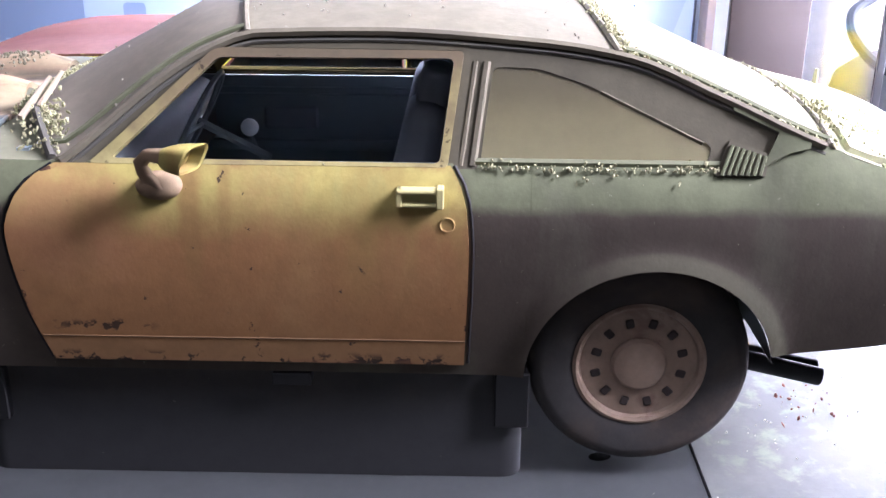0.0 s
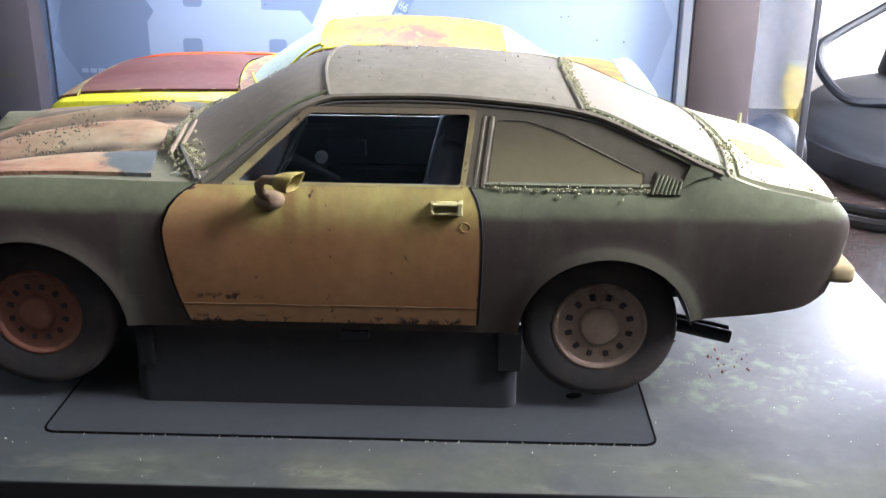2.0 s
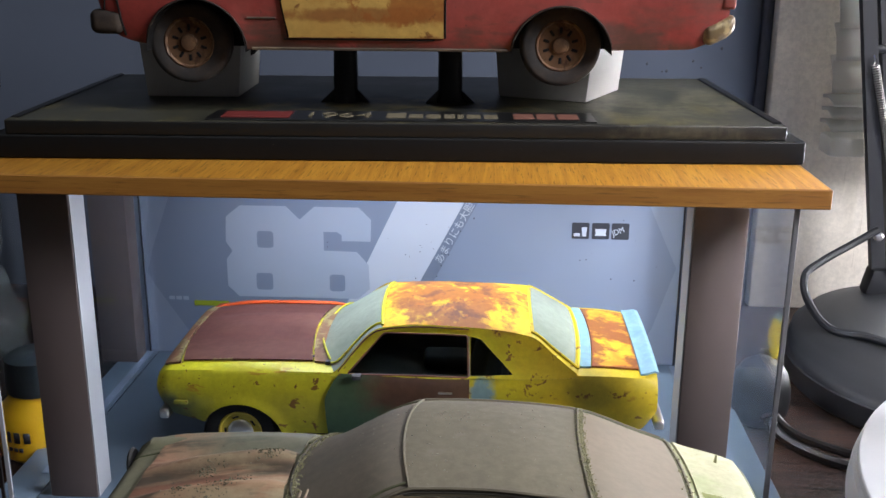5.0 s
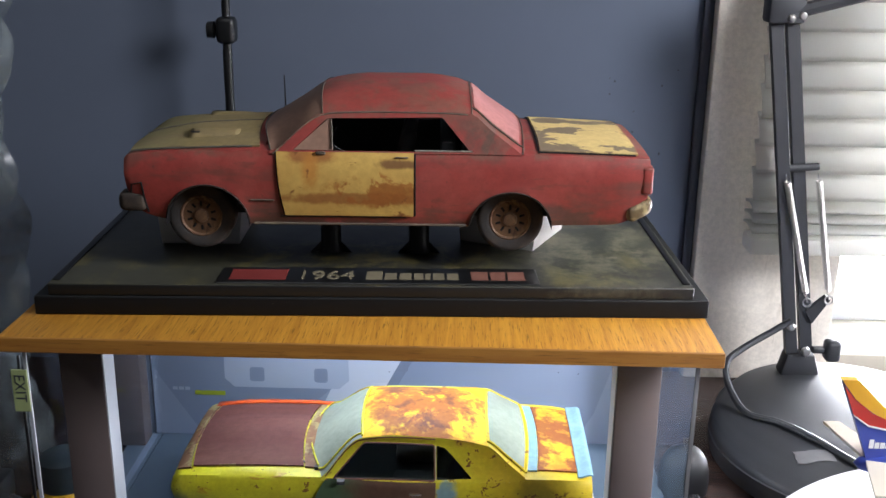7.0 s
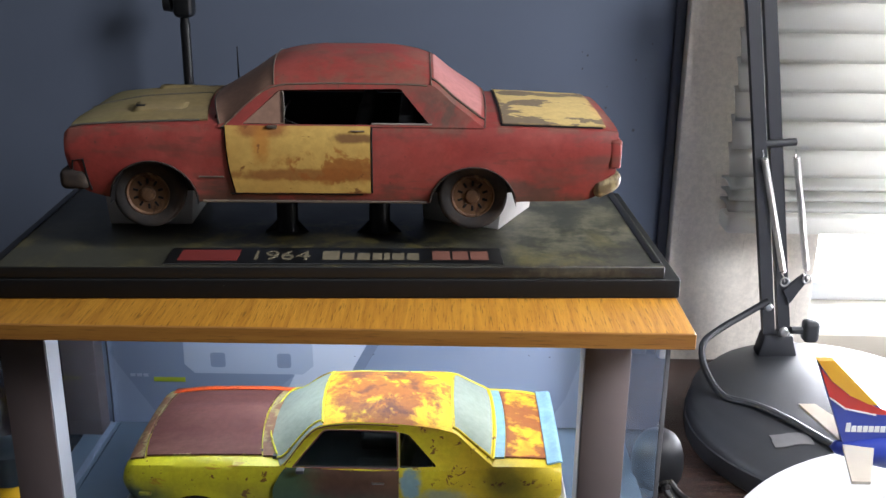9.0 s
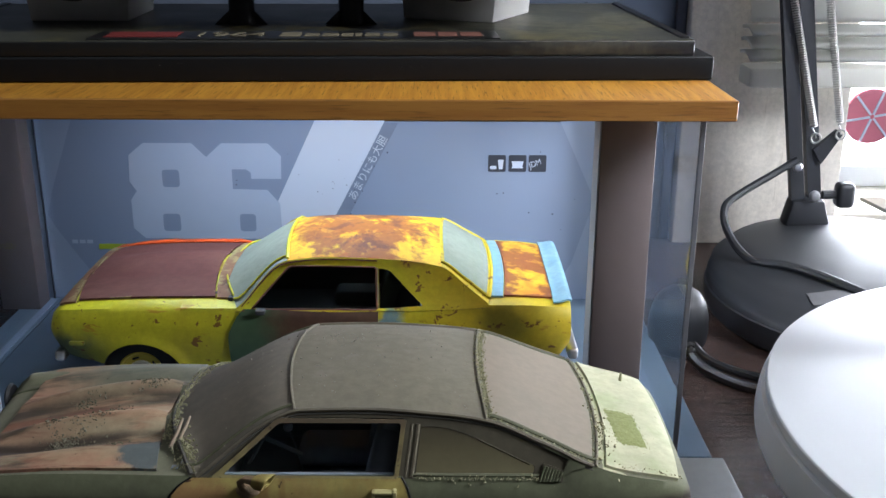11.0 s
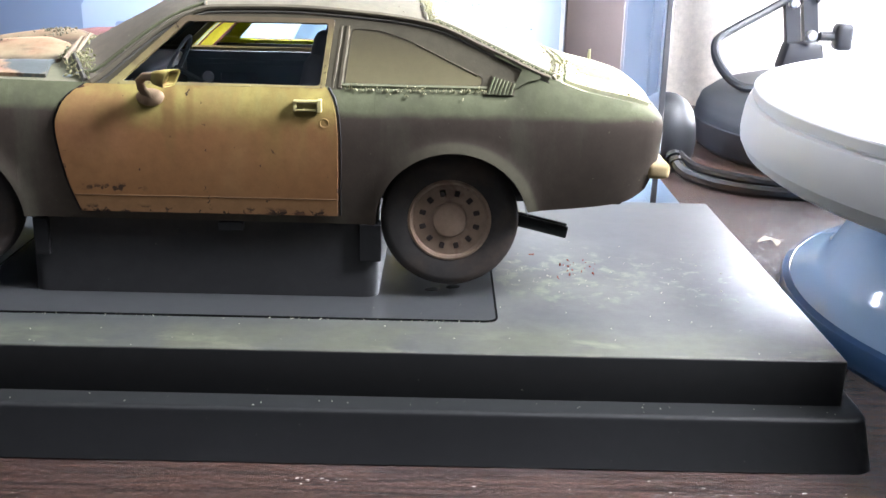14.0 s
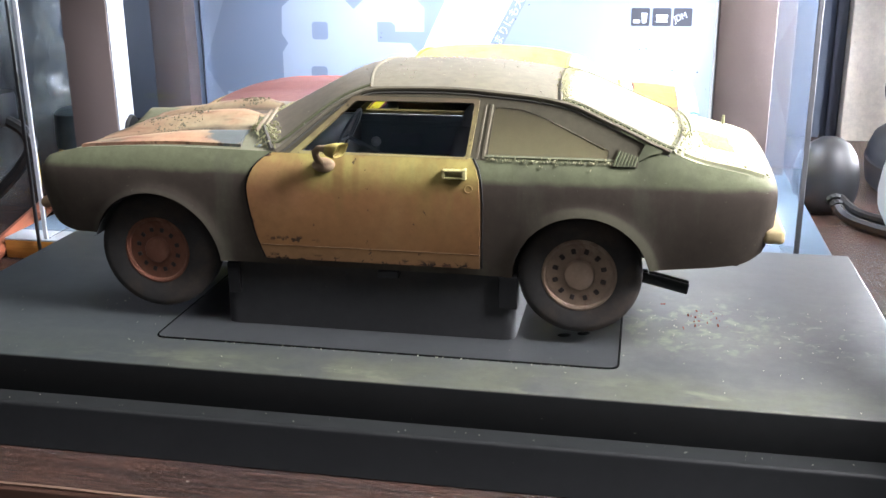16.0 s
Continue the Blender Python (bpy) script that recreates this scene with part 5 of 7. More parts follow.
bead("pad_groove", [(x, y, 0.02440) for x, y in loop + loop[:1]], 0.00038, M_GROOVE, plinth)
bm = bmesh.new()
rings = []
for e, z in ((0.0, 0.0246), (0.0001, 0.036), (0.0002, 0.0485)):
    rings.append([Vector((x, y, z)) for x, y in rounded([(-0.0460 + e, -0.0012 + e), (0.0492 - e, -0.0012 + e), (0.0492 - e, 0.0660 - e), (-0.0460 + e, 0.0660 - e)], 0.0040, 8)])
vs = grid(bm, rings, True)
bm.faces.new(vs[-1])
part("car_support", bm, M_BLOCK, plinth, "black support block under the car", smooth=60)

# moss, lichen, twigs, crumbs
rnd = random.Random(5)
M_MOSS = Mat("dry_moss", 0.95)
M_MOSS.color(M_MOSS.mix(M_MOSS.noise(700, 3), (0.17, 0.17, 0.075), (0.44, 0.42, 0.26)))
M_MOSS = M_MOSS.m
M_MAT = Mat("olive_moss_mat", 0.95)
M_MAT.color(M_MAT.mix(M_MAT.noise(900, 3), (0.13, 0.15, 0.04), (0.28, 0.30, 0.11)))
M_MAT.bump(M_MAT.noise(2200, 3), 0.6, 0.0004)
M_MAT = M_MAT.m
M_LICHEN = Mat("grey_lichen", 0.95)
M_LICHEN.color(M_LICHEN.mix(M_LICHEN.noise(700, 3), (0.04, 0.034, 0.023), (0.26, 0.24, 0.16)))
M_LICHEN = M_LICHEN.m
pl = []
for k in range(1300):
    s = rnd.uniform(-0.97, 0.97)
    u = vc(s) - 0.001 + abs(rnd.gauss(0, 0.0017)) * rnd.choice((1, -1, 1))
    pl.append(wpt(V.cap(max(u, -0.0372), s, rnd.uniform(0, 0.0010))))
for k in range(150):
    s = -0.80 + rnd.gauss(0, 0.06)
    pl.append(wpt(V.cap(vc(s) + abs(rnd.gauss(0, 0.0018)), s, rnd.uniform(0.0, 0.0009))))
clumps("cowl_moss", pl, (0.00012, 0.00046), M_MOSS, 1, "dry green moss and leaf litter along the windshield base")
pl = [wpt(V.cap(vbt(s) + rnd.gauss(0.0002, 0.0009), s, rnd.uniform(0.0002, 0.001))) for s in (rnd.uniform(-0.98, 0.98) for k in range(1000))]
clumps("rear_window_moss", pl, (0.00010, 0.00038), M_MOSS, 2, "strip of dry moss across the rear window top")
pl = [wpt(V.cap(vbb(s) + rnd.gauss(0.0, 0.0006), s, rnd.uniform(0.0001, 0.0008))) for s in (rnd.uniform(-1, 1) for k in range(120))]
pl += [wpt(V.cap(vbt(-0.97) + (vbb(-0.97) - vbt(-0.97)) * t, -0.97 + rnd.gauss(0, 0.01), 0.0004)) for t in (rnd.random() for k in range(60))]
for k in range(24):
    u, w = rnd.uniform(0.1, 0.121), rnd.uniform(-0.038, 0.038)
    pl.append(wpt(Vector((u, w, V.top(u, w) + 0.0006))))
for k in range(80):
    w = rnd.gauss(-0.022, 0.0075)
    u = 0.0980 + rnd.gauss(0, 0.0016) - 0.05 * (w + 0.022)
    pl.append(wpt(Vector((u, w, max(V.top(u, w), V.cap(min(u, 0.1036), w / 0.043).z) + rnd.uniform(0.0004, 0.0006) + abs(rnd.gauss(0, 0.0008))))))
for k in range(70):
    u = rnd.uniform(0.1010, 0.1215)
    w = -0.955 * V.w(u, V.belt(u)) + abs(rnd.gauss(0, 0.0012))
    pl.append(wpt(Vector((u, w, V.top(u, w) + rnd.uniform(0.0006, 0.0012)))))
clumps("trunk_edge_moss", pl, (0.00018, 0.00050), M_MOSS, 3, "thin moss crumbs along the rear window base")
pl = []
for k in range(1500):
    w = rnd.uniform(-0.0265, 0.0005)
    u = 0.1060 - 0.07 * w + rnd.uniform(-0.0054, 0.0054)
    pl.append(wpt(Vector((u, w, V.top(u, w) + rnd.uniform(0.0009, 0.0012)))))
bm = bmesh.new()
rows = []
for i in range(46):
    r = []
    for j in range(15):
        t, q = i / 45, j / 14 - 0.5
        w = -0.0270 + 0.0280 * t + 0.0012 * noise.noise(Vector((q * 5, t * 3, 4.0)))
        rim = min(1.0, 8 * min(t, 1 - t)) * (1 - (2 * abs(q)) ** 4)
        u = 0.1060 - 0.07 * w + q * (0.0115 + 0.0016 * noise.noise(Vector((t * 9, 2.0 * (q > 0), 1.0))))
        r.append(wpt((u, w, V.top(u, w) + 0.0009 + rim * (0.0003 + 0.0005 * abs(noise.noise(Vector((u * 1400, w * 1400, 0))))))))
    rows.append(r)
grid(bm, rows)
tagged(part("moss_mat", bm, M_MAT), "flat olive moss mat on the trunk lid", "moss", kind="stuff")
clumps("trunk_moss", pl[::3], (0.00010, 0.00024), M_MAT, 13, "dry moss crumbs on the trunk lid")
pl = []
for cu, cw, n, sd in ((-0.0690, -0.021, 260, 0.0034), (-0.0750, -0.012, 60, 0.0026), (-0.0580, -0.006, 210, 0.0028), (-0.0620, -0.014, 50, 0.0026), (-0.0490, 0.013, 200, 0.0028), (-0.0690, 0.006, 90, 0.0028), (-0.0520, -0.026, 30, 0.0026)):
    for k in range(n):
        u, w = cu + rnd.gauss(0, sd), cw + rnd.gauss(0, sd * 0.8)
        pl.append(wpt(Vector((u, w, V.top(u, w) + 0.0012))))
clumps("hood_lichen", pl, (0.00014, 0.00050), M_LICHEN, 4, "grey lichen crumbs on the hood", "lichen")
pl = []
for k in range(150):
    s, u = rnd.uniform(-0.95, 0.9), rnd.uniform(-0.02, 0.058)
    pl.append(wpt(V.cap(u, s, 0.0002)))
for k in range(50):
    pl.append(wpt(V.cap(0.018 + rnd.gauss(0, 0.005), 0.35 + rnd.gauss(0, 0.12), 0.0002)))
clumps("roof_crumbs", pl, (0.00010, 0.00034), plain("pale_roof_dirt", (0.36, 0.34, 0.27), 0.95, var=0.4, scale=500), 5, "scattered dirt crumbs on the roof", "dirt")
pl = [wpt(V.side(rnd.uniform(0.041, 0.077), 0.0544 + abs(rnd.gauss(0, 0.0004)), 0.0006)) for k in range(60)]
for cu in (0.0425, 0.0470, 0.0515, 0.0570, 0.0595, 0.0655, 0.0715, 0.0760):
    pl += [wpt(V.side(min(0.077, cu + rnd.gauss(0, 0.0011)), 0.0544 + abs(rnd.gauss(0, 0.0006)), 0.0006)) for k in range(13)]
pl += [wpt(V.side(rnd.uniform(-0.012, 0.035), 0.0549, 0.0007)) for k in range(26)]
pl += [wpt(V.side(u, 0.0542 - rnd.uniform(0, 0.0016), 0.0006)) for u in (0.052, 0.0525, 0.0565, 0.057, 0.061, 0.0615, 0.0655, 0.071)]
clumps("belt_moss", pl, (0.00010, 0.00036), M_MOSS, 6, "moss crumbs along the window sill")
M_TWIG = plain("dry_twig", (0.34, 0.27, 0.19), 0.9, var=0.4, scale=300)
for a, b, r in (((-0.0335, -0.0325, 0.0592), (-0.0315, -0.0220, 0.0640), 0.0006), ((-0.0312, -0.0300, 0.0606), (-0.0290, -0.0230, 0.0652), 0.0005)):
    bm = bmesh.new()
    tube(bm, [wpt(a), (wpt(a) + wpt(b)) / 2 + Vector((0.0004, 0, 0.0004)), wpt(b)], [r, r * 1.05, r * 0.7], 7)
    tagged(part("twig", bm, M_TWIG), "dry brown twig lying on the windshield base", "twig", "twigs")
bm = bmesh.new()
tube(bm, [wpt((0.1115, 0.030, V.top(0.1115, 0.030))), wpt((0.1117, 0.030, V.top(0.1115, 0.030) + 0.0042))], [0.0007, 0.0004], 6)
tagged(part("twig", bm, M_MOSS), "short mossy sprig standing on the trunk", "twig", "twigs")
pl = [(rnd.gauss(0.1078, 0.0035), rnd.gauss(0.0275, 0.0035), 0.0246) for k in range(26)] + [(0.0950 + rnd.gauss(0, 0.0006), 0.0395, 0.0246) for k in range(5)]
clumps("red_crumbs", pl, (0.0001, 0.0005), plain("red_rust_crumb", (0.18, 0.05, 0.03), 0.9, var=0.5, scale=500), 7, "red-brown rust crumbs fallen on the plinth", "crumbs")
pl = []
for k in range(40):
    pl.append((rnd.gauss(0.103, 0.013), rnd.gauss(0.022, 0.008), 0.0244))
for k in range(150):
    pl.append((rnd.uniform(-0.15, 0.162), rnd.uniform(-0.0365, 0.06), 0.0244))
for k in range(40):
    pl.append((rnd.uniform(-0.15, 0.168), rnd.uniform(-0.0435, -0.0385), 0.0123))
for k in range(90):
    pl.append((rnd.uniform(-0.062, 0.080), -0.0174 + rnd.gauss(0, 0.0004), 0.0245))
for k in range(24):
    pl.append((rnd.gauss(0.146, 0.009), rnd.gauss(0.014, 0.013), 0.0244))
clumps("pale_crumbs", [(x, y, z) for x, y, z in pl if -0.151 < x < 0.165], (0.00008, 0.00026), plain("pale_crumb", (0.42, 0.41, 0.33), 0.9, var=0.3, scale=500), 8, "pale dust crumbs scattered over the plinth", "crumbs")
# two flat dark spots on the pad by the rear tyre
bm = bmesh.new()
for cx, cy, a in ((0.0640, 0.0060, 0.3), (0.0700, 0.0085, 0.5)):
    m = Matrix.Translation((cx, cy, 0.0246)) @ Matrix.Rotation(a, 4, "Z") @ Matrix.Diagonal((0.0022, 0.0015, 0.0002, 1))
    bmesh.ops.create_icosphere(bm, subdivisions=2, radius=1.0, matrix=m)
tagged(part("dark_spots", bm, M_GROOVE), "two dark spots on the plinth beside the tyre", "stain")

# -- the yellow coupe inside the case --
CY, CZ = 0.2205, 0.0105
C = Car(
    sill=curve((-0.1365, 0.034), (-0.1335, 0.0300), (-0.1270, 0.0265), (-0.1150, 0.0240), (-0.07, 0.0175), (0.035, 0.0175), (0.085, 0.0220), (0.103, 0.0255), (0.1095, 0.0330)),
    belt=curve((-0.1365, 0.0450), (-0.1345, 0.0488), (-0.1290, 0.0510), (-0.0840, 0.0526), (-0.0450, 0.0526), (0.0000, 0.0514), (0.0250, 0.0522), (0.0550, 0.0550), (0.0850, 0.0546), (0.1080, 0.0526), (0.1095, 0.0520)),
    half=curve((-0.1365, 0.0440), (-0.1340, 0.0475), (-0.1280, 0.0500), (-0.10, 0.0515), (-0.03, 0.0512), (0.05, 0.0522), (0.09, 0.0510), (0.1095, 0.0480)),
    crease=0.0405, tuck_top=0.0040, tuck_low=0.0060,
    arches=((-0.0935, 0.0165, 0.0200), (0.0575, 0.0175, 0.0200)),
    crown=curve((-0.1365, 0.0002), (-0.12, 0.0035), (-0.06, 0.0050), (0.07, 0.0030), (0.1095, 0.0012)),
    lean=0.68,
    rail=curve((-0.0480, 0.0508), (-0.0255, 0.0712), (-0.0050, 0.0728), (0.0300, 0.0720), (0.0485, 0.0700), (0.0600, 0.0625), (0.0720, 0.0542)),
    centre=curve((-0.0600, 0.0556), (-0.0420, 0.0680), (-0.0255, 0.0767), (-0.0150, 0.0787), (0.0000, 0.0795), (0.0250, 0.0788), (0.0400, 0.0768), (0.0500, 0.0738), (0.0620, 0.0668), (0.0760, 0.0572)),
    bump=lambda u, w: 0.0030 * ss(-0.13, -0.10, u) * (1 - ss(-0.066, -0.060, u)) * math.exp(-(abs(w) / 0.014) ** 8) + 0.0024 * ss(0.102, 0.109, u) * (1 - 0.3 * (abs(w) / 0.05) ** 2),
    flare=0.0014)
camaro = tagged(thing("model_car", pose(0, CY, CZ)), "acid-yellow coupe model car with rusted roof and brown hood", "model car")
C.body(-0.1365, 0.1095, (-0.052, 0.068), name="body", mat=M_YELLOW, parent=camaro)
ch = lambda s: -0.0265 + 0.0020 * s * s
cc = lambda s: -0.0590 + 0.0120 * s * s
cbt = lambda s: 0.0475 + 0.0012 * s * s
cbb = lambda s: 0.0735 - 0.0030 * s * s
C.roof_piece("windshield", M_FROST, camaro, cc, ch, label="frosted pale windshield")
C.roof_piece("roof", M_YROOF, camaro, ch, cbt, label="yellow roof with rust blooms")
C.roof_piece("rear_window_surround", M_YELLOW, camaro, cbt, cbb)
C.roof_piece("rear_window", M_FROST, camaro, lambda s: cbt(s) + 0.0015, lambda s: cbb(s) - 0.0015, s1=0.86, out=0.0004, label="frosted pale rear window")
C.deck_piece("hood", M_MAROON, camaro, lambda s: -0.1275 + 0.004 * s * s, lambda s: -0.0625 + 0.004 * s * s, 0.84, label="rust-brown hood")
C.deck_piece("cowl_panel", M_COWL, camaro, lambda s: -0.0615 + 0.004 * s * s, lambda s: -0.0560 + 0.006 * s * s, 0.86)
C.deck_piece("nose_panel", M_COWL, camaro, lambda s: -0.1350 + 0.002 * s * s, lambda s: -0.1285 + 0.004 * s * s, 0.88)
bm = bmesh.new()
rows = []
for i in range(15):
    u = -0.128 + 0.078 * i / 14
    wb = C.w(u, C.belt(u))
    rows.append([Vector((u, w, C.top(u, w) + 0.0010 + 0.0016 * math.sin(math.pi * min(1.0, k / 4 + 0.1)) * ss(-0.128, -0.110, u) * (1 - ss(-0.062, -0.052, u)))) for k, w in ((k, wb * 0.80 + wb * 0.19 * k / 4) for k in range(5))])
grid(bm, rows)
thick(part("far_fender_stripe", bm, M_ORANGE, camaro, "orange far fender"), 0.0006)
C.deck_piece("deck_filler", M_BLUEP, camaro, lambda s: 0.0745 - 0.003 * s * s, lambda s: 0.0795 - 0.002 * s * s, 0.86, label="pale blue panel behind the window")
C.deck_piece("trunk_lid", M_YTRUNK, camaro, lambda s: 0.0800 - 0.002 * s * s, lambda s: 0.1010, 0.84, label="rusted trunk lid")
C.deck_piece("spoiler", M_BLUEP, camaro, lambda s: 0.1012, lambda s: 0.1100, 0.97, out=0.0012, label="pale blue spoiler")
cwin = rounded([(-0.0405, 0.0522), (-0.0235, 0.0695), (0.0175, 0.0693), (0.0185, 0.0522)], 0.0015)
cq = rounded([(0.0195, 0.0526), (0.0188, 0.0690), (0.0240, 0.0680), (0.0400, 0.0542)], 0.0012)
cout = [(-0.0485, 0.0511)] + [(u, max(C.rail(u), C.belt(u)) + 0.0001) for u in [-0.0470 + 0.003 * k for k in range(40)]] + [(0.0710, 0.0538), (0.035, 0.0521), (0.0, 0.0507)]
for far in (False, True):
    C.side_piece("window_frame", M_YELLOW, camaro, [cout, cwin, cq], far=far)
    for nm, lp in (("door_glass", cwin), ("quarter_glass", cq)):
        C.side_piece(nm, M_SIDEGLASS, camaro, [lp], out=-0.0010, far=far, thickness=0.0004, label="clear side glass").visible_shadow = False
    C.door_piece("door", M_BROWNDOOR, camaro, curve((0, -0.0505), (0.6, -0.0510), (0.9, -0.0470), (1, -0.0440)), lambda t: 0.0190, 0.0190, lambda u: C.belt(u) - 0.0002, far=far, label="brown and green door")
    for ln, r, mm in (([(u, C.rail(u) - 0.0006) for u in [-0.045 + 0.0035 * k for k in range(19)]], 0.0005, M_MAROON), ([(0.0190, 0.0528), (0.0182, 0.0690)], 0.0005, M_CHROME)):
        pts = [C.side(u, z, 0.0004) for u, z in ln]
        bead("window_trim", mirrored(pts) if far else pts, r, mm, camaro)
for far in (False, True):
    pts = [C.side(u, z, 0.0005) for u, z in dense(cwin, 0.003)]
    pts.append(pts[0])
    bead("door_window_frame", mirrored(pts) if far else pts, 0.0005, M_MAROON, camaro, "brown door window frame")
for w in (-0.036, -0.030):
    bm = bmesh.new()
    z = C.top(-0.0575, w)
    box(bm, (-0.0595, w - 0.0012, z + 0.0004), (-0.0565, w + 0.0012, z + 0.0009), 0.0002, 1)
    part("cowl_vent", bm, M_DARKIN2, camaro)
bead("rear_window_trim", [C.cap(cbb(s), s, 0.0004) for s in (1.8 * k / 24 - 0.9 for k in range(25))], 0.0008, M_YELLOW, camaro)
for s0 in (-0.9, 0.9):
    bead("rear_window_trim", [C.cap(cbt(s0) + (cbb(s0) - cbt(s0)) * k / 10, s0, 0.0004) for k in range(11)], 0.0008, M_YELLOW, camaro)
    bead("windshield_trim", [C.cap(cc(s0) + (ch(s0) - cc(s0)) * k / 10, s0, 0.0005) for k in range(0, 11)], 0.0005, M_YELLOW, camaro)
bead("windshield_trim", [C.cap(cc(s) + 0.0004, s, 0.0007) for s in (1.72 * k / 24 - 0.86 for k in range(25))], 0.0005, M_YELLOW, camaro)
bead("windshield_trim", [C.cap(ch(s), s, 0.0003) for s in (1.9 * k / 24 - 0.95 for k in range(25))], 0.0008, M_YELLOW, camaro)
bm = bmesh.new()
box(bm, (0.0040, -0.0525, 0.0450), (0.0110, -0.0505, 0.0462), 0.0004)
part("door_handle", bm, M_CHROME, camaro, "chrome door handle")
bm = bmesh.new()
box(bm, (-0.0375, -0.0545, 0.0518), (-0.0330, -0.0505, 0.0543), 0.0008)
part("wing_mirror", bm, M_DARKIN2, camaro)
for z, u in ((0.0275, 0.1085), (0.0255, -0.1348)):
    bm = bmesh.new()
    box(bm, (u, -0.0490, z), (u + 0.0050, 0.0490, z + 0.0055), 0.0016, 3)
    part("bumper", bm, M_CHROME, camaro, "pale worn bumper")
bm = bmesh.new()
box(bm, (-0.1260, -0.0520, 0.0352), (-0.1190, -0.0500, 0.0372), 0.0004)
part("side_marker", bm, M_YELLOW, camaro)
bm = bmesh.new()
box(bm, (-0.128, -0.024, 0.0180), (0.100, 0.024, 0.0215), 0.001)
box(bm, (-0.070, -0.046, 0.0180), (0.034, 0.046, 0.0215), 0.001)
part("underbody", bm, M_BLACK, camaro)
tub(C, camaro, -0.050, 0.035, 0.026, 0.0420, M_DARKIN2)
for y in (-0.018, 0.018):
    seat(camaro, 0.0060, y, 0.030, M_DARKIN2, 0.028)
for x in (-0.0935, 0.0575):
    for s in (-1, 1):
        well(camaro, x, s * 0.0490, s * 0.0240, 0.0168, 0.0195, 0.009)
M_RALLYE = plain("yellow_wheel_paint", (0.52, 0.42, 0.05), 0.5)
for s in (-1, 1):
    for x in (-0.0950, 0.0574):
        wheel(camaro, x, s * 0.0400, 0.0185, 0.0185, 0.0130, 0.0105, (M_BLACK, M_RALLYE, M_CHROME, M_BLACK), 5, 0.62, s, slot_at=0.74, slot_size=(0.05, 0.16))

# -- the red hardtop on top of the case --
GZ, GY = 0.1900, 0.2110
G = Car(
    sill=curve((-0.1430, 0.045), (-0.1400, 0.0380), (-0.1340, 0.0335), (-0.124, 0.0310), (-0.08, 0.0290), (0.032, 0.0290), (0.078, 0.0298), (0.108, 0.0303), (0.1200, 0.0345), (0.1255, 0.0420)),
    belt=curve((-0.1430, 0.0630), (-0.1410, 0.0652), (-0.1320, 0.0660), (-0.1060, 0.0672), (-0.066, 0.0682), (0.0, 0.0682), (0.030, 0.0680), (0.060, 0.0675), (0.093, 0.0668), (0.1200, 0.0660), (0.1255, 0.0655)),
    half=curve((-0.1430, 0.0503), (-0.1410, 0.0508), (-0.125, 0.0512), (-0.05, 0.0517), (0.05, 0.0517), (0.11, 0.0506), (0.1255, 0.0494)),
    crease=0.0560, tuck_top=0.0022, tuck_low=0.0045,
    arches=((-0.1020, 0.0285, 0.0218), (0.0550, 0.0265, 0.0218)),
    crown=curve((-0.1430, 0.0010), (-0.13, 0.0034), (-0.07, 0.0050), (0.06, 0.0046), (0.1150, 0.0030), (0.1255, 0.0016)),
    lean=0.36,
    rail=curve((-0.0690, 0.0655), (-0.0420, 0.0862), (-0.0350, 0.0872), (-0.0098, 0.0878), (0.0203, 0.0876), (0.0330, 0.0868), (0.0450, 0.0780), (0.0600, 0.0670)),
    centre=curve((-0.0780, 0.0745), (-0.0580, 0.0870), (-0.0410, 0.0970), (-0.0200, 0.0998), (0.0100, 0.0998), (0.0300, 0.0965), (0.0450, 0.0860), (0.0660, 0.0722)),
    bump=lambda u, w: 0.0018 * ss(-0.135, -0.11, u) * (1 - ss(-0.074, -0.066, u)) * math.exp(-(abs(w) / 0.020) ** 6),
    flare=0.0006)
M_GGLASS = paint("brown_dust_glass", (0.25, 0.15, 0.105), [((("noise", 24, 0.45, 0.7),), (0.33, 0.20, 0.15), 0.7), ((("edge", 0.7, 1.4, 60),), (0.15, 0.085, 0.06), 0.7)], rough=0.5, bump=0.1)
gto = tagged(thing("model_car", Matrix.Translation((-0.0100, GY, GZ)) @ Matrix.Rotation(radians(1.6), 4, "Z") @ Matrix.Translation((0.0100, 0, 0))),
             "faded red hardtop model car with a yellow rusted door", "model car")
G.body(-0.1430, 0.1255, (-0.072, 0.058), name="body", mat=M_RED, parent=gto)
gh = lambda s: -0.0450 + 0.0030 * s * s
gc = lambda s: -0.0760 + 0.0080 * s * s
gbt = lambda s: 0.0335 + 0.0005 * s * s
gbb = lambda s: 0.0620 - 0.0020 * s * s
G.roof_piece("windshield", M_GGLASS, gto, gc, gh, label="dust-coated windshield")
G.roof_piece("roof", M_RED, gto, gh, gbt, label="faded red roof")
G.roof_piece("rear_window_surround", M_RED, gto, gbt, gbb)
G.roof_piece("rear_window", M_PINK, gto, lambda s: gbt(s) + 0.0015, lambda s: gbb(s) - 0.0020, s1=0.84, out=0.0005, label="pink dust-coated rear window")
G.deck_piece("hood", M_GHOOD, gto, lambda s: -0.1420 + 0.002 * s * s, lambda s: -0.0780 + 0.004 * s * s, 0.93, label="tan primer hood")
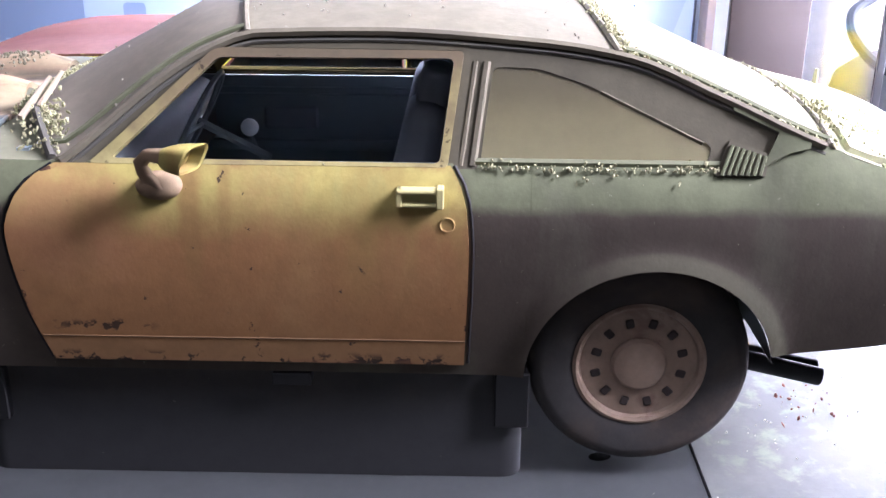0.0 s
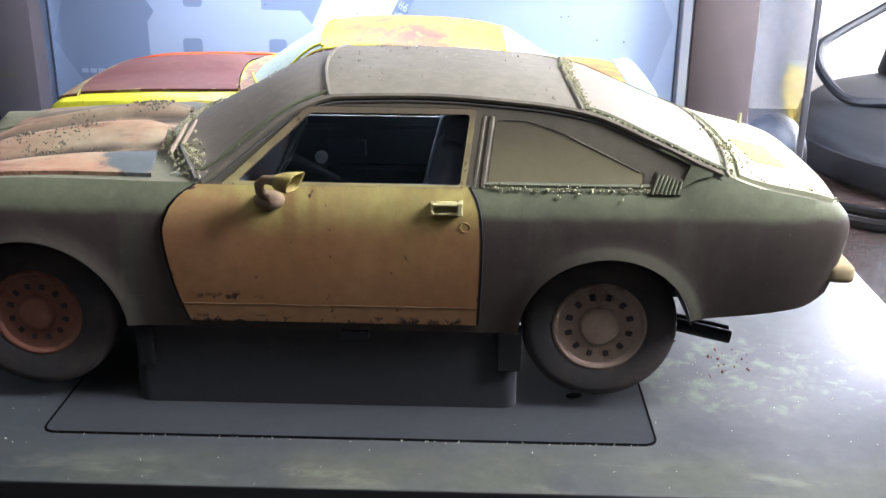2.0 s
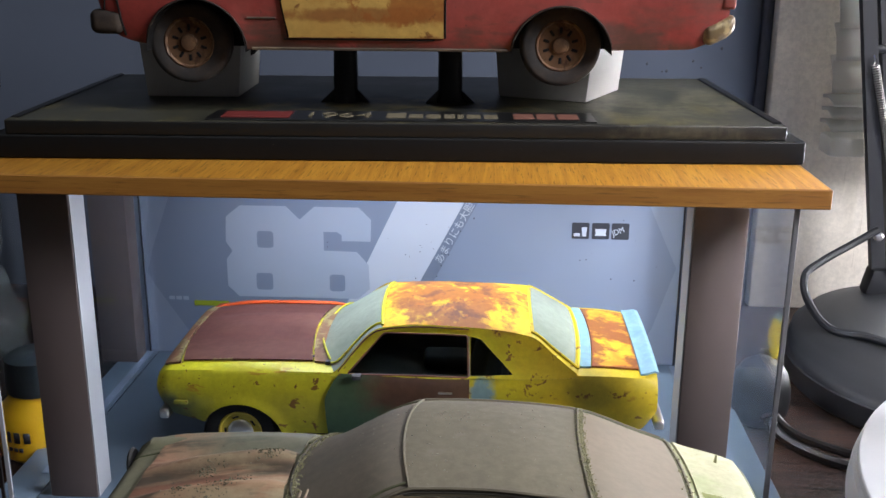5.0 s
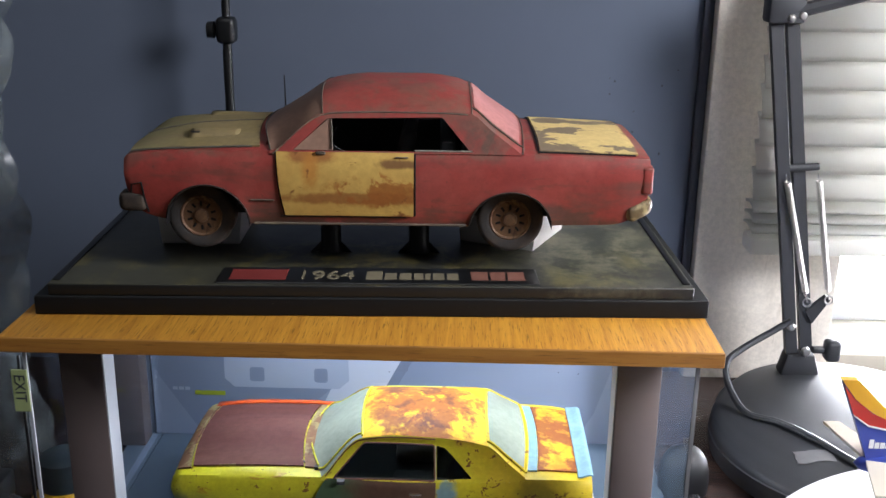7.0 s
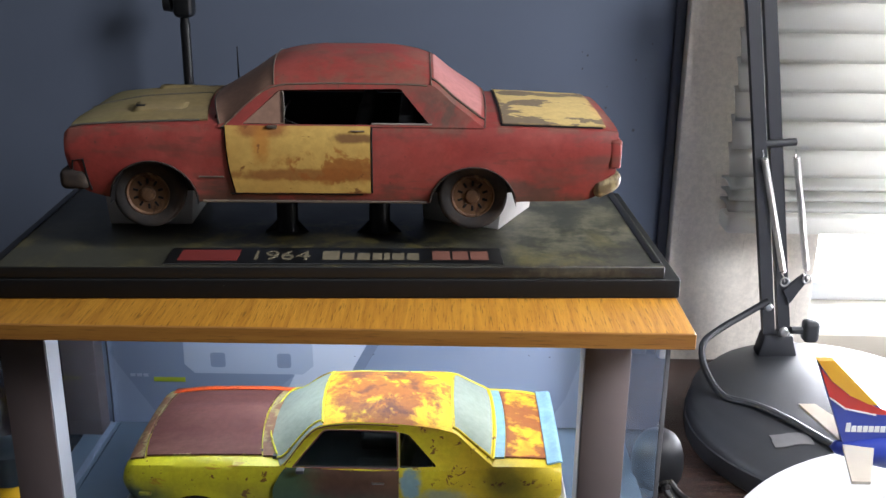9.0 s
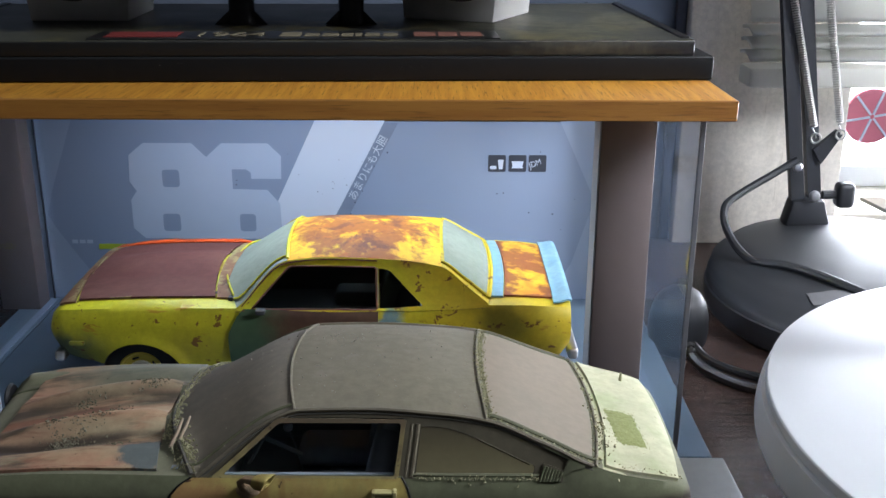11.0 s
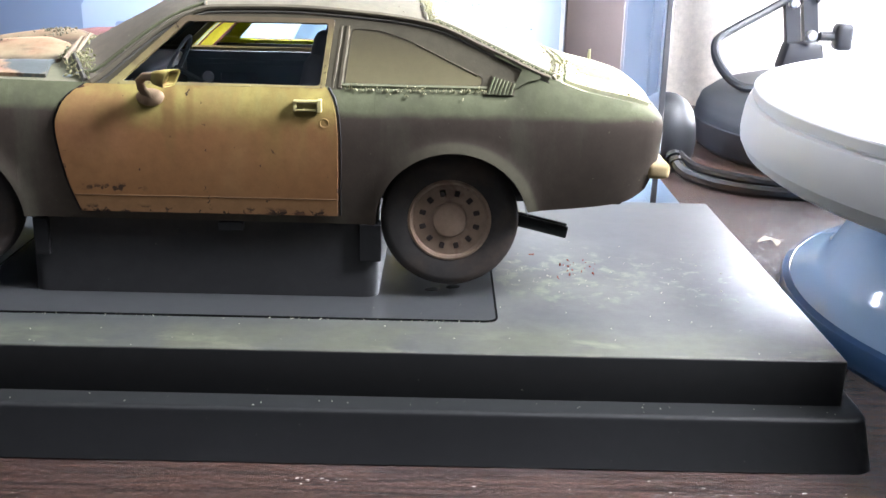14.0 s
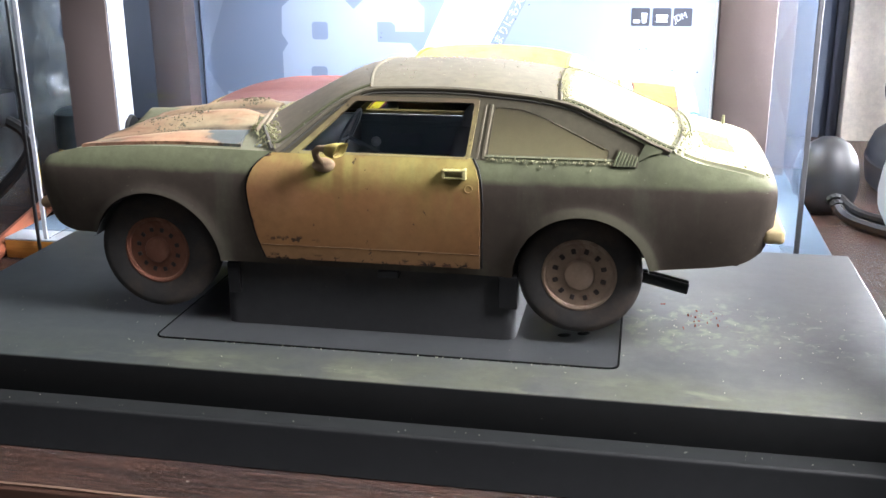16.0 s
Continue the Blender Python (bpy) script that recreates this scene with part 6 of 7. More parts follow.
for s in (-1, 1):
    bm = bmesh.new()
    rows = []
    for k in range(9):
        u, t = -0.1130 + 0.0260 * k / 8, k / 8
        hw, hh = 0.0070 * (1 - 0.25 * t), 0.0024 * (1 - t) ** 0.6
        rows.append([Vector((u, s * 0.0270 + hw * q, G.top(u, s * 0.0270 + hw * q) + 0.0008 + hh * (1 - abs(q) ** 3))) for q in (-1, -0.8, -0.5, 0, 0.5, 0.8, 1)])
    grid(bm, rows)
    scoop = part("hood_scoop", bm, M_GHOOD, gto)
    thick(scoop, 0.0005)
    bm = bmesh.new()
    z = G.top(-0.1115, s * 0.027) + 0.0024
    box(bm, (-0.1126, s * 0.0270 - 0.0040, z), (-0.1078, s * 0.0270 + 0.0040, z + 0.0007), 0.0002, 1)
    part("scoop_opening", bm, M_BLACK, scoop)
pts = [Vector((u, w, G.top(u, w) + 0.0013)) for u, w in ((-0.1412 + 0.0063 * k, -0.0075) for k in range(11))]
bead("hood_seam", pts, 0.00035, M_TRIM, gto)
for s in (-1, 1):
    bead("hood_seam", [Vector((u, s * 0.935 * G.w(u, G.belt(u)), G.top(u, 0.935 * G.w(u, G.belt(u))) + 0.0006)) for u in (-0.1400 + 0.0062 * k for k in range(11))], 0.0005, M_TRIM, gto)
G.deck_piece("trunk_lid", M_GDECK, gto, lambda s: 0.0690, lambda s: 0.1195, 0.93, label="tan flaking trunk lid")
gul = curve((0, -0.0615), (0.5, -0.0640), (1, -0.0650))
gwin = rounded([(-0.0570, 0.0684), (-0.0395, 0.0840), (0.0190, 0.0850), (0.0335, 0.0684)], 0.0012)
gout = [(-0.0690, 0.0668)] + [(u, max(G.rail(u), G.belt(u)) + 0.0001) for u in [-0.0680 + 0.003 * k for k in range(43)]] + [(0.0600, 0.0672), (0.03, 0.0675), (-0.03, 0.0675)]
for far in (False, True):
    G.side_piece("window_frame", M_RED, gto, [gout, gwin], far=far)
    G.side_piece("vent_window", M_GGLASS, gto, [[(-0.0565, 0.0686), (-0.0392, 0.0835), (-0.0372, 0.0835), (-0.0366, 0.0686)]], out=-0.0006, far=far)
    G.door_piece("door", M_GDOOR, gto, gul, lambda t: 0.0046, 0.0345, lambda u: G.belt(u) - 0.0003, far=far, label="yellow door with rust runs")
    for ln, r, mm in (([(u, G.rail(u) - 0.0004) for u in [-0.067 + 0.003 * k for k in range(34)]], 0.0005, M_GBUMP), ([(-0.0368, 0.0697), (-0.0375, 0.0838)], 0.0005, M_GBUMP), ([(gul(k / 10) - 0.0005, 0.0345 + 0.0033 * k) for k in range(11)], 0.0004, M_BLACK),
                      ([(0.0053, 0.0345 + 0.0033 * k) for k in range(11)], 0.0005, M_BLACK), ([(-0.078 + 0.0055 * k, 0.0294) for k in range(21)], 0.0007, M_GBUMP), ([(0.0053 + 0.0058 * k, 0.0690) for k in range(6)], 0.0005, M_CHROME)):
        pts = [G.side(u, z, 0.0005) for u, z in ln]
        bead("body_trim", mirrored(pts) if far else pts, r, mm, gto)
    for a, h, r in G.arches:
        pts = [Vector((a + r * math.cos(t), -G.w(a + r * math.cos(t), h + r * math.sin(t)) - 0.0003, h + r * math.sin(t))) for t in (math.pi * k / 24 for k in range(1, 24)) if h + r * math.sin(t) > G.sill(a + r * math.cos(t)) - 0.0002]
        bead("arch_trim", mirrored(pts) if far else pts, 0.0005, M_GBDARK, gto)
for fn in (gh, gbt, gbb, gc):
    bead("window_gasket", [G.cap(fn(s), s, 0.0002) for s in (2 * k / 24 - 1 for k in range(25))], 0.0004, M_GBUMP, gto)
for s0 in (-0.88, 0.88):
    bead("rear_window_trim", [G.cap(gbt(s0) + (gbb(s0) - gbt(s0)) * k / 10, s0, 0.0004) for k in range(11)], 0.0005, M_GBUMP, gto)
bm = bmesh.new()
box(bm, (0.1150, -0.0500, 0.0322), (0.1282, 0.0500, 0.0410), 0.0034, 4)
for v in bm.verts:
    v.co.z += 0.0050 * ss(0.119, 0.1285, v.co.x)
part("rear_bumper", bm, M_GCHROME, gto, "tarnished golden rear bumper")
bm = bmesh.new()
box(bm, (-0.1475, -0.0505, 0.0350), (-0.1330, 0.0505, 0.0455), 0.0034, 4)
part("front_bumper", bm, M_GBDARK, gto, "tarnished front bumper")
for s in (-1, 1):
    bm = bmesh.new()
    box(bm, (0.1215, s * 0.0455 - 0.0045, 0.0475), (0.1275, s * 0.0455 + 0.0045, 0.0620), 0.0015, 3)
    part("tail_lamp", bm, M_RED, gto)
for s in (-1, 1):
    nose = [(-0.1405, 0.0455), (-0.1395, 0.0500), (-0.1345, 0.0510), (-0.1335, 0.0400), (-0.1325, 0.0345)]
    bead("nose_seam", [Vector((u, s * (G.w(u, z) + 0.0003), z)) for u, z in nose], 0.0005, M_BLACK, gto)
    bead("side_crease", [Vector((u, s * (G.w(u, 0.0425) + 0.0002), 0.0425)) for u in (-0.0790 + 0.0030 * k for k in range(5))], 0.0005, M_GBUMP, gto)
    bead("trunk_seam", [Vector((u, s * 0.945 * G.w(u, G.belt(u)), G.top(u, 0.945 * G.w(u, G.belt(u))) + 0.0004)) for u in (0.0680 + 0.0050 * k for k in range(11))], 0.0005, M_BLACK, gto)
    bead("door_edge_gap", [G.side(u, z, 0.0006) if s < 0 else Vector((u, -G.side(u, z, 0.0006).y, z)) for u, z in ((-0.0640 + 0.0072 * k, 0.0336) for k in range(10))], 0.0004, M_BLACK, gto)
bead("trunk_seam", [Vector((0.0682, w, G.top(0.0682, w) + 0.0004)) for w in (-0.045 + 0.006 * k for k in range(16))], 0.0005, M_BLACK, gto)
bm = bmesh.new()
box(bm, (-0.0050, -0.0525, 0.0655), (0.0020, -0.0510, 0.0662), 0.0003, 1)
part("door_handle", bm, M_GBUMP, gto)
bm = bmesh.new()
box(bm, (-0.0450, -0.0525, 0.0668), (-0.0400, -0.0500, 0.0685), 0.0006)
part("mirror_stub", bm, M_GBUMP, gto)
bm = bmesh.new()
tube(bm, [(-0.0715, 0.030, 0.070), (-0.0718, 0.030, 0.0945)], [0.0006, 0.0003], 6)
part("antenna", bm, M_BLACK, gto)
bm = bmesh.new()
box(bm, (-0.132, -0.024, 0.0312), (0.112, 0.024, 0.0370), 0.001)
box(bm, (-0.078, -0.046, 0.0298), (0.030, 0.046, 0.0370), 0.001)
part("underbody", bm, M_BLACK, gto)
tub(G, gto, -0.066, 0.031, 0.036, 0.0455, M_DARKIN2)
for y in (-0.020, 0.020):
    seat(gto, -0.0180, y, 0.042, M_DARKIN2, 0.030)
bm = bmesh.new()
box(bm, (0.0180, -0.040, 0.042), (0.0260, 0.040, 0.072), 0.003)
part("rear_bench", bm, M_DARKIN2, gto)
steering(gto, -0.0420, -0.020, 0.066, 0.0095, M_DARKIN2)
for x in (-0.1020, 0.0550):
    for s in (-1, 1):
        well(gto, x, s * 0.0500, s * 0.0240, 0.0280, 0.0214, 0.020)
M_GRIM = paint("brown_rust_rim", (0.145, 0.082, 0.046), [((("noise", 90, 0.48, 0.68),), (0.28, 0.17, 0.08), 0.7), ((("noise", 160, 0.54, 0.64),), (0.06, 0.03, 0.02), 0.85)], rough=0.5)
for s in (-1, 1):
    for x in (-0.1070, 0.0552):
        wheel(gto, x, s * 0.0360, 0.0310, 0.0176, 0.0120, 0.0105, (M_TYRE, M_GRIM, M_GRIM, M_BLACK), 10, 0.36, s, slot_at=0.62, slot_size=(0.13, 0.06))

# its plinth
gp = tagged(thing("display_plinth", Matrix.Translation((-0.0140, 0.225, 0)) @ Matrix.Rotation(radians(2.4), 4, "Z")), "black plastic display plinth with a faded title plate", "plinth")
bm = bmesh.new()
box(bm, (-0.1780, -0.0764, 0.1735), (0.1720, 0.0840, 0.1835), 0.0009, 3)
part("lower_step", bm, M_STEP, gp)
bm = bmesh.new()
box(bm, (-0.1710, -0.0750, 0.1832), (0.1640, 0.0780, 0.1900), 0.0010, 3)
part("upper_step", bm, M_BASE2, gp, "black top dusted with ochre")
# flat dark strips added for the darker side ledges; no rail stands there
bm = bmesh.new()
box(bm, (0.1590, -0.0700, 0.1898), (0.1628, 0.0750, 0.1908), 0.0004)
part("dark_edge_strip", bm, M_SATIN, gp)
bm = bmesh.new()
box(bm, (-0.1698, -0.0700, 0.1898), (-0.1660, 0.0750, 0.1908), 0.0004)
part("dark_edge_strip", bm, M_SATIN, gp)
bm = bmesh.new()
box(bm, (-0.0850, -0.0725, 0.1899), (0.0835, -0.0480, 0.1906), 0.0003, 1)
part("title_plate", bm, M_SATIN, gp)
bm = bmesh.new()
box(bm, (-0.0790, -0.0680, 0.1905), (-0.0495, -0.0525, 0.1909))
part("red_badge", bm, plain("faded_red_badge", (0.19, 0.030, 0.026), 0.5, var=0.3), gp, "red badge with worn pale marks")
M_LET = plain("faded_cream_lettering", (0.18, 0.155, 0.10), 0.6, var=0.5, scale=90)
M_LETR = plain("faded_red_lettering", (0.20, 0.085, 0.06), 0.6, var=0.5, scale=90)


def lettering(name, text, size, m, mat, parent, depth=0.0001, stretch=1.0):
    cu = bpy.data.curves.new(name, "FONT")
    cu.body, cu.size, cu.extrude, cu.align_x, cu.align_y = text, size, depth, "LEFT", "BOTTOM_BASELINE"
    ob = bpy.data.objects.new(name, cu)
    scene.collection.objects.link(ob)
    bpy.context.view_layer.update()
    me = bpy.data.meshes.new_from_object(ob.evaluated_get(bpy.context.evaluated_depsgraph_get()))
    bpy.data.objects.remove(ob)
    me.materials.clear()
    me.materials.append(mat)
    o = new(name, me)
    o.parent = parent
    o.matrix_basis = m @ Matrix.Diagonal((stretch, 1, 1, 1))
    return o


lettering("year_lettering", "1964", 0.0190, Matrix.Translation((-0.0445, -0.0670, 0.1908)), M_LET, gp, stretch=0.82)
for x, w, mat in ((-0.0075, 0.0085, M_LET), (0.0024, 0.0062, M_LET), (0.0100, 0.0064, M_LET), (0.0178, 0.0048, M_LET), (0.0236, 0.0028, M_LET), (0.0276, 0.0062, M_LET), (0.0352, 0.0060, M_LET), (0.0480, 0.0090, M_LETR), (0.0582, 0.0080, M_LETR), (0.0674, 0.0090, M_LETR)):
    bm = bmesh.new()
    box(bm, (x, -0.0670, 0.1905), (x + w, -0.0670 + (0.0130 if w > 0.0075 else 0.0100), 0.1908))
    part("title_bar", bm, mat, gp)
for x in (-0.030, 0.020):
    bm = bmesh.new()
    lathe(bm, [(0.0075, 0.0), (0.0060, 0.004), (0.0055, 0.036)], 24, Matrix.Translation((x, -0.0150, 0.1899)))
    for a in (200, 340):
        d = Vector((math.cos(radians(a)), math.sin(radians(a)), 0))
        n = Vector((-d.y, d.x, 0)) * 0.0006
        o0 = Vector((x, -0.0150, 0.1899))
        tri = [o0 + d * 0.005, o0 + d * 0.013, o0 + d * 0.005 + Vector((0, 0, 0.007))]
        a1, b1 = [bm.verts.new(p + n) for p in tri], [bm.verts.new(p - n) for p in tri]
        bm.faces.new(a1)
        bm.faces.new(b1)
        for k in range(3):
            bm.faces.new((a1[k], a1[(k + 1) % 3], b1[(k + 1) % 3], b1[k]))
    part("support_post", bm, M_SATIN, gp)
for x, y, a, w in ((-0.1205, 0.234, 2, 0.045), (0.0590, 0.240, -24, 0.046)):
    bm = bmesh.new()
    box(bm, (-w / 2, -0.020, 0), (w / 2, 0.030, 0.0300), 0.0006)
    for v in bm.verts:
        if v.co.z > 0.02:
            v.co.x *= 1.12
    tagged(part("foam_block", bm, M_FOAM), "white foam block propping up the red car", "block", "foam blocks").matrix_basis = Matrix.Translation((x, y, 0.1902)) @ Matrix.Rotation(radians(a), 4, "Z")

# ---- the printed backdrop ----
PY = 0.3174


def flat(name, loop, mat, parent, depth=0.0, holes=(), label=""):
    """A printed shape on the backdrop, from outlines in (x, z)."""
    bm = fill([loop, *holes])
    for v in bm.verts:
        v.co = Vector((v.co.x, PY - depth, v.co.y))
    r = bmesh.ops.extrude_face_region(bm, geom=bm.faces[:])
    bmesh.ops.translate(bm, verts=[v for v in r["geom"] if isinstance(v, bmesh.types.BMVert)], vec=(0, 0.00008, 0))
    return part(name, bm, mat, parent, label, smooth=0)


flat("print_left_shape", [(-0.1520, 0.1640), (-0.1890, 0.0640), (-0.1560, 0.0130), (-0.1000, 0.0130), (-0.0620, 0.0480), (0.0060, 0.1640)], M_POSTERD, case, 0.0001)
flat("print_right_shape", [(0.0150, 0.1216), (0.1178, 0.1216), (0.1400, 0.0740), (0.1276, 0.0340), (0.1150, 0.0130), (-0.0320, 0.0130), (-0.0130, 0.0690)], M_POSTERD, case, 0.0001)
flat("print_light_band", [(-0.0055, 0.1640), (0.0150, 0.1640), (0.0150, 0.1216), (-0.0400, 0.0130), (-0.0780, 0.0130)], M_POSTERL, case, 0.0002)
flat("print_text_band", [(0.0150, 0.1210), (0.0232, 0.1210), (-0.0340, 0.0130), (-0.0420, 0.0130)], plain("grey_blue_print", (0.16, 0.20, 0.28), 0.55, bump=0), case, 0.0003)
M_NUM = plain("pale_number_print", (0.345, 0.41, 0.525), 0.55, var=0.05, bump=0)
eight = [(-0.1360, 0.1010), (-0.1270, 0.1083), (-0.0985, 0.1083), (-0.0903, 0.1000), (-0.0810, 0.1083), (-0.0537, 0.1083), (-0.0462, 0.1008), (-0.0466, 0.0868), (-0.0645, 0.0868), (-0.0645, 0.0905), (-0.0672, 0.0925), (-0.0757, 0.0925), (-0.0757, 0.0805), (-0.0552, 0.0800),
         (-0.0480, 0.0716), (-0.0475, 0.0560), (-0.0550, 0.0493), (-0.1300, 0.0493), (-0.1369, 0.0560), (-0.1369, 0.0735), (-0.1330, 0.0790), (-0.1369, 0.0850)]
h1 = rounded([(-0.1172, 0.0922), (-0.1070, 0.0922), (-0.1070, 0.0815), (-0.1172, 0.0815)], 0.0022)
h2 = rounded([(-0.1187, 0.0650), (-0.1083, 0.0650), (-0.1083, 0.0540), (-0.1187, 0.0540)], 0.0022)
h3 = rounded([(-0.0726, 0.0650), (-0.0630, 0.0650), (-0.0630, 0.0540), (-0.0726, 0.0540)], 0.0022)
flat("number_86", eight, M_NUM, case, 0.0003, (h1, h2, h3), "large pale printed number 86")
M_VENT = plain("dark_window_print", (0.055, 0.045, 0.042), 0.55, bump=0)
flat("print_window", [(0.0150, 0.1430), (0.1178, 0.1430), (0.1178, 0.1216), (0.0150, 0.1216)], M_VENT, case, 0.0003, label="printed dark slatted window")
M_DIMGAP = plain("dim_grey_print", (0.155, 0.160, 0.200), 0.55, var=0.2, scale=30, bump=0)
for x0, x1, mat in ((0.0185, 0.0625, M_DIMGAP), (0.0690, 0.1140, M_POSTER)):
    for z in (0.1255, 0.1320, 0.1385):
        flat("print_window_gap", [(x0, z), (x1, z), (x1, z + 0.0038), (x0, z + 0.0038)], mat, case, 0.0004)
for x, kind in ((0.0759, 0), (0.0880, 1), (0.0998, 2)):
    flat("icon_tile", rounded([(x, 0.1018), (x + 0.0105, 0.1018), (x + 0.0105, 0.0916), (x, 0.0916)], 0.0010), M_INK, case, 0.0003)
    if kind == 0:
        flat("icon_mark", rounded([(x + 0.0058, 0.0990), (x + 0.0092, 0.0990), (x + 0.0086, 0.0932), (x + 0.0064, 0.0932)], 0.0004), M_POSTERL, case, 0.0004)
        flat("icon_mark", rounded([(x + 0.0012, 0.0952), (x + 0.0050, 0.0952), (x + 0.0050, 0.0932), (x + 0.0012, 0.0932)], 0.0008), M_POSTERL, case, 0.0004)
    elif kind == 1:
        flat("icon_mark", [(x + 0.0018, 0.0980), (x + 0.0088, 0.0980), (x + 0.0082, 0.0950), (x + 0.0088, 0.0938), (x + 0.0018, 0.0938), (x + 0.0024, 0.0950)], M_POSTERL, case, 0.0004)
lettering("icon_text", "JDM", 0.0050, Matrix.Translation((0.1008, PY - 0.0005, 0.0938)) @ Matrix.Rotation(radians(90), 4, "X") @ Matrix.Rotation(radians(22), 4, "Z"), M_POSTERL, case, 0.00005, 0.85)
lettering("band_text", "あまりにも大胆", 0.0062, Matrix.Translation((-0.0035, PY - 0.0006, 0.0735)) @ Matrix.Rotation(radians(90), 4, "X") @ Matrix.Rotation(radians(62), 4, "Z"), M_POSTERL, case, 0.00005)
for x, z, w, h, mat in ((-0.1750, 0.0460, 0.0035, 0.0024, M_NUM), (-0.1705, 0.0460, 0.0035, 0.0024, M_NUM), (-0.1660, 0.0460, 0.0035, 0.0024, M_NUM), (-0.1590, 0.0425, 0.0220, 0.0034, plain("lime_print", (0.35, 0.42, 0.03), 0.5, bump=0))):
    flat("print_bar", [(x, z), (x + w, z), (x + w, z + h), (x, z + h)], mat, case, 0.0004)
M_STROKE = plain("pale_stroke_print", (0.37, 0.43, 0.54), 0.55, var=0.05, bump=0)
for x0, z0, x1, z1, w in ((-0.1452, 0.1374, -0.1305, 0.1468, 0.0026), (-0.1424, 0.1478, -0.1352, 0.1388, 0.0034), (-0.1404, 0.1368, -0.1358, 0.1292, 0.0026), (-0.1352, 0.1392, -0.1308, 0.1322, 0.0026), (-0.1304, 0.1416, -0.1266, 0.1356, 0.0026),
                          (-0.1244, 0.1440, -0.1166, 0.1484, 0.0028), (-0.1180, 0.1478, -0.1142, 0.1396, 0.0028), (-0.1112, 0.1482, -0.1082, 0.1402, 0.0028), (-0.1040, 0.1476, -0.1012, 0.1396, 0.0028), (-0.1020, 0.1402, -0.0910, 0.1440, 0.0024), (-0.0944, 0.1484, -0.0908, 0.1420, 0.0028)):
    d = Vector((x1 - x0, z1 - z0)).normalized() * w / 2
    flat("print_stroke", [(x0 - d.y, z0 + d.x), (x1 - d.y, z1 + d.x), (x1 + d.y, z1 - d.x), (x0 + d.y, z0 - d.x)], M_STROKE, case, 0.0004 if d.y > 0 else 0.0005)
for z in (0.1260, 0.1323):
    flat("print_glint", [(0.0192, z), (0.0235, z), (0.0226, z + 0.0034), (0.0192, z + 0.0034)], M_OFFWHITE, case, 0.0005)
rnd = random.Random(9)
bm = bmesh.new()
for k in range(34):
    x, z, r = rnd.gauss(-0.01, 0.028) if k < 26 else rnd.uniform(0.08, 0.14), rnd.gauss(0.085, 0.02), rnd.uniform(0.00015, 0.0005)
    bmesh.ops.create_circle(bm, cap_ends=True, segments=7, radius=r, matrix=Matrix.Translation((x, PY - 0.0007, z)) @ Matrix.Rotation(radians(90), 4, "X"))
tagged(part("print_specks", bm, M_INK, case, smooth=0), kind="stuff")
for x in (-0.1905, 0.1425):
    bm = bmesh.new()
    box(bm, (x - 0.0004, PY - 0.0012, 0.0105), (x + 0.0004, PY + 0.0005, 0.1653))
    part("panel_joint", bm, M_INK, case)

# ---- desk lamp behind the case ----
lamp = tagged(thing("desk_lamp", pose(0.3035, 0.372, 0)), "black swing-arm desk lamp with a domed base", "lamp")
DOME = [(0.0995, 0.0005), (0.1030, 0.0035), (0.1045, 0.0110), (0.1048, 0.0170), (0.1038, 0.0176), (0.1030, 0.0215), (0.0985, 0.0265), (0.0870, 0.0315), (0.0700, 0.0350), (0.0480, 0.0372), (0.0280, 0.0384), (0.0120, 0.0390)]


def dome_middle(z):
    """The base's rings drift back as they rise."""
    f = ss(0.0176, 0.0390, z)
    return Vector((0.015, -0.055 + 0.030 * f))


def dome_height(x, y):
    best = 0.0
    for (r0, z0), (r1, z1) in zip(DOME, DOME[1:]):
        for k in range(12):
            r, z = r0 + (r1 - r0) * k / 12, z0 + (z1 - z0) * k / 12
            if (Vector((x, y)) - dome_middle(z)).length <= r:
                best = max(best, z)
    return best


bm = bmesh.new()
fine = [(r0 + (r1 - r0) * k / 3, z0 + (z1 - z0) * k / 3) for (r0, z0), (r1, z1) in zip(DOME, DOME[1:]) for k in range(3)]
lathe(bm, [(0.0, 0.0005)] + fine + [DOME[-1], (0.0, 0.0391)], 80)
for v in bm.verts:
    q = dome_middle(v.co.z)
    v.co.x += q.x
    v.co.y += q.y
part("base", bm, M_LAMP, lamp)
bm = bmesh.new()
box(bm, (-0.0200, 0.014, 0.0350), (0.0030, 0.030, 0.0540), 0.003)
for v in bm.verts:
    if v.co.z < 0.046:
        v.co.x += 0.004 if v.co.x > -0.008 else -0.003
part("hinge_foot", bm, M_LAMP, lamp)
L0, L1 = Vector((-0.0080, 0.022, 0.0500)), Vector((-0.0495, 0.026, 0.3200))
for off, y in ((-0.0062, 0.0), (0.0062, 0.004)):
    bm = bmesh.new()
    d = (L1 - L0).normalized()
    side = Vector((d.z, 0, -d.x)) * off
    a, b = L0 + side + Vector((0, y, 0)), L1 + side + Vector((0, y, 0))
    hw, hd = Vector((d.z, 0, -d.x)) * 0.0044, Vector((0, 0.0034, 0))
    r0 = [bm.verts.new(a + sx * hw + sy * hd) for sx, sy in ((-1, -1), (1, -1), (1, 1), (-1, 1))]
    r1 = [bm.verts.new(b + sx * hw + sy * hd) for sx, sy in ((-1, -1), (1, -1), (1, 1), (-1, 1))]
    for k in range(4):
        bm.faces.new((r0[k], r0[(k + 1) % 4], r1[(k + 1) % 4], r1[k]))
    bm.faces.new(r0)
    bm.faces.new(r1)
    part("arm_bar", bm, M_LAMP, lamp)
bm = bmesh.new()
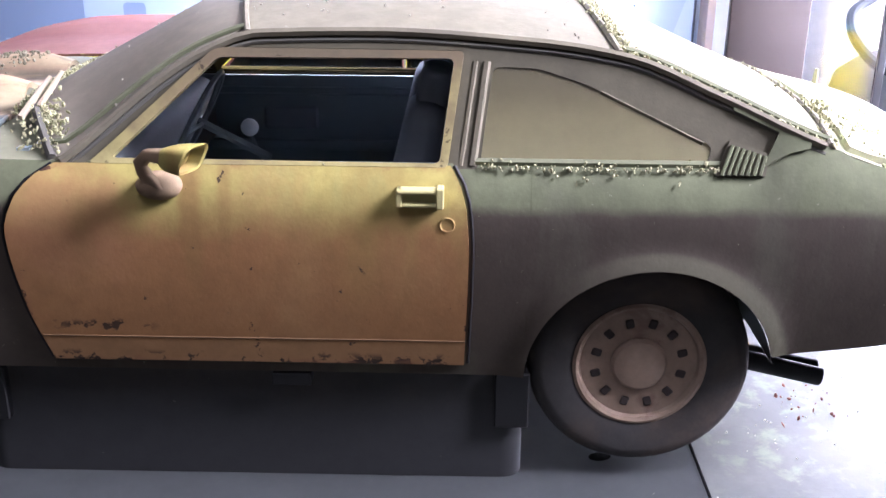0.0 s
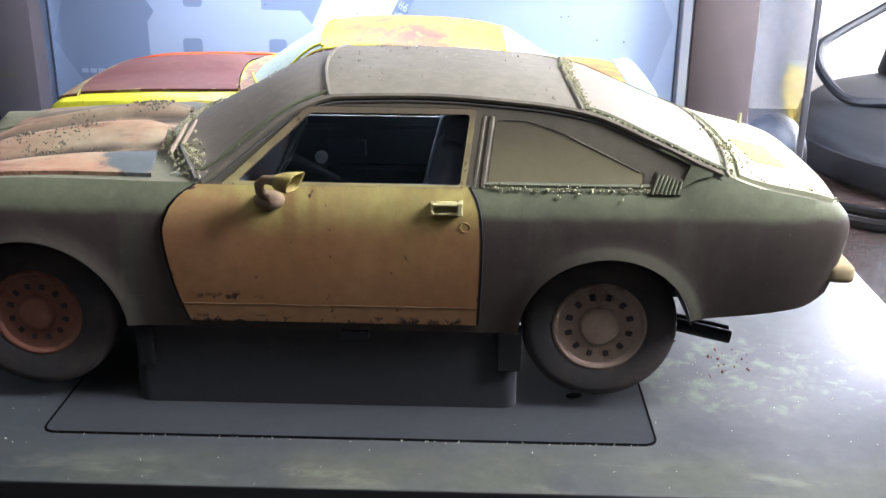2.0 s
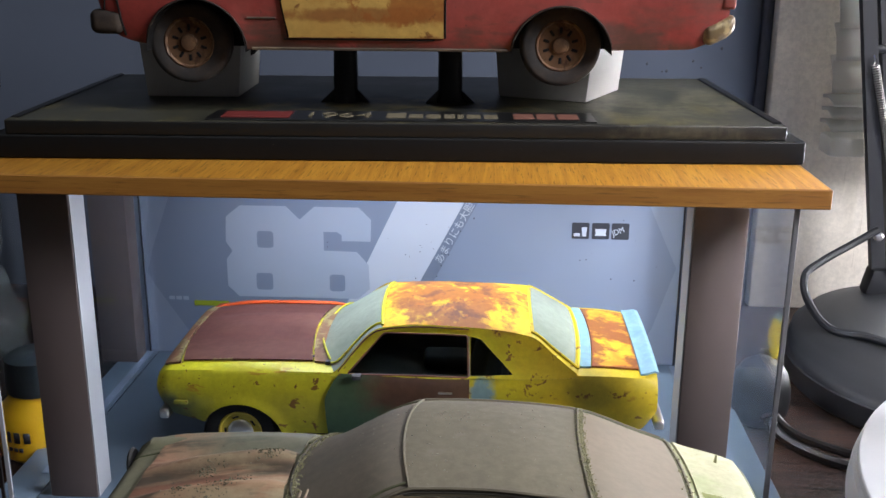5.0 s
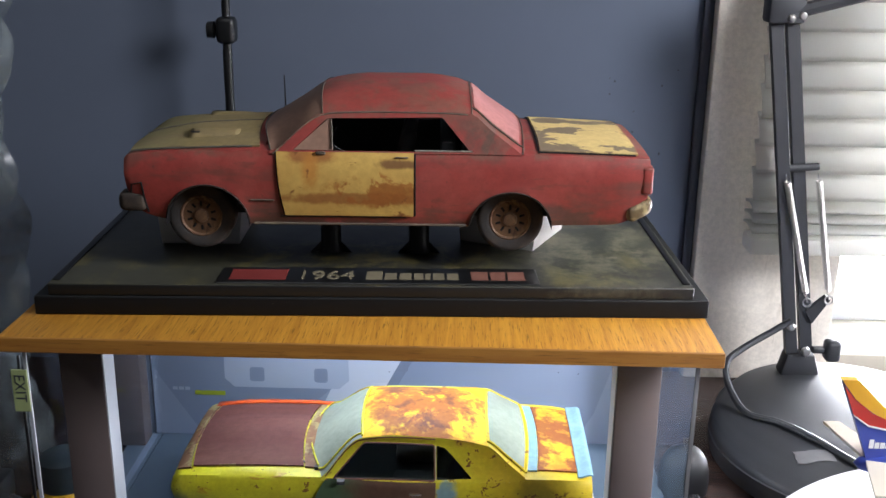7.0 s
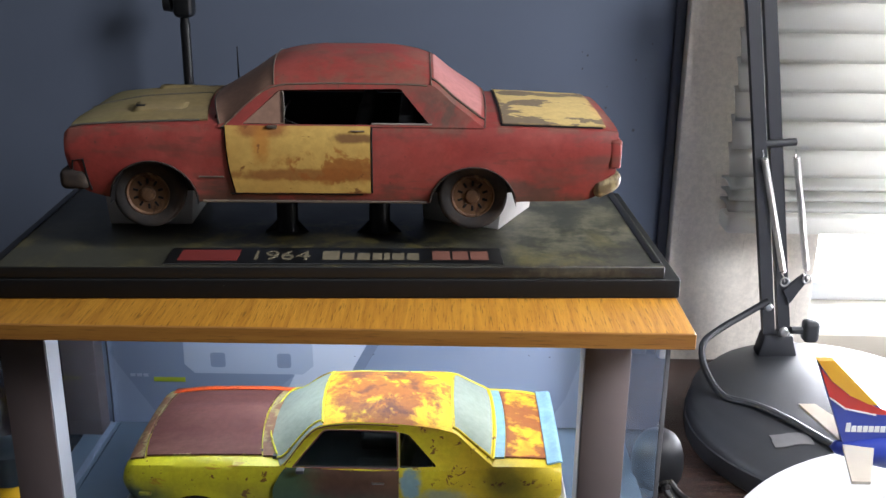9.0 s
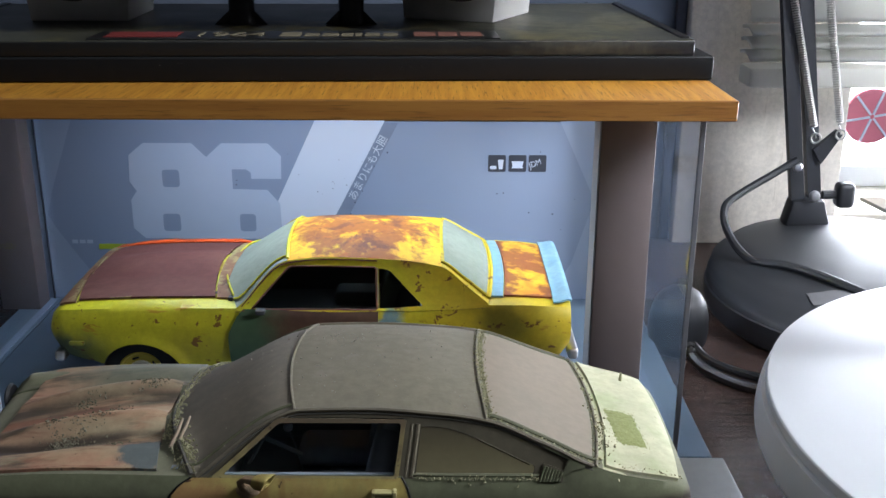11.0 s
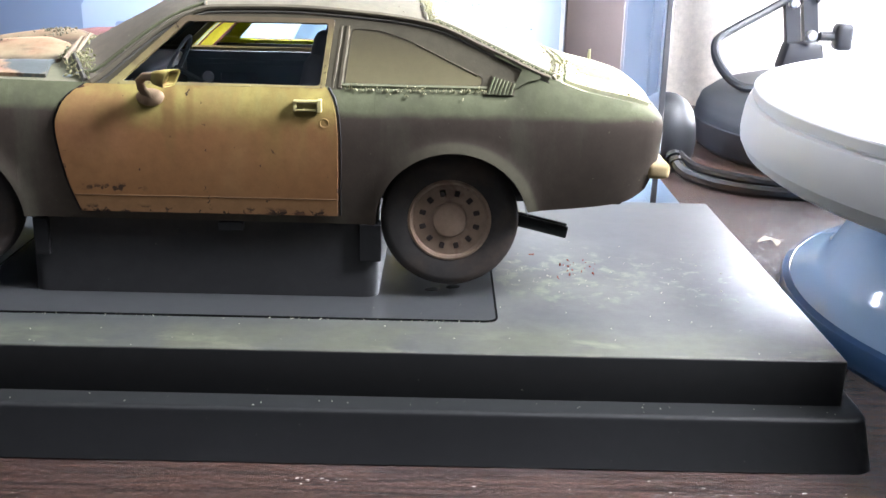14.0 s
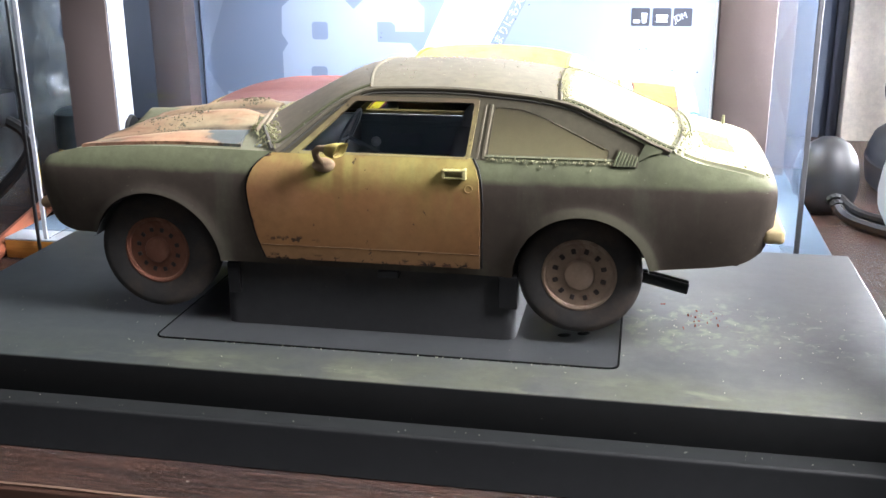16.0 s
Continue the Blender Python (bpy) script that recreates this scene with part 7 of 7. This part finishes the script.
vs = [Vector((-0.002, 0.020, 0.078)), Vector((0.010, 0.020, 0.098)), Vector((0.006, 0.020, 0.101)), Vector((-0.008, 0.020, 0.088))]
a1 = [bm.verts.new(v) for v in vs]
b1 = [bm.verts.new(v + Vector((0, 0.004, 0))) for v in vs]
bm.faces.new(a1)
bm.faces.new(b1)
for k in range(4):
    bm.faces.new((a1[k], a1[(k + 1) % 4], b1[(k + 1) % 4], b1[k]))
part("spring_hook", bm, M_LAMP, lamp)
bm = bmesh.new()
tube(bm, [(-0.0400, 0.024, 0.1985), (-0.0110, 0.024, 0.2010)], 0.0028, 12)
part("cross_bar", bm, M_LAMP, lamp)
for a, b in (((-0.0360, 0.018, 0.1960), (-0.0085, 0.018, 0.0960)), ((-0.0128, 0.018, 0.1975), (0.0078, 0.018, 0.0985))):
    a, b = Vector(a), Vector(b)
    d = (b - a).normalized()
    n1 = d.orthogonal().normalized()
    n2 = d.cross(n1)
    pts = [a, a + d * 0.004]
    turns, n = 56, 56 * 8
    for k in range(n + 1):
        t = 0.06 + 0.86 * k / n
        ang = 2 * math.pi * turns * k / n
        pts.append(a + (b - a) * t + 0.0023 * (math.cos(ang) * n1 + math.sin(ang) * n2))
    pts += [b - d * 0.004, b]
    bm = bmesh.new()
    tube(bm, pts, 0.00050, 5)
    part("spring", bm, M_STEEL, lamp, "bright steel spring")
    bm = bmesh.new()
    tube(bm, [b + 0.0032 * Vector((math.cos(t), 0, math.sin(t))) for t in (2 * math.pi * k / 18 for k in range(19))], 0.0007, 6)
    part("spring_ring", bm, M_STEEL, lamp)
for p, r in (((-0.0200, 0.014, 0.0780), 0.0032), ((-0.0070, 0.012, 0.0585), 0.0036), ((-0.0455, 0.018, 0.3080), 0.0032), ((-0.0380, 0.018, 0.3100), 0.0032)):
    bm = bmesh.new()
    lathe(bm, [(r, 0), (r, 0.002), (r * 0.7, 0.0032), (0, 0.0036)], 12, Matrix.Translation(p) @ Matrix.Rotation(radians(90), 4, "X"))
    part("bolt", bm, M_STEEL, lamp)
bm = bmesh.new()
box(bm, (0.0085, 0.010, 0.0495), (0.0205, 0.022, 0.0665), 0.0035, 3)
part("wing_knob", bm, M_LAMP, lamp)
bm = bmesh.new()
tube(bm, [(0.000, 0.016, 0.058), (0.010, 0.016, 0.058)], 0.003, 10)
part("knob_shaft", bm, M_LAMP, lamp)
bm = bmesh.new()
tube(bm, [L1 + Vector((0, -0.004, -0.010)), L1 + Vector((0.10, -0.02, 0.020))], 0.0050, 8)
part("upper_arm", bm, M_LAMP, lamp)
bm = bmesh.new()
box(bm, tuple(L1 + Vector((-0.012, -0.010, -0.016))), tuple(L1 + Vector((0.014, 0.010, 0.012))), 0.003)
part("elbow", bm, M_LAMP, lamp)
bm = bmesh.new()
run = [(-0.065, -0.0480), (-0.047, -0.0660), (-0.0306, -0.0860), (-0.0150, -0.1090), (0.000, -0.1280), (0.020, -0.1480)]
tube(bm, smooth_path([(-0.021, 0.012, 0.083), (-0.036, 0.010, 0.074), (-0.058, 0.003, 0.063), (-0.071, -0.007, 0.056), (-0.0728, -0.0231, 0.0450)] + [(x, y, dome_height(x, y) + 0.0027) for x, y in run] + [(0.050, -0.172, 0.0032), (0.10, -0.172, 0.0032)], 8), 0.0026, 8)
part("cable", bm, M_LAMP, lamp, "black lamp cable")
bm = bmesh.new()
rows = []
for i in range(5):
    rows.append([])
    for k in range(7):
        x, y = -0.0460 + 0.0250 * k / 6 + 0.0008 * math.sin(3 * i), -0.1100 + 0.0120 * i / 4 + 0.0006 * math.sin(5 * k)
        rows[-1].append(Vector((x, y, dome_height(x, y) + 0.0009)))
solid(bm, rows, 0.0004)
part("worn_sticker", bm, plain("torn_sticker", (0.15, 0.15, 0.155), 0.35, var=0.3, scale=120), lamp)

# adapter and cable on the desk by the case
adapter = tagged(thing("power_adapter", pose(0.183, 0.262, 0) @ Matrix.Scale(0.88, 4)), "black power adapter with a thick cable on the desk", "adapter")
bm = bmesh.new()
lathe(bm, [(0.0, 0.0003), (0.010, 0.0005), (0.0150, 0.004), (0.0178, 0.011), (0.0185, 0.019), (0.0178, 0.028), (0.0155, 0.036), (0.0115, 0.042), (0.006, 0.0455), (0.002, 0.0464), (0.0, 0.0465)], 48)
part("body", bm, plain("dull_black_plastic", (0.010, 0.0105, 0.012), 0.5, var=0.2), adapter, smooth=80)
bm = bmesh.new()
for k in range(5):
    tube(bm, [(-0.001 + 0.0015 * k, -0.010 - 0.0030 * k, 0.018 - 0.0026 * k), (-0.0005 + 0.0015 * k, -0.0118 - 0.0030 * k, 0.0165 - 0.0026 * k)], 0.0052 - 0.0003 * k, 10)
part("strain_relief", bm, M_SATIN, adapter)
bm = bmesh.new()
tube(bm, smooth_path([(0.000, -0.008, 0.018), (0.006, -0.026, 0.006), (0.018, -0.044, 0.0035), (0.040, -0.062, 0.0035), (0.075, -0.066, 0.0035), (0.14, -0.050, 0.0035)], 8), 0.0034, 8)
part("cable", bm, M_SATIN, adapter)
bm = bmesh.new()
tube(bm, smooth_path([(0.003, -0.010, 0.016), (0.012, -0.027, 0.0085), (0.026, -0.043, 0.0075), (0.046, -0.055, 0.0070), (0.080, -0.058, 0.0040), (0.14, -0.042, 0.0035)], 8), 0.0028, 8)
part("cable", bm, M_SATIN, adapter)

# turntable: white disc on a blue dome
turn = tagged(thing("turntable_stand", pose(0.2960, 0.0440, 0)), "white round turntable on a glossy blue-grey base", "turntable")
bm = bmesh.new()
lathe(bm, [(0.0, 0.0005), (0.108, 0.0005), (0.1125, 0.003), (0.1125, 0.007), (0.1085, 0.0105), (0.1020, 0.0125), (0.0985, 0.0155), (0.094, 0.024), (0.080, 0.0335), (0.055, 0.0390), (0.026, 0.0410), (0.022, 0.049), (0.0, 0.049)], 96)
part("base", bm, M_BLUEDOME, turn, "blue-grey glossy dome")
bm = bmesh.new()
lathe(bm, [(0.1070, 0.0003), (0.1130, 0.0003), (0.1142, 0.0020), (0.1142, 0.0062), (0.1128, 0.0084), (0.1105, 0.0092), (0.1070, 0.0060)], 96)
part("base_ring", bm, plain("deep_blue_plastic", (0.060, 0.125, 0.25), 0.16, var=0.05, bump=0), turn, "deep blue rim round the base")
bm = bmesh.new()
lathe(bm, [(0.0, 0.0492), (0.138, 0.0492), (0.1450, 0.0500), (0.1480, 0.0520), (0.1498, 0.0555), (0.1501, 0.0590), (0.1494, 0.0650), (0.1484, 0.0684), (0.1466, 0.0688), (0.1464, 0.0694), (0.1472, 0.0698), (0.1470, 0.0726), (0.1465, 0.0731), (0.1456, 0.0733), (0.0, 0.0733)], 112, Matrix.Translation((0.0178, -0.0009, 0)))
part("disc", bm, plain("white_disc_plastic", (0.66, 0.68, 0.70), 0.4, var=0.05, scale=20, bump=0), turn, "white plastic disc", smooth=16)

# toy airliner on the turntable
plane = tagged(thing("toy_airliner", pose(0.2075, 0.0880, 0.0733)), "toy airliner with blue, red and yellow tail on the turntable", "toy plane")
M_PB = plain("toy_blue", (0.03, 0.055, 0.33), 0.3, var=0.05, bump=0)
M_PR = plain("toy_red", (0.50, 0.03, 0.02), 0.3, var=0.05, bump=0)
M_PY = plain("toy_yellow", (0.68, 0.36, 0.02), 0.3, var=0.05, bump=0)


def fin(name, loop, mat, parent, y=0.0, t=0.0030, m=None):
    bm = fill([loop])
    for v in bm.verts:
        v.co = Vector((v.co.x, y - t / 2, v.co.y))
    r = bmesh.ops.extrude_face_region(bm, geom=bm.faces[:])
    bmesh.ops.translate(bm, verts=[v for v in r["geom"] if isinstance(v, bmesh.types.BMVert)], vec=(0, t, 0))
    if m is not None:
        bmesh.ops.transform(bm, matrix=m, verts=bm.verts)
    return part(name, bm, mat, parent, smooth=0)


fin("tail_fin", [(0.0, 0.0990), (0.0070, 0.0990), (0.0292, 0.0775), (0.0420, 0.0680), (0.0420, 0.0570), (0.0162, 0.0590)], M_PB, plane)
fin("red_stripe", [(0.0012, 0.0960), (0.0071, 0.0819), (0.0150, 0.0765), (0.0290, 0.0735), (0.0400, 0.0728), (0.0300, 0.0765), (0.0160, 0.0825), (0.0070, 0.0895)], M_PR, plane, t=0.0036)
fin("yellow_stripe", [(-0.0003, 0.0993), (0.0072, 0.0993), (0.0292, 0.0779), (0.0250, 0.0785), (0.0160, 0.0827), (0.0070, 0.0897)], M_PY, plane, t=0.0040)
fin("white_line", [(0.0071, 0.0819), (0.0150, 0.0765), (0.0290, 0.0735), (0.0290, 0.0728), (0.0148, 0.0757), (0.0073, 0.0811)], M_WHITE, plane, t=0.0040)
for k in range(9):
    fin("tail_mark", [(0.0165 + 0.0026 * k, 0.0645), (0.0186 + 0.0026 * k, 0.0645), (0.0186 + 0.0026 * k, 0.0675 if k else 0.0690), (0.0165 + 0.0026 * k, 0.0675 if k else 0.0690)], M_WHITE, plane, t=0.0036)
bm = bmesh.new()
lathe(bm, [(0.0, 0.0), (0.0030, 0.003), (0.0070, 0.020), (0.0110, 0.045), (0.0130, 0.080), (0.0130, 0.180), (0.0090, 0.205), (0.0, 0.218)], 28, Matrix.Translation((0.0110, 0, 0.0560)) @ Matrix.Rotation(radians(94), 4, "Y"))
part("fuselage", bm, M_PB, plane)
for s in (-1, 1):
    bm = bmesh.new()
    vs = [Vector((0.0160, 0.002 * s, 0.0570)), Vector((0.0300, 0.003 * s, 0.0570)), Vector((0.0160, 0.035 * s, 0.0580)), Vector((0.0080, 0.035 * s, 0.0580))]
    a1 = [bm.verts.new(v) for v in vs]
    b1 = [bm.verts.new(v + Vector((0, 0, 0.0014))) for v in vs]
    bm.faces.new(a1)
    bm.faces.new(b1)
    for k in range(4):
        bm.faces.new((a1[k], a1[(k + 1) % 4], b1[(k + 1) % 4], b1[k]))
    part("tailplane", bm, M_OFFWHITE, plane)
    bm = bmesh.new()
    vs = [Vector((0.085, 0.010 * s, 0.0420)), Vector((0.130, 0.010 * s, 0.0420)), Vector((0.085, 0.090 * s, 0.0500)), Vector((0.074, 0.090 * s, 0.0500))]
    a1 = [bm.verts.new(v) for v in vs]
    b1 = [bm.verts.new(v + Vector((0, 0, 0.0024))) for v in vs]
    bm.faces.new(a1)
    bm.faces.new(b1)
    for k in range(4):
        bm.faces.new((a1[k], a1[(k + 1) % 4], b1[(k + 1) % 4], b1[k]))
    part("wing", bm, M_OFFWHITE, plane)
for x, y in ((0.105, -0.020), (0.105, 0.020), (0.195, 0.0)):
    bm = bmesh.new()
    tube(bm, [(x, y, 0.0010), (x, y * 0.45, 0.0480)], 0.0012, 8)
    lathe(bm, [(0.0, -0.003), (0.0050, -0.003), (0.0055, 0.0), (0.0050, 0.003), (0.0, 0.003)], 18, Matrix.Translation((x, y, 0.0056)) @ Matrix.Rotation(radians(90), 4, "X"))
    part("landing_gear", bm, M_BLACK, plane)

# tripod pole behind the shelf
tri = tagged(thing("light_stand", pose(-0.150, 0.432, 0)), "black light stand pole with a clamp knob", "stand")
bm = bmesh.new()
tube(bm, [(0, 0, 0.0), (0, 0, 0.275)], 0.0036, 12)
part("lower_tube", bm, M_SATIN, tri)
bm = bmesh.new()
tube(bm, [(0, 0, 0.275), (0.004, 0, 0.62)], 0.0032, 12)
part("upper_tube", bm, M_SATIN, tri)
bm = bmesh.new()
box(bm, (-0.007, -0.008, 0.279), (0.0075, 0.008, 0.299), 0.004, 3)
part("clamp", bm, M_SATIN, tri)
bm = bmesh.new()
lathe(bm, [(0.003, -0.008), (0.006, -0.007), (0.0065, -0.002), (0.003, 0.0), (0.003, 0.008)], 16, Matrix.Translation((-0.007, 0, 0.289)) @ Matrix.Rotation(radians(90), 4, "Y"))
part("clamp_knob", bm, M_SATIN, tri)
bm = bmesh.new()
lathe(bm, [(0.0, 0.0), (0.05, 0.0), (0.05, 0.006), (0.008, 0.012), (0.0, 0.012)], 24)
part("foot", bm, M_SATIN, tri)

# yellow glue bottle, strap and bag at the other end of the case
bottle = tagged(thing("glue_bottle", pose(-0.2120, 0.205, 0)), "yellow plastic bottle with a dark cap and black print", "bottle")
bm = bmesh.new()
lathe(bm, [(0.0, 0.0005), (0.0190, 0.0005), (0.0215, 0.003), (0.0220, 0.010), (0.0220, 0.021), (0.0200, 0.027), (0.0150, 0.032), (0.0142, 0.035), (0.0142, 0.037)], 48)
part("body", bm, M_YBOTTLE, bottle)
bm = bmesh.new()
lathe(bm, [(0.0150, 0.0355), (0.0155, 0.038), (0.0150, 0.054), (0.0120, 0.056), (0.0, 0.056)], 36)
part("cap", bm, plain("dark_green_cap", (0.02, 0.03, 0.035), 0.4), bottle, "dark screw cap")
for z, h, a0 in ((0.0135, 0.006, (-118, -104, -90)), (0.0085, 0.0022, (-122, -114, -106, -98))):
    for a in a0:
        bm = bmesh.new()
        rows = [[Vector((0.02215 * math.cos(radians(a + k * 3)), 0.02215 * math.sin(radians(a + k * 3)), zz)) for k in range(4 if h > 0.004 else 3)] for zz in (z, z + h)]
        grid(bm, rows)
        thick(part("print_bar", bm, M_INK, bottle), 0.0002)
M_BAG = Mat("clear_plastic_film", 0.16, 0.0, 0.8)
M_BAG.color((0.15, 0.175, 0.18))
M_BAG.link(M_BAG.math("ADD", M_BAG.math("MULTIPLY", M_BAG.ramp(M_BAG.noise(60, 4), 0.4, 0.7), 0.34), 0.10), M_BAG.b.inputs["Alpha"])
M_BAG.bump(M_BAG.noise(42, 3, 0.5), 0.5, 0.003)
M_BAG = M_BAG.m
rnd = random.Random(3)
bm = bmesh.new()
rows = []
for i in range(61):
    z = 0.002 + 0.42 * i / 60
    r = []
    for k in range(28):
        a = 2 * math.pi * k / 28
        rad = 0.047 + 0.009 * math.sin(3 * a + z * 40) + 0.006 * math.sin(7 * a - z * 95) + 0.007 * noise.noise(Vector((math.cos(a) * 2, math.sin(a) * 2, z * 30)))
        rad *= 1.25 - 0.9 * ss(0.05, 0.20, z) * 0.5
        r.append(Vector((-0.296 + 0.026 * ss(0.03, 0.25, z) + rad * math.cos(a), 0.225 + rad * 0.7 * math.sin(a), z)))
    rows.append(r)
grid(bm, rows, True)
bag = tagged(part("plastic_bag", bm, M_BAG), "clear crinkled plastic bag hanging beside the case", "bag")
thick(bag, 0.0004)
bag.visible_shadow = False
tag = tagged(thing("exit_strip", pose(-0.1868, 0.112, 0.0)), "narrow black strip with a green exit tag against the case", "strip")
bm = bmesh.new()
box(bm, (-0.0007, 0.0, 0.0005), (0.0007, 0.0012, 0.1630), 0.0002)
part("strip", bm, M_SATIN, tag)
bm = bmesh.new()
box(bm, (-0.0040, -0.0008, 0.1330), (0.0040, -0.0001, 0.1560), 0.0002, 1)
part("tag", bm, plain("dull_green_tag", (0.30, 0.36, 0.16), 0.5), tag)
lettering("tag_text", "EXIT", 0.0078, Matrix.Translation((-0.0026, -0.0009, 0.1535)) @ Matrix.Rotation(radians(90), 4, "X") @ Matrix.Rotation(radians(-90), 4, "Z"), M_INK, tag, 0.00005, 0.95)
strap = tagged(thing("orange_strap", pose(0, 0, 0)), "dull orange-brown cord lying on the desk", "cord")
bm = bmesh.new()
tube(bm, smooth_path([(-0.190, 0.030, 0.0045), (-0.206, 0.099, 0.0045), (-0.225, 0.167, 0.0045), (-0.234, 0.200, 0.0045)], 8), 0.0042, 8)
part("cord", bm, plain("rust_orange_cord", (0.22, 0.065, 0.03), 0.6), strap)
headset = tagged(thing("grey_clip", pose(-0.232, 0.150, 0.0)), "dark grey plastic clip with a curved cable", "clip")
bm = bmesh.new()
box(bm, (-0.020, -0.01, 0.056), (0.013, 0.01, 0.073), 0.003)
part("clip_body", bm, M_SATIN, headset)
bm = bmesh.new()
tube(bm, smooth_path([(0.009, 0.0, 0.060), (0.020, 0.0, 0.054), (0.022, 0.0, 0.044), (0.008, 0.0, 0.028), (-0.012, 0.0, 0.012), (-0.035, 0.0, 0.003)], 8), 0.0030, 8)
part("clip_cable", bm, M_SATIN, headset)

# scraps on the desk
bm = bmesh.new()
rnd = random.Random(12)
for cx, cy, n, sx, sy in ((0.037, -0.0570, 15, 0.004, 0.0012), (0.125, -0.0590, 16, 0.02, 0.002), (0.2, -0.058, 8, 0.03, 0.004), (-0.02, -0.062, 5, 0.03, 0.003)):
    for k in range(n):
        x, y, r = cx + rnd.gauss(0, sx), cy + rnd.gauss(0, sy), rnd.uniform(0.00006, 0.00016)
        bmesh.ops.create_icosphere(bm, subdivisions=1, radius=r, matrix=Matrix.Translation((x, max(-0.068, min(y, -0.0495)), 0.0)) @ Matrix.Diagonal((rnd.uniform(1, 5), 1, 0.25, 1)))
tagged(part("paint_flecks", bm, plain("dry_white_paint", (0.55, 0.52, 0.47), 0.7, var=0.3, scale=400)), "dried white paint flecks on the desk edge", "flecks", kind="stuff")
bm = bmesh.new()
for cx, cy, a in ((0.2005, 0.1360, 0.4), (0.2045, 0.1330, 1.3)):
    vs = [bm.verts.new(Matrix.Translation((cx, cy, 0.0006)) @ Matrix.Rotation(a, 4, "Z") @ Vector(p)) for p in ((-0.004, 0, 0), (0, -0.0016, 0.001), (0.0045, 0.0004, 0.0003), (0.001, 0.0022, 0.0014))]
    bm.faces.new(vs)
o = part("leaf_scrap", bm, plain("dry_leaf", (0.45, 0.38, 0.28), 0.8, var=0.3, scale=200))
thick(o, 0.0003)
tagged(o, "curled dry leaf scrap on the desk", "scrap")

bm = bmesh.new()
rnd = random.Random(21)
for k in range(16):
    x, z = rnd.uniform(0.135, 0.205), rnd.uniform(0.17, 0.27)
    r = rnd.uniform(0.0004, 0.0011)
    bmesh.ops.create_icosphere(bm, subdivisions=1, radius=r, matrix=Matrix.Translation((x, WY - 0.0001, z)) @ Matrix.Diagonal((1, 0.3, rnd.uniform(0.7, 1.4), 1)))
tagged(part("wall_specks", bm, M_INK), "small dark paint specks on the slate blue wall", "specks", kind="stuff")
